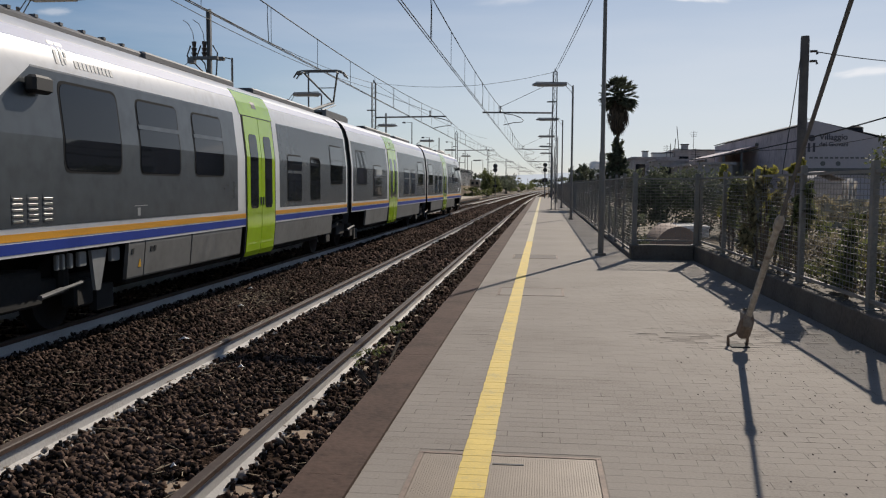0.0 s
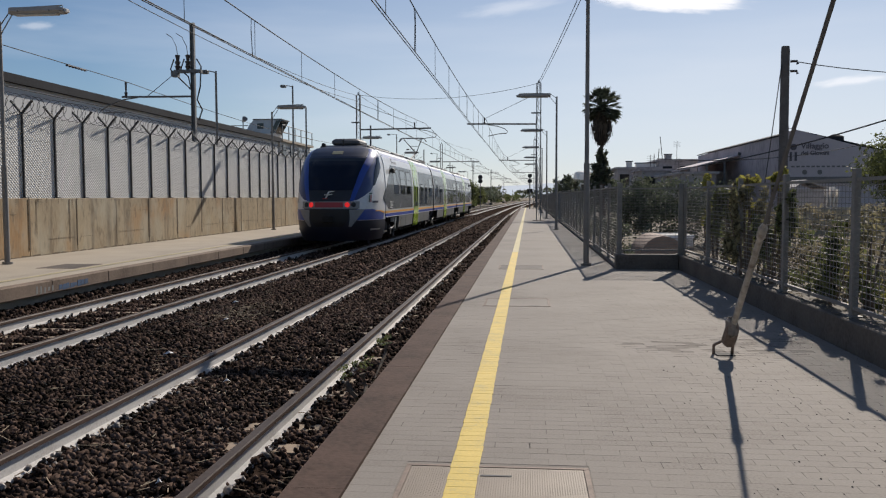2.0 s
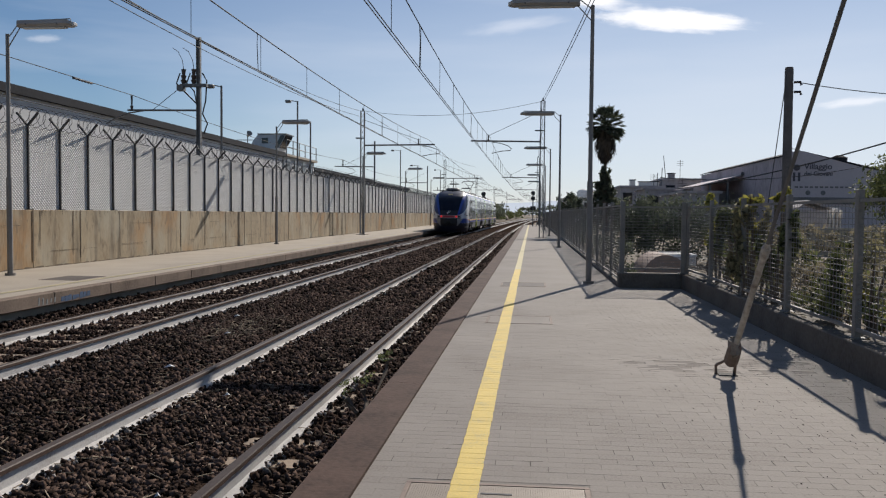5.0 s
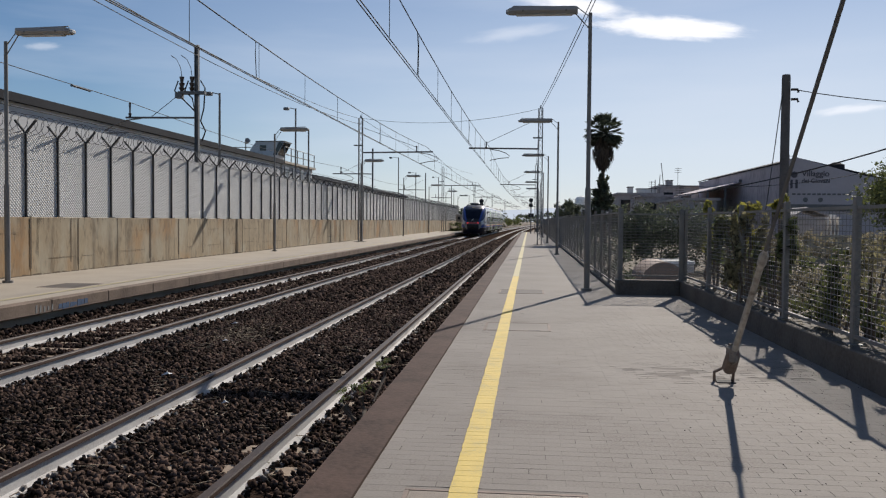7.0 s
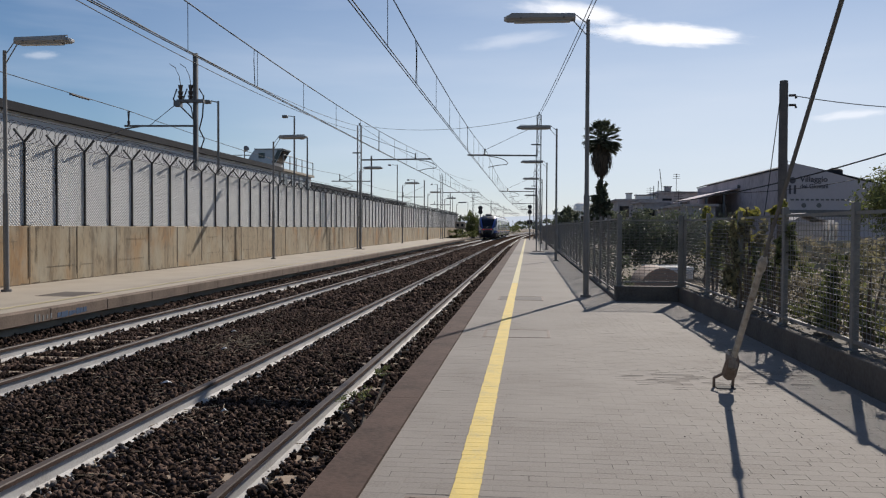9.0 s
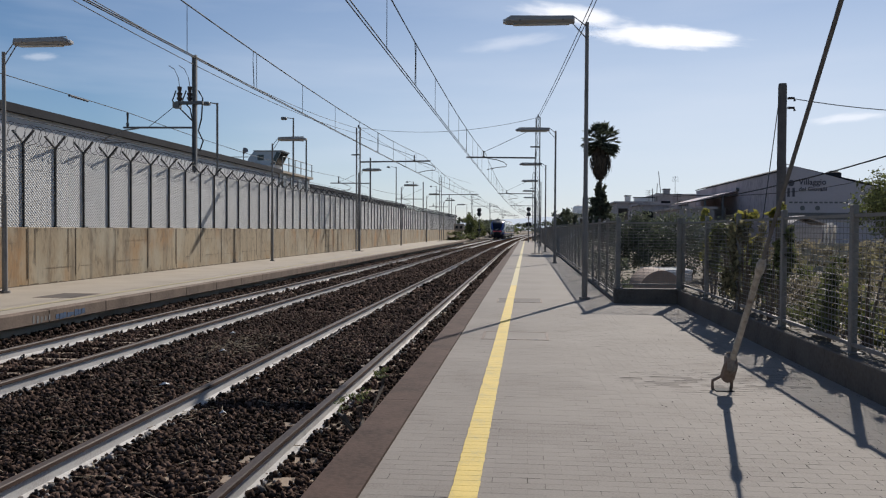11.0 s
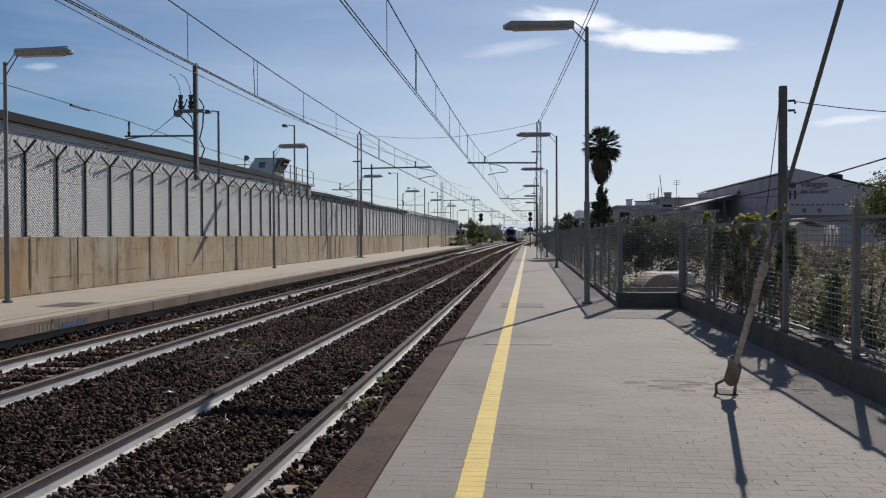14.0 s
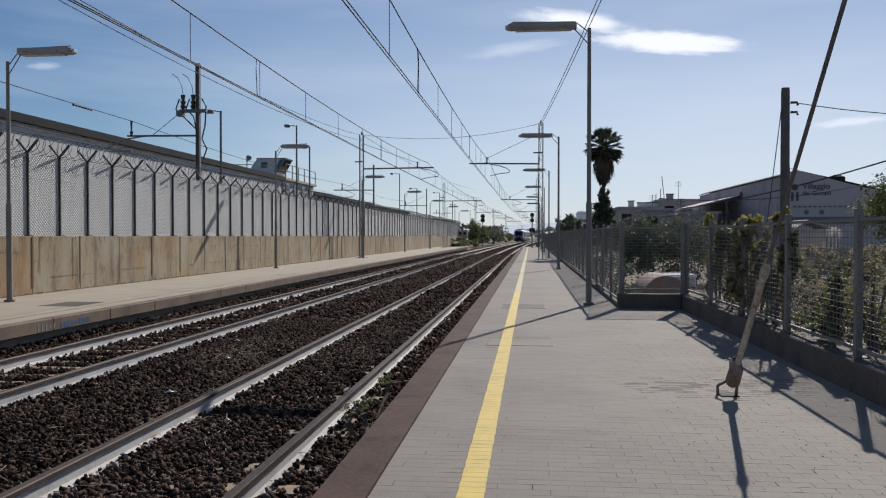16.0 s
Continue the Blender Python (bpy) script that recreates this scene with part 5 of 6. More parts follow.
# flat patch coloured near-black to stand in for a dark hole
part("anchor_hole_patch", Mesh().box(A.x - 0.08, A.x + 0.08, A.y - 0.08, A.y + 0.05, 0.0, 0.010), GRIME, guy)
part("turnbuckle", Mesh().tube([A + U * 0.16, A + U * 0.2, A + U * 0.36, A + U * 0.44], [0.04, 0.065, 0.062, 0.04], 10), RUSTY, guy, "rusty turnbuckle")
part("clevis", Mesh().box(A.x - 0.035, A.x + 0.042, A.y - 0.33, A.y - 0.14, 0.2, 0.37, 0, 0.03), CLEVIS, guy)
part("sleeve", Mesh().tube([A + U * 0.42, A + U * 1.63, A + U * 1.66], [0.027, 0.026, 0.016], 10), BEIGE, guy, "flaking beige protective sleeve")
part("collar", Mesh().tube([A + U * 1.5, A + U * 1.52, A + U * 1.6, A + U * 1.62], [0.03, 0.036, 0.036, 0.03], 10), BEIGE, guy)
ROD = material("grey_rod_paint", (0.13, 0.125, 0.12), 0.75, 0.1, var=0.2, fine=18, broad=4, position=True)
part("rod", Mesh().tube([A + U * 1.62, A + U * 8.5], 0.0155, 8), ROD, guy, "thin steel guy rod")


# ---- fence beside the near platform ----
kerb = Mesh()
kerb.box(1.72, 2.93, 16.95, 17.25, -0.3, 0.29, 0, 0.015)
kerb.box(2.93, 3.25, -14, 17.25, -0.3, 0.29, 0, 0.015)
tagged(part("fence_kerb", kerb, KERB), "low concrete kerb wall under the platform fence", "kerb", kind="structure")
tagged(part("fence_plinth", Mesh().box(1.724, 1.95, 17.25, 114, -0.3, 0.06, 0, 0.01), KERB), "concrete plinth under the fence along the platform", "kerb", kind="structure")
FENCE = material("fence_steel", (0.215, 0.203, 0.185), 0.75, 0.12, var=0.18, fine=30, broad=3, position=True)
grid_cache = {}


def grating(w, h):
    """Steel grating of width w along x and height h, its foot at the origin."""
    key = (round(w, 3), round(h, 3))
    if key not in grid_cache:
        m = Mesh()
        n = int(h / 0.058)
        for k in range(n + 1):
            z = h * k / n
            m.box(0.03, w - 0.03, -0.003, 0.003, z - 0.0035, z + 0.0035)
        n = int(w / 0.095)
        for k in range(1, n):
            x = w * k / n
            m.box(x - 0.002, x + 0.002, -0.007, -0.003, 0, h)
        m.box(0.03, w - 0.03, -0.014, 0.014, h - 0.02, h + 0.012)
        m.box(0.03, w - 0.03, -0.02, 0.02, -0.012, 0.02)
        grid_cache[key] = m.data("grating", FENCE)
    return grid_cache[key]


def fence_run(x0, y0, x1, y1, n, z0, h, label):
    root = thing("platform_fence", label, "fence", "platform fences")
    d = Vector((x1 - x0, y1 - y0, 0))
    w = d.length / n
    ang = math.degrees(math.atan2(d.y, d.x))
    post = Mesh().box(-0.045, 0.045, -0.03, 0.03, 0, h + 0.08, 0, 0.008).box(-0.09, 0.09, -0.07, 0.07, 0, 0.012)
    for k in range(1, 4):
        post.tube([(0, -0.032, h * k / 3.4), (0, -0.042, h * k / 3.4)], 0.014, 6)
    pm = post.data("post", FENCE)
    for k in range(n + 1):
        at = pose(x0 + d.x * k / n, y0 + d.y * k / n, z0, 0, 0, ang)
        part("post", pm, None, root, at=at)
        if k < n:
            part("grating", grating(w, h - 0.1), None, root, at=at @ pose(0, 0, 0.08))
    return root


fence_run(3.06, -4.8, 3.06, 17.1, 10, 0.29, 1.32, "grey steel grating fence on a low kerb")
fence_run(1.80, 17.1, 2.98, 17.1, 1, 0.29, 1.32, "grey steel grating fence panel closing the corner")
fence_run(1.80, 17.3, 1.80, 113.0, 46, 0.06, 1.58, "long grey steel grating fence along the platform")

# ---- plants ----
LEAF = material("green_leaf", (0.12, 0.135, 0.05), 0.6, var=0.35, fine=3, broad=0.8, island=0.9, bump=0, position=True)
LIME = material("yellow_green_leaf", (0.27, 0.25, 0.055), 0.6, var=0.35, fine=3, broad=0.8, island=0.6, bump=0, position=True)
DRY = material("dry_brown_leaf", (0.225, 0.195, 0.13), 0.8, var=0.35, fine=3, broad=0.8, island=0.8, bump=0, position=True)
DARKLEAF = material("dark_green_leaf", (0.092, 0.105, 0.068), 0.6, var=0.3, fine=3, broad=0.8, island=0.8, bump=0, position=True)
BROWNLEAF = material("brownish_leaf", (0.20, 0.18, 0.10), 0.7, var=0.35, fine=3, broad=0.8, island=0.8, bump=0, position=True)
BARK = material("bark", (0.13, 0.10, 0.075), 0.9, var=0.3, fine=20, broad=3, bump=0.6, depth=0.01, position=True)
for lm in (LEAF, LIME, DRY, DARKLEAF, BROWNLEAF):
    ln, ll = lm.node_tree.nodes, lm.node_tree.links
    glow, both = ln.new("ShaderNodeBsdfTranslucent"), ln.new("ShaderNodeMixShader")
    colour = ln["Principled BSDF"].inputs["Base Color"].links[0].from_socket
    ll.new(colour, glow.inputs["Color"])
    both.inputs[0].default_value = 0.4
    ll.new(ln["Principled BSDF"].outputs[0], both.inputs[1])
    ll.new(glow.outputs[0], both.inputs[2])
    ll.new(both.outputs[0], ln["Material Output"].inputs["Surface"])


def leaves(centres, size, seed):
    """One small folded leaf at each centre."""
    rng = np.random.default_rng(seed)
    c = np.asarray(centres, float)
    n = len(c)
    a = rng.normal(size=(n, 3))
    a /= np.linalg.norm(a, axis=1)[:, None]
    b = np.cross(a, rng.normal(size=(n, 3)))
    b /= np.linalg.norm(b, axis=1)[:, None]
    k = np.cross(a, b)
    s = (size * rng.uniform(0.55, 1.3, n))[:, None]
    v = np.stack([c - a * s, c + b * s * 0.45 + k * s * 0.15, c + a * s, c - b * s * 0.45 + k * s * 0.15], 1).reshape(-1, 3)
    f = [(4 * i, 4 * i + 1, 4 * i + 2) for i in range(n)] + [(4 * i, 4 * i + 2, 4 * i + 3) for i in range(n)]
    me = bpy.data.meshes.new("leaves")
    me.from_pydata(v.tolist(), [], f)
    return me


def clumps(rng, n, blobs):
    """Leaf places gathered in uneven clumps inside the given blobs (x, y, z, rx, ry, rz)."""
    out = []
    for x, y, z, rx, ry, rz in blobs:
        seeds = [tuple(max(-0.8, min(0.8, rng.gauss(0, 0.5))) for _ in range(3)) for _ in range(max(6, n // 45))]
        for _ in range(n):
            s = rng.choice(seeds)
            out.append((x + rx * (s[0] + rng.gauss(0, 0.13)), y + ry * (s[1] + rng.gauss(0, 0.13)), max(z + rz * (s[2] + rng.gauss(0, 0.13)), -0.05)))
    return out


def shrub(label, blobs, n, size, mat, seed, stems=5, category="shrub", name="shrub"):
    rng = random.Random(seed)
    root = thing(name, label, category)
    me = leaves(clumps(rng, n, blobs), size, seed)
    me.materials.append(mat)
    part("foliage", me, None, root)
    m = Mesh()
    for k in range(stems):
        x, y, z, rx, ry, rz = blobs[k % len(blobs)]
        bx, by = x + rng.uniform(-0.4, 0.4) * rx, y + rng.uniform(-0.4, 0.4) * ry
        m.tube([(bx, by, -0.1), (bx + rng.uniform(-0.1, 0.1), by, z * 0.5), (x + rng.uniform(-0.5, 0.5) * rx, y + rng.uniform(-0.5, 0.5) * ry, z + rz * 0.3)], [0.03, 0.02, 0.008], 5)
    part("stem", m, BARK, root)["kind"] = "stuff"
    return root


shrub("yellow-green climbing shrub behind the fence", [(3.45, 16.7, 0.95, 0.25, 0.35, 0.35), (3.25, 16.0, 1.70, 0.14, 0.26, 0.14), (3.3, 15.2, 1.0, 0.12, 0.3, 0.4)], 340, 0.05, LIME, 1)
shrub("dark leafy shrub beside the fence", [(3.7, 15.6, 0.7, 0.4, 0.7, 0.7), (3.2, 15.0, 1.15, 0.08, 0.8, 0.4), (3.14, 14.2, 1.3, 0.07, 0.6, 0.25)], 620, 0.062, LEAF, 19)
shrub("tall brownish shrub grown through the fence", [(3.5, 12.6, 0.8, 0.4, 0.9, 0.75), (3.0, 12.7, 1.0, 0.08, 0.5, 0.55), (3.2, 12.8, 1.3, 0.16, 0.6, 0.4)], 560, 0.055, BROWNLEAF, 2)
shrub("yellow flowering tips above the fence", [(3.2, 12.85, 1.68, 0.16, 0.40, 0.17), (3.2, 11.4, 1.66, 0.10, 0.13, 0.12), (3.3, 12.9, 1.1, 0.2, 0.45, 0.45)], 400, 0.05, LIME, 3)
shrub("low green shrub grown through the fence", [(3.7, 9.6, 0.5, 0.5, 1.1, 0.4), (3.8, 7.8, 0.4, 0.5, 1.2, 0.4), (3.6, 10.6, 0.65, 0.4, 0.5, 0.5)], 800, 0.045, LEAF, 4)
shrub("dry brown undergrowth behind the fence", [(4.4, 11.5, 0.5, 0.9, 2.6, 0.5), (4.6, 8.0, 0.4, 0.9, 2.0, 0.35), (4.4, 14.5, 0.45, 0.6, 1.4, 0.45), (5.6, 10.0, 0.3, 1.2, 2.5, 0.3)], 1700, 0.045, DRY, 5)
shrub("brownish leaves at the fence foot", [(3.5, 9.2, 0.5, 0.25, 0.9, 0.45), (3.45, 8.9, 0.9, 0.2, 0.5, 0.4), (3.5, 7.0, 0.45, 0.25, 0.8, 0.35)], 330, 0.04, BROWNLEAF, 6)
shrub("sparse yellow-green sprigs at the fence foot", [(3.4, 9.5, 0.5, 0.15, 0.5, 0.3), (3.4, 8.3, 0.45, 0.12, 0.5, 0.3)], 90, 0.036, LIME, 16)
shrub("olive creeper grown along the fence", [(3.12, 10.75, 1.12, 0.07, 0.42, 0.35), (3.13, 13.6, 1.25, 0.07, 0.6, 0.35), (3.12, 11.9, 0.95, 0.06, 0.5, 0.4), (3.18, 9.4, 0.75, 0.08, 0.8, 0.4)], 400, 0.062, LEAF, 18)
# two rows of added dark leaves hide bright ground seen through the fence
shrub("dark plants added to darken the view through the long fence", [(2.6, 29 + 4.5 * k, 0.45, 0.35, 2.4, 0.6) for k in range(9)], 420, 0.07, DARKLEAF, 23)
shrub("low dark plants added to darken the near end of the long fence", [(2.12, 19.5 + 3 * k, 0.35, 0.16, 1.7, 0.5) for k in range(4)], 420, 0.055, DARKLEAF, 24)
shrub("dark green bush beyond the corner fence", [(4.0, 26, 1.1, 1.1, 1.2, 0.9), (5.4, 27, 1.0, 1.0, 1.2, 0.9), (3.1, 25, 1.2, 0.7, 1.0, 0.8)], 4500, 0.055, DARKLEAF, 7)
shrub("leafy green tree beside the yard", [(6.9, 16.5, 1.9, 0.7, 0.9, 0.55), (7.5, 16.8, 2.2, 0.8, 0.9, 0.6), (8.2, 17.0, 2.4, 0.9, 1.0, 0.7)], 4500, 0.045, LEAF, 8, 7, "tree", "small_tree")
shrub("low dark hedge at the yard", [(6.5, 24, 0.6, 1.5, 2.0, 0.6), (9.5, 24, 0.6, 1.8, 2.0, 0.6), (12.5, 25, 0.7, 1.8, 2.0, 0.6)], 1600, 0.09, DRY, 9)
shrub("green bushes beside the far track", [(-9.9, 150, 2.4, 1.1, 3, 1.9), (-8.9, 158, 1.8, 0.9, 5, 1.5), (-9.2, 172, 1.4, 1.0, 7, 1.2)], 2600, 0.16, LEAF, 10, 9, "tree", "trackside_tree")
shrub("low green scrub at the end of the far platform", [(-11.0, 134, 0.4, 1.2, 6, 0.7), (-9.6, 146, 0.3, 0.8, 6, 0.6), (-10.5, 170, 0.8, 1.6, 10, 1.0)], 1300, 0.15, LEAF, 17)
shrub("dark bushes along the line far off", [(-8.5, 185, 1.4, 1.6, 14, 1.3), (-8.8, 225, 1.6, 1.6, 18, 1.4)], 1500, 0.3, DARKLEAF, 11)
shrub("dark tree beside the fence far off", [(4.3, 108, 2.6, 1.3, 2.0, 1.6), (6.0, 118, 2.4, 1.2, 2.0, 1.5)], 1500, 0.2, DARKLEAF, 12, 5, "tree", "trackside_tree")
shrub("small weeds between rail and platform", [(-1.45, 7.1, -0.42, 0.18, 0.7, 0.08), (-1.5, 8.6, -0.42, 0.15, 0.5, 0.08)], 110, 0.02, LEAF, 13, 3, "weeds", "weeds")


DEADLEAF = material("dead_frond", (0.06, 0.045, 0.03), 0.85, var=0.35, island=0.8, bump=0, position=True)


def palm(x, y):
    root = thing("palm_tree", "tall fan palm with a shaggy skirt of dead fronds", "palm tree", at=pose(x, y, 0))
    part("trunk", Mesh().tube([(0.1, 0, -0.1), (0.02, 0, 2.5), (0, 0, 5.0), (0.05, 0, 7.4)], [0.26, 0.18, 0.11, 0.16], 12), BARK, root)
    rng = random.Random(21)
    crown, skirt = Mesh(), Mesh()
    for k in range(130):
        az, el = rng.uniform(0, 2 * math.pi), rng.uniform(-0.78, 1.3)
        d = Vector((math.cos(az) * math.cos(el), math.sin(az) * math.cos(el), math.sin(el)))
        p0 = Vector((0.05, 0, 7.5)) + d * 0.12
        hub = p0 + d * rng.uniform(0.68, 0.92)
        crown.tube([p0, hub], [0.025, 0.015], 4)
        sd = d.cross(Vector((0, 0, 1))).normalized()
        up = sd.cross(d)
        for j in range(15):
            a = (j - 7) / 7 * 1.35
            e = hub + (d * math.cos(a) + sd * math.sin(a)) * rng.uniform(0.38, 0.6) - Vector((0, 0, rng.uniform(0.0, 0.12))) + up * rng.uniform(-0.05, 0.05)
            mid = (hub + e) / 2 + up * 0.03
            wv = (e - hub).cross(up).normalized() * 0.038
            crown.add([hub, mid + wv, e, mid - wv], [(0, 1, 2), (0, 2, 3)])
    bulb = ((5.0, 0.16), (5.5, 0.42), (6.0, 0.72), (6.4, 0.66), (7.0, 0.36), (7.4, 0.22))
    for k in range(1000):
        az, z = rng.uniform(0, 2 * math.pi), rng.uniform(5.25, 7.35)
        r = next(p + (q - p) * (z - a) / (b - a) for (a, p), (b, q) in zip(bulb, bulb[1:]) if a <= z <= b) * rng.uniform(0.6, 1.12)
        p0 = Vector((r * math.cos(az), r * math.sin(az), z))
        e = p0 * 1.0 + Vector((rng.uniform(-0.08, 0.08), rng.uniform(-0.08, 0.08), -rng.uniform(0.2, 0.5)))
        w = Vector((-math.sin(az), math.cos(az), 0)) * rng.uniform(0.03, 0.08)
        skirt.add([p0 - w, p0 + w, e + w * 0.3, e - w * 0.5], [(0, 1, 2, 3)])
    part("crown", crown, DARKLEAF, root, "green fan fronds")
    part("skirt", skirt, DEADLEAF, root, "hanging dead brown fronds")
    ivy = leaves([(q[0], q[1], q[2]) for q in clumps(random.Random(5), 1500, [(0, 0, 1.1, 1.7, 1.0, 0.9), (0, 0, 2.1, 1.3, 0.9, 0.8), (0, 0, 3.1, 0.75, 0.6, 0.8), (0, 0, 3.9, 0.35, 0.35, 0.7)])], 0.14, 6)
    ivy.materials.append(DARKLEAF)
    part("ivy", ivy, None, root, "dark ivy round the trunk")


palm(4.95, 59)

# ---- pole, yard and buildings on the near side ----
POLEWOOD = material("tarred_wood", (0.12, 0.108, 0.10), 0.8, var=0.25, fine=25, broad=3, position=True)
pole = thing("utility_pole", "dark round utility pole with small insulators", "utility pole", at=pose(6.62, 23.1, 0))
part("shaft", Mesh().tube([(0, 0, -0.2), (0, 0, 5.2), (0, 0, 5.3)], [0.125, 0.11, 0.10], 14), POLEWOOD, pole, smooth=True)
for z in (4.9, 4.65):
    part("insulator", Mesh().tube([(0.1, -0.1, z), (0.26, -0.12, z), (0.28, -0.12, z - 0.08)], 0.035, 6), INSUL, pole)
lines = thing("pole_wires", "thin dark cables from the utility pole", "overhead line")
part("cable", span_wire((6.8, 23, 4.9), (16, 26, 5.2), 0.35, 0.012), WIRE, lines)
part("cable", span_wire((6.5, 23, 4.8), (6.05, 23, 1.0), 0.03, 0.012), WIRE, lines)
part("cable", span_wire((5.0, 30, 2.35), (9.4, 15, 3.9), 0.3, 0.018), WIRE, lines)
part("cable", span_wire((5.0, 34, 2.9), (16, 40, 4.0), 0.4, 0.015), WIRE, lines)

SHED = material("shed_wall", (0.46, 0.395, 0.405), 0.85, var=0.25, fine=5, broad=0.35, tint=(0.20, 0.165, 0.165), position=True, stretch=(1, 1, 0.4))
SHEDF = material("shed_front", (0.46, 0.42, 0.44), 0.85, var=0.06, fine=5, broad=0.4, position=True)
INK = material("sign_ink", (0.08, 0.075, 0.09), 0.6, bump=0)
shed = thing("warehouse", "grey gabled warehouse with a painted sign on its front", "warehouse")
fx, fy = 15.8, 55.0
m = Mesh().rings([[(fx, fy + 0.02, -0.2), (fx, fy + 27, -0.2), (fx + 9, fy + 27, -0.2), (fx + 9, fy + 0.02, -0.2)], [(fx, fy + 0.02, 5.2), (fx, fy + 27, 5.2), (fx + 9, fy + 27, 5.2), (fx + 9, fy + 0.02, 3.2)]])
part("wall", m, SHED, shed, "stained grey-purple side wall")
m = Mesh()
m.rings([[(fx - 0.05, yy, -0.2), (fx + 9, yy, -0.2), (fx + 9, yy, 3.6), (fx + 4.5, yy, 4.45), (fx + 0.7, yy, 5.5), (fx - 0.05, yy, 5.36)] for yy in (fy - 0.2, fy + 0.015)])
part("front", m, SHEDF, shed, "pale gabled front")
m = Mesh()
m.rings([[(fx - 0.08, yy, 5.22), (fx + 0.7, yy, 5.48), (fx + 9.2, yy, 3.45), (fx + 9.2, yy, 3.5), (fx + 0.7, yy, 5.54), (fx - 0.08, yy, 5.28)] for yy in (fy + 0.03, fy + 27.2)])
part("roof", m, ROOF, shed)
part("roof_vent", Mesh().tube([(fx + 3.4, fy + 1, 4.6), (fx + 3.4, fy + 1, 5.15), (fx + 3.4, fy + 1, 5.3)], [0.5, 0.5, 0.15], 12), ROOF, shed)
part("dark_band", Mesh().box(fx + 0.1, fx + 9, fy - 0.24, fy - 0.204, 2.2, 2.62), DKSTEEL, shed)


def lettering(text, size, x, y, z, parent, mat):
    cu = bpy.data.curves.new("lettering", "FONT")
    cu.body, cu.size, cu.extrude, cu.offset = text, size, 0.01, 0.008
    ob = bpy.data.objects.new("lettering", cu)
    scene.collection.objects.link(ob)
    me = bpy.data.meshes.new_from_object(ob.evaluated_get(bpy.context.evaluated_depsgraph_get()))
    bpy.data.objects.remove(ob)
    me.materials.clear()
    me.materials.append(mat)
    return part("lettering", me, None, parent, "dark painted sign lettering", at=pose(x, y, z, 90, 0, 0))


lettering("Villaggio", 0.50, fx + 0.95, fy - 0.215, 4.36, shed, INK)
lettering("dei Giovani", 0.37, fx + 0.95, fy - 0.215, 3.96, shed, INK)
part("sign_figure", Mesh().tube([(fx + 0.5, fy - 0.215, 4.45), (fx + 0.5, fy - 0.235, 4.45)], 0.2, 16).box(fx + 0.28, fx + 0.42, fy - 0.23, fy - 0.21, 3.6, 4.15).box(fx + 0.58, fx + 0.72, fy - 0.23, fy - 0.21, 3.6, 4.15), INK, shed, "plain dark sign figure")
for k in range(12):
    part("letter_bar", Mesh().box(fx + 0.4 + 0.3 * k, fx + 0.6 + 0.3 * k, fy - 0.225, fy - 0.21, 3.2, 3.3), DKSTEEL, shed)
for k in range(2):
    part("sign_dot", Mesh().tube([(fx + 1.2 + 0.9 * k, fy - 0.21, 2.9), (fx + 1.2 + 0.9 * k, fy - 0.225, 2.9)], 0.15, 10), DKSTEEL, shed)


def house(x0, x1, y0, y1, h, mat, label, wins=3):
    root = thing("house", label, "house")
    part("wall", Mesh().box(x0, x1, y0, y1, -0.2, h), mat, root)
    part("roof", Mesh().box(x0 - 0.2, x1 + 0.2, y0 - 0.2, y1 + 0.2, h, h + 0.18), mat, root)
    for k in range(wins):
        c = x0 + (x1 - x0) * (k + 0.5) / wins
        part("window", Mesh().box(c - 0.45, c + 0.45, y0 - 0.03, y0 + 0.02, h - 1.6, h - 0.5), WINDOW, root)
    return root


DIM = material("dim_plaster", (0.38, 0.35, 0.345), 0.9, var=0.3, fine=4, broad=0.5, position=True)
CREAM = material("cream_plaster", (0.78, 0.74, 0.69), 0.85, var=0.1, position=True, fine=6, broad=0.5)
house(8.6, 12.6, 84, 95, 4.1, DIM, "low dark building with a flat roof", 3)
house(12.8, 19.5, 86, 96, 4.9, DIM, "long low brown building with a flat roof", 4)
house(9.6, 12.2, 74, 80, 3.6, DIM, "small pale house behind the yard", 2)
house(10.8, 13.2, 62, 78, 3.0, DIM, "dark shed beside the warehouse", 0)
house(5.2, 10.2, 140, 152, 3.9, CREAM, "pale house with a flat roof far off", 2)
h = house(7.2, 10.4, 152.3, 162, 4.5, CREAM, "taller pale house far off", 1)
part("tank", Mesh().tube([(9.2, 155, 4.6), (9.2, 155, 5.4), (9.2, 155, 5.8), (9.2, 155, 6.0)], [1.1, 1.1, 0.8, 0.3], 16), CREAM, h, "rounded roof tank")
house(11, 17, 150, 165, 5.6, CREAM, "pale house far off", 3)
for x, y, z, hh in ((15.2, 90, 5.0, 2.4), (12.0, 86, 4.2, 1.6), (17.5, 60, 5.2, 1.2), (12.0, 70, 3.2, 1.6)):
    an = thing("roof_antenna", "thin television antenna on a roof", "antenna", "roof antennas", at=pose(x, y, z - 0.3))
    part("mast", Mesh().tube([(0, 0, 0), (0, 0, hh)], 0.025, 5), WIRE, an)
    for k in range(3):
        part("rod", Mesh().tube([(-0.35, 0, hh - 0.1 - 0.2 * k), (0.35, 0, hh - 0.1 - 0.2 * k)], 0.015, 4), WIRE, an)

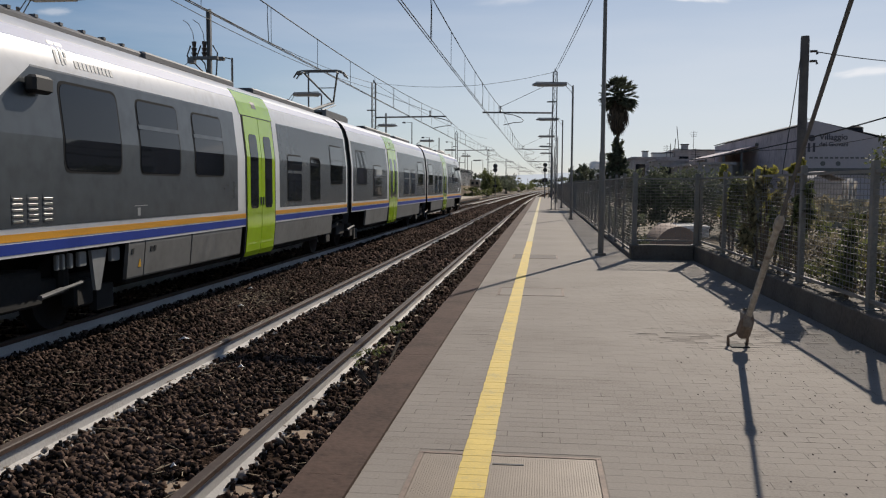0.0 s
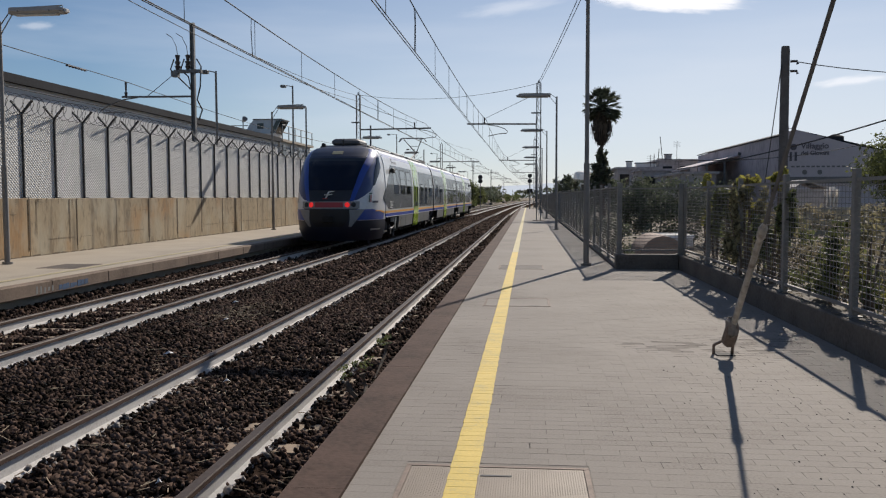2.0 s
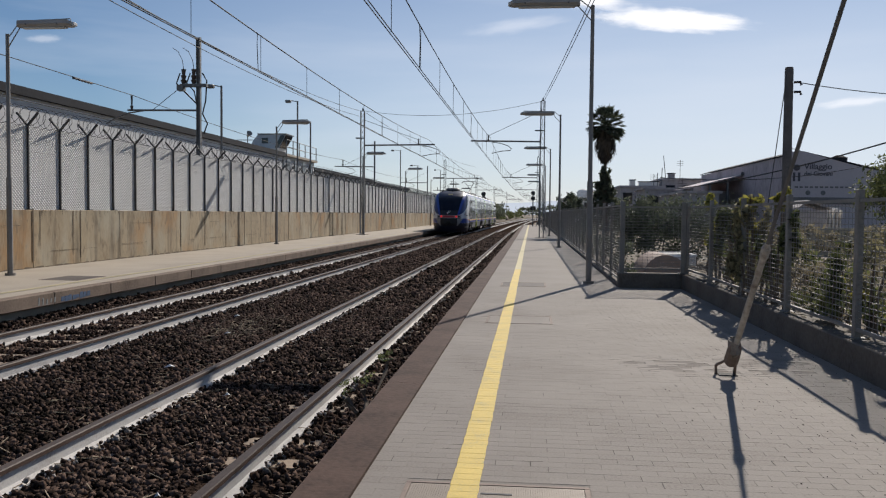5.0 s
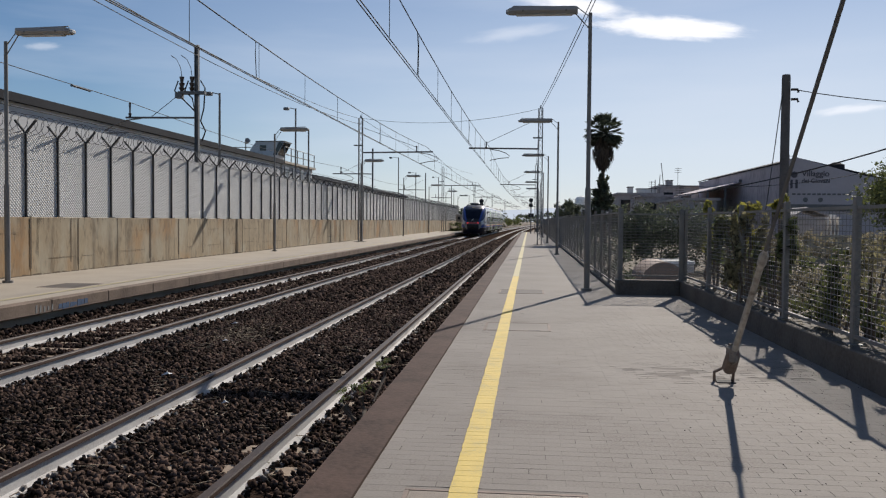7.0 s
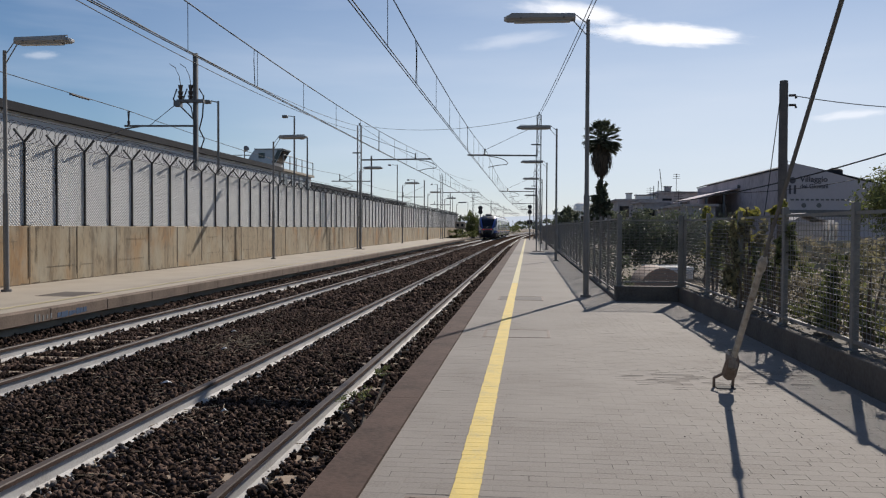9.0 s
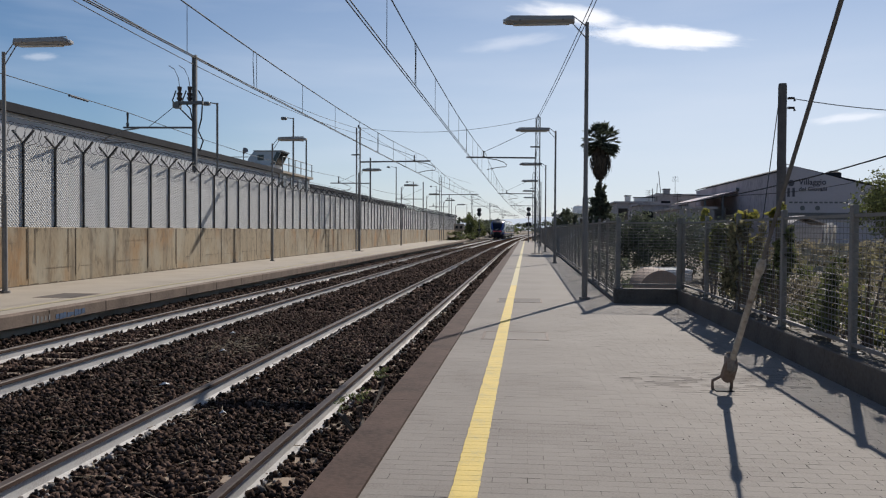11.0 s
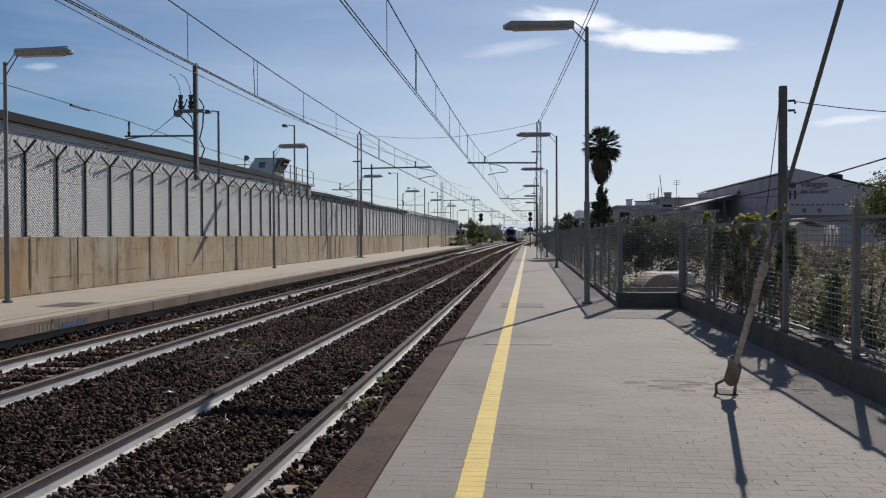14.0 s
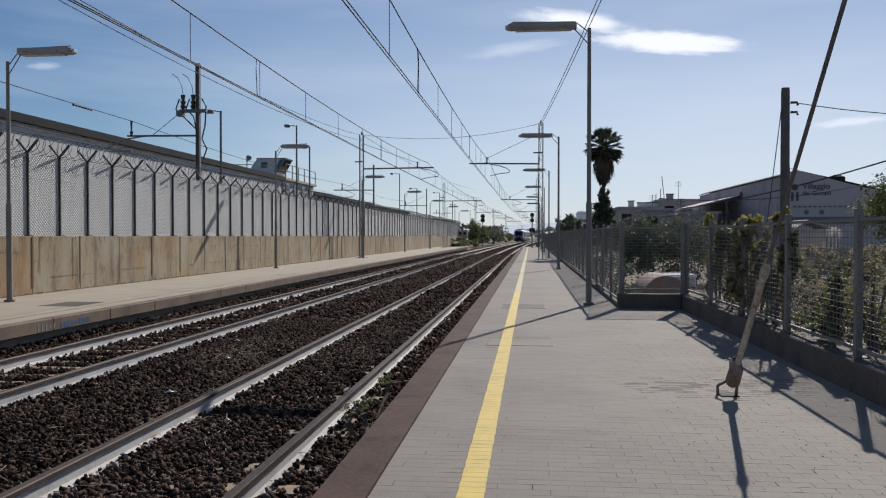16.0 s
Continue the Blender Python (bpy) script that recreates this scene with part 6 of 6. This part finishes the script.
# clutter on the flat roofs and in the yard
for x, y, z, w, hh, mt, lb in ((9.6, 85, 4.28, 0.5, 0.55, CREAM, "small pale chimney block on a roof"), (10.6, 86, 4.28, 1.9, 0.42, CREAM, "low pale parapet block on a roof"), (13.6, 87, 5.08, 0.6, 0.5, DIM, "grey chimney block on a roof"), (17.6, 88, 5.08, 1.4, 0.45, DIM, "low grey block on a roof")):
    blk = thing("roof_block", lb, "roof block")
    part("body", Mesh().box(x, x + w, y, y + 0.8, z, z + hh, 0, 0.02), mt, blk)
    part("cap", Mesh().box(x - 0.06, x + w + 0.06, y - 0.06, y + 0.86, z + hh + 0.002, z + hh + 0.08), ROOF, blk)
for x, y, z, hh, lean in ((12.2, 85, 4.28, 1.3, 0.0), (12.9, 87, 5.08, 1.1, 0.05), (13.3, 87, 5.08, 2.3, -0.25)):
    tagged(part("pole", Mesh().tube([(x, y, z - 0.01), (x + lean, y, z + hh)], 0.035, 6), WIRE), "thin leaning pole on a roof", "pole")
leanto = thing("lean_to", "open lean-to with a sloping sheet roof beside the warehouse", "shed")
part("roof", Mesh().rings([[(12.0, 66, 3.5), (16.1, 66, 4.55), (16.1, 66, 4.63), (12.0, 66, 3.58)], [(12.0, 80, 3.5), (16.1, 80, 4.55), (16.1, 80, 4.63), (12.0, 80, 3.58)]]), SHED, leanto, "stained sloping sheet roof")
for x in (12.1, 13.4, 14.7, 15.9):
    part("post", Mesh().box(x - 0.07, x + 0.07, 66.1, 66.24, -0.1, 3.5 + (x - 12.0) * 0.256), DKSTEEL, leanto)
part("back_panel", Mesh().box(12.1, 16.0, 70, 70.1, -0.1, 3.4), DIM, leanto)
part("drain_pipe", Mesh().tube([(15.6, 65.9, 4.62), (16.0, 65.8, 4.55), (16.1, 65.8, 4.3), (16.1, 65.8, 2.6)], 0.11, 8), DKSTEEL, leanto)
SOILWALL = material("dusty_wall", (0.36, 0.31, 0.22), 0.9, var=0.25, fine=6, broad=0.7, position=True)
tagged(part("yard_wall", Mesh().box(9.5, 24, 34, 34.25, -0.1, 1.0, 0, 0.02), SOILWALL), "low dusty beige wall across the yard", "wall")
stack = thing("sheet_stack", "pale corrugated sheets stacked upright in the yard", "sheet stack")
for k in range(7):
    part("sheet", Mesh().rings([[(12.7 + 0.16 * k, yy, -0.06), (12.74 + 0.16 * k, yy, -0.06), (12.86 + 0.16 * k, yy, 1.72 + 0.1 * (k % 2)), (12.80 + 0.16 * k, yy, 1.74 + 0.1 * (k % 2))] for yy in (39.6, 40.6)]), CREAM, stack)
hut = thing("yard_hut", "small grey hut with a gabled roof in the yard", "hut")
part("wall", Mesh().box(11.25, 12.35, 37.2, 39, -0.1, 1.72), DIM, hut)
part("roof", Mesh().rings([[(11.1, y, 1.72), (11.6, y, 2.05), (12.5, y, 1.72), (12.5, y, 1.78), (11.6, y, 2.12), (11.1, y, 1.78)] for y in (37.1, 39.1)]), DIM, hut, "grey gabled roof")

# rounded tarpaulin and pale bodywork behind the corner panel
TARP = material("brown_tarpaulin", (0.30, 0.22, 0.18), 0.8, var=0.15, fine=8, broad=1.5, position=True)
m = Mesh()
m.rings([[(3.1 + 0.55 * math.cos(math.pi * k / 14), y, -0.1 + 0.62 * math.sin(math.pi * k / 14)) for k in range(15)] for y in (20.0, 20.1, 21.9, 22.0)], True)
tagged(part("tarpaulin_cover", m, TARP, smooth=True), "rounded brown tarpaulin cover behind the fence", "tarpaulin")
van = thing("parked_trailer", "pale low trailer partly hidden behind the fence", "trailer")
part("deck", Mesh().box(3.2, 4.3, 22.6, 24.6, 0.34, 0.42, 0, 0.02), WHITE, van)
part("panel", Mesh().box(3.25, 4.25, 22.5, 22.59, 0.12, 0.38, 0, 0.02), PLASTER, van)
for x in (3.35, 4.15):
    part("wheel", Mesh().tube([(x - 0.06, 23.6, 0.13), (x + 0.06, 23.6, 0.13)], 0.2, 16), BLACK, van)

# ---- signals, cabin and distance ----
def signal(x, y, h, heads, r, zb):
    root = thing("rail_signal", "black round railway signal on a slim post", "rail signal", "rail signals", at=pose(x, y, 0))
    part("post", Mesh().tube([(0, 0, -0.6), (0, 0, h)], 0.07, 8), DKSTEEL, root)
    for z in heads:
        hd = part("signal_head", Mesh().tube([(0, 0.02, z), (0, -0.06, z)], r, 18), BLACK, root)
        part("lens", Mesh().tube([(0, -0.06, z), (0, -0.09, z)], 0.1, 12), LENS, hd)
    part("backboard", Mesh().box(-0.33, 0.33, -0.05, 0.05, zb, zb + 0.45), BLACK, root)


signal(0.18, 100.0, 4.1, (3.88, 3.28), 0.25, 1.9)
signal(-8.4, 150.0, 5.3, (4.9, 4.2), 0.4, 1.2)
cabin = thing("trackside_cabinet", "pale trackside cabinet on two legs with dark openings", "cabinet", at=pose(-10.6, 133, 0))
part("body", Mesh().box(-0.8, 0.8, -0.4, 0.4, 1.3, 2.4, 0, 0.04), PALE, cabin)
for s in (-0.35, 0.35):
    part("opening", Mesh().box(s - 0.2, s + 0.2, -0.42, -0.402, 1.6, 2.05), BLACK, cabin)
    part("leg", Mesh().bar((s, 0, -0.6), (s, 0, 1.3), 0.12), DKSTEEL, cabin)
# hills glow pale blue: distance haze is painted as emission over near-black
HAZEGLOW = glowing("haze_glow_hill", (0.62, 0.68, 0.76), 0.86)
HAZEGLOW.node_tree.links.remove(HAZEGLOW.node_tree.nodes["Principled BSDF"].inputs["Base Color"].links[0])
HAZEGLOW.node_tree.nodes["Principled BSDF"].inputs["Base Color"].default_value = (0.02, 0.02, 0.02, 1)
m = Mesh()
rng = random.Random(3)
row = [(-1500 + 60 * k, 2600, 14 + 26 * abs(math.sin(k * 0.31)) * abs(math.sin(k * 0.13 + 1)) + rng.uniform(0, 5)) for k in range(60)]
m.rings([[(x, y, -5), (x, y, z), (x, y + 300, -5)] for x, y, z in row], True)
tagged(part("backdrop", m, HAZEGLOW), "distant hills with their haze painted as a pale glow", "hills", kind="structure")
# wooded hill beyond the yard, which the coach windows mirror
SCRUB = material("wooded_slope", (0.06, 0.065, 0.045), 0.95, var=0.35, fine=0.2, broad=0.03, bump=0, position=True)
m = Mesh()
ridge = ((22.6, 1.5), (24, 3.0), (25.5, 3.7), (27, 3.4), (28.5, 3.0), (30, 2.3), (32, 1.6), (36, 1.2), (44, 1.3), (52, 1.0), (60, 0.7))
m.rings([[(r * math.sin(radians(a)), r * math.cos(radians(a)), z) for r, z in ((430, -1), (520, 520 * math.tan(radians(e))), (640, -1))] for a, e in ridge], True)
tagged(part("backdrop_hill", m, SCRUB), "dark wooded hill beyond the yard", "hill", kind="structure")
shrub("dense hedge along the line far off", [(-9.5, 262, 1.0, 1.5, 14, 1.1), (-7.5, 300, 1.2, 1.6, 16, 1.3), (-5.0, 345, 1.5, 2.0, 20, 1.6), (6.5, 190, 1.0, 1.2, 14, 1.1), (9.0, 240, 1.3, 1.6, 16, 1.4)], 1200, 0.3, LEAF, 18)
shrub("dark belt of trees far down the line", [(-20, 300, 3, 12, 20, 2.4), (30, 320, 3, 16, 20, 2.6), (8, 420, 3, 20, 20, 2.6), (60, 300, 3, 18, 20, 2.6)], 900, 0.8, DARKLEAF, 14, 8, "tree", "tree_belt")

# ---- clouds far away ----
def cloud(label, x, z, hw, hh, most, soft, lean, seed):
    """A flat streak of cloud far off, of half width hw and half height hh, that thins out to its edges."""
    mat = bpy.data.materials.new("bright_cloud")
    mat.use_nodes = True
    n, l = mat.node_tree.nodes, mat.node_tree.links
    n.remove(n["Principled BSDF"])
    tc = n.new("ShaderNodeTexCoord")
    sized, size = n.new("ShaderNodeVectorMath"), n.new("ShaderNodeVectorMath")
    sized.operation, size.operation = "MULTIPLY", "LENGTH"
    sized.inputs[1].default_value = (1 / hw, 1, 1 / hh)
    l.new(tc.outputs["Object"], sized.inputs[0])
    l.new(sized.outputs[0], size.inputs[0])
    wisp, place = n.new("ShaderNodeTexNoise"), n.new("ShaderNodeMapping")
    place.inputs["Location"].default_value = (seed, 0, seed * 1.7)
    place.inputs["Scale"].default_value = (1.4 / hw, 1, 0.9 / hh)
    wisp.inputs["Scale"].default_value, wisp.inputs["Detail"].default_value, wisp.inputs["Roughness"].default_value = 1.7, 7, 0.55
    l.new(tc.outputs["Object"], place.inputs["Vector"])
    l.new(place.outputs[0], wisp.inputs["Vector"])
    total, thin = n.new("ShaderNodeMath"), n.new("ShaderNodeMapRange")
    total.operation = "MULTIPLY_ADD"
    l.new(wisp.outputs[0], total.inputs[0])
    total.inputs[1].default_value = 0.9
    l.new(size.outputs["Value"], total.inputs[2])
    thin.inputs[1].default_value, thin.inputs[2].default_value, thin.inputs[3].default_value, thin.inputs[4].default_value = 1.45 - soft, 1.45, most, 0.0
    thin.interpolation_type = "SMOOTHSTEP"
    l.new(total.outputs[0], thin.inputs[0])
    em, tr, mx = n.new("ShaderNodeEmission"), n.new("ShaderNodeBsdfTransparent"), n.new("ShaderNodeMixShader")
    em.inputs["Color"].default_value, em.inputs["Strength"].default_value = (0.97, 0.98, 1.0, 1), 0.98
    l.new(thin.outputs[0], mx.inputs[0])
    l.new(tr.outputs[0], mx.inputs[1])
    l.new(em.outputs[0], mx.inputs[2])
    l.new(mx.outputs[0], n["Material Output"].inputs["Surface"])
    a, b = hw * 1.5, hh * 1.5
    ob = part("backdrop_cloud", Mesh().add([(-a, 0, -b), (a, 0, -b), (a, 0, b), (-a, 0, b)], [(0, 1, 2, 3)]), mat, at=pose(x, 2000 + seed, z, 0, lean, 0))
    tagged(ob, label, "cloud", "clouds", "structure")
    ob.visible_shadow = False


cloud("bright white streak of cloud", 318, 446, 205, 30, 1.0, 0.5, 4, 1)
cloud("bright ragged cloud", 105, 500, 165, 30, 1.0, 0.8, 8, 4)
cloud("thin pale wisp of cloud", -40, 440, 150, 22, 0.30, 0.9, -8, 7)
cloud("thin pale wisp of cloud", 720, 260, 110, 14, 0.55, 0.8, -6, 11)
cloud("small faint cloud", -1205, 425, 60, 13, 0.28, 0.8, 0, 14)

# ---- loose pavers of the near paving ----
rng = random.Random(12)
PW, PD, GAP = 0.2, 0.1, 0.0016
paver_me = Mesh().box(0, PW - GAP, 0, PD - GAP, -0.03, 0.0, 0, 0.0008).data("paver", PAVER)
many = Mesh()
broken = [(1.75, 8.2, 0.95, 0.55)]
count = 0
y, row = 2.9, 0
while y < 15.99:
    x = -0.885 - (0.1 if row % 2 else 0.0)
    while x < 2.93 - 0.05:
        x0, x1 = max(x, -0.883), min(x + PW - GAP, 2.928)
        skip = (x1 > -0.645 and x0 < 0.325 and y + PD > 3.2 and y < 4.452)
        bx, by, bw, bd = broken[0]
        d = ((x - bx) / bw) ** 2 + ((y - by) / bd) ** 2
        dz = rng.uniform(-0.0003, 0.0004)
        if d < 1 and rng.random() < 0.5 * (1.2 - d):
            dz -= rng.uniform(0.004, 0.012)
        if skip and (x0 < -0.645 or x1 > 0.325) and x1 - x0 > 0.03:
            if x0 < -0.645:
                x1, skip = min(x1, -0.645), False
            else:
                x0, skip = max(x0, 0.325), False
        if not skip and x1 - x0 > 0.02:
            full = abs(x1 - x0 - PW + GAP) < 1e-6
            if full and 4.5 < y < 6.2 and count < 300:
                part("paver", paver_me, None, platform, at=pose(x0, y, dz))
                count += 1
            else:
                many.box(x0, x1, y, y + PD - GAP, -0.03, dz)
        x += PW
    y += PD
    row += 1
joined = part("pavers", many, PAVER, platform)
joined["kind"] = "stuff"

# dark open joints, thick in the worn patch round the anchor
rng = random.Random(77)
gaps = Mesh()
for k in range(300):
    worn = k < 130
    if worn:
        a, q = rng.uniform(0, 6.28), rng.random() ** 0.5
        x, y = 1.72 + 0.9 * q * math.cos(a), 8.3 + 0.68 * q * math.sin(a)
    else:
        x, y = rng.uniform(-0.85, 2.8), 4.5 + 9 * rng.random() ** 1.5
    y = 2.9 + round((y - 2.9) / 0.1) * 0.1 - 0.001
    if rng.random() < (0.6 if worn else 0.25):
        w = rng.uniform(0.05, 0.22)
        d = rng.uniform(0.003, 0.008) if worn else 0.0025
        gaps.box(x, x + w, y - d / 2, y + d / 2, 0.0011, 0.0016)
    else:
        x = -0.885 + round((x + 0.885) / 0.2) * 0.2 + (0.1 if round((y - 2.899) / 0.1) % 2 else 0) - 0.001
        gaps.box(x - 0.002, x + 0.002, y, y + 0.098, 0.0011, 0.0016)
GRIT = material("joint_grit", (0.11, 0.095, 0.08), 0.95, var=0.3, fine=60, position=True)
worn_joints = part("open_joints", gaps, GRIT, platform)
worn_joints["kind"] = "stuff"

# ---- litter ----
rng = random.Random(31)
crumbs, straw, scraps = Mesh(), Mesh(), Mesh()
for k in range(420):
    x, y = 1.0 + 1.9 * rng.random() ** 0.7, 3.7 + 9.5 * rng.random() ** 1.4
    r = rng.uniform(0.002, 0.007)
    crumbs.tube([(x, y, 0.0008), (x + r * 0.3, y, 0.0008 + r * 0.7)], [r, r * 0.5], 5)
for k in range(260):
    x, y = 2.95 + 0.28 * rng.random(), 6.5 + 10.3 * rng.random()
    r = rng.uniform(0.02, 0.05)
    a = rng.uniform(0, 6.28)
    straw.add([(x - r * math.cos(a), y - r * math.sin(a), 0.293), (x - r * 0.4 * math.sin(a), y + r * 0.4 * math.cos(a), 0.30), (x + r * math.cos(a), y + r * math.sin(a), 0.294), (x + r * 0.4 * math.sin(a), y - r * 0.4 * math.cos(a), 0.298)], [(0, 1, 2, 3)])
for k in range(220):
    x, y = rng.uniform(-8.0, -1.2), 3.5 + 16 * rng.random() ** 1.3
    if min(abs(x - t - s) for t in TRACKS for s in (-0.75, 0.75)) > 0.12:
        a, q = rng.uniform(0, 6.28), rng.uniform(0.03, 0.1)
        scraps.tube([(x, y, -0.43), (x + q * math.cos(a), y + q * math.sin(a), -0.425 + rng.uniform(0, 0.02))], 0.003, 4)
CRUMB = material("dark_crumb", (0.05, 0.04, 0.032), 0.9, bump=0)
STRAW = material("pale_straw", (0.34, 0.28, 0.19), 0.9, island=0.6, bump=0)
for nm, m, mt, lb in (("grit", crumbs, CRUMB, "dark grit and crumbs strewn on the platform paving"), ("leaf_litter", straw, STRAW, "dry fallen leaves on the fence kerb"), ("dry_stalks", scraps, STRAW, "dry straw and stalks lying on the ballast")):
    tagged(part(nm, m, mt), lb, "litter", kind="stuff")
PAPER = material("white_litter", (0.6, 0.6, 0.6), 0.7, bump=0)
for x, y, s in ((-4.3, 9.6, 0.09), (-3.05, 8.2, 0.05), (-4.6, 12.4, 0.07), (-2.4, 5.2, 0.03), (-5.2, 14.5, 0.08)):
    m = Mesh().add([(x, y, -0.42), (x + s, y + 0.2 * s, -0.405), (x + 1.2 * s, y + s, -0.42), (x + 0.3 * s, y + 1.1 * s, -0.40), (x + 0.6 * s, y + 0.5 * s, -0.385)], [(0, 1, 4), (1, 2, 4), (2, 3, 4), (3, 0, 4)])
    tagged(part("crumpled_paper", m, PAPER), "crumpled scrap of white paper on the ballast", "litter", "paper scraps")

# dry twigs and straw caught in the ballast
STRAW = material("dry_straw", (0.27, 0.21, 0.14), 0.9, var=0.35, fine=20, broad=3, island=0.5, bump=0, position=True)
rng = random.Random(31)
straw = Mesh()
for k in range(900):
    if k < 260:
        x, y = rng.gauss(-4.65, 0.3), rng.gauss(13.3, 0.8)
    elif k < 420:
        x, y = rng.gauss(-3.62, 0.12), rng.uniform(5.5, 14)
    else:
        x, y = rng.uniform(-5.6, -1.3), 4.5 + 16 * rng.random()
    a, ln = rng.uniform(0, 6.28), rng.uniform(0.025, 0.09)
    z = -0.445 + rng.uniform(0.0, 0.02)
    dx, dy = ln * math.cos(a), ln * math.sin(a)
    straw.bar((x - dx, y - dy, z), (x + dx, y + dy, z + rng.uniform(-0.012, 0.02)), 0.007, 0.005)
tagged(part("dry_twigs", straw, STRAW), "dry pale twigs and straw caught between ballast stones", "twigs", kind="stuff")


# ---- what moves ----
# seconds and metres along the line of the train's rear end
RUN = [(0.0, 4.1), (1.0, 15.6), (1.5, 21.5), (2.5, 33.8), (3.5, 46.8), (4.0, 53.6), (5.0, 67.6), (6.0, 82.2), (7.0, 97.2), (8.0, 112.8), (9.0, 128.8), (10.0, 145.2), (11.5, 170.2), (13.0, 195.6), (14.5, 221.6), (16.0, 248.0)]


def reach(t):
    """Metres run at time t, by a smooth curve through RUN."""
    for i in range(len(RUN) - 1):
        if RUN[i][0] <= t <= RUN[i + 1][0]:
            p = [RUN[max(i - 1, 0)], RUN[i], RUN[i + 1], RUN[min(i + 2, len(RUN) - 1)]]
            h = p[2][0] - p[1][0]
            m1 = (p[2][1] - p[0][1]) / (p[2][0] - p[0][0]) * h
            m2 = (p[3][1] - p[1][1]) / (p[3][0] - p[1][0]) * h
            u = (t - p[1][0]) / h
            return (2 * u ** 3 - 3 * u * u + 1) * p[1][1] + (u ** 3 - 2 * u * u + u) * m1 + (3 * u * u - 2 * u ** 3) * p[2][1] + (u ** 3 - u * u) * m2
    return RUN[-1][1]


def motions():
    rows = []
    for k in range(65):
        y = reach(k * 0.25)
        turn = math.degrees(math.atan2(bend(y + 45) - bend(y + 6), 39))
        rows.append((k * 0.25, pose(TRACKS[1] + bend(y), y, RZ, 0, 0, -turn)))
    walk(TRAIN, rows)
    for ax, y in WHEELS:
        walk(ax, [(f / FPS, pose(0, y, 0.43, math.degrees(-(reach(f / FPS) - RUN[0][1]) / 0.43))) for f in range(0, 481)])


motions()
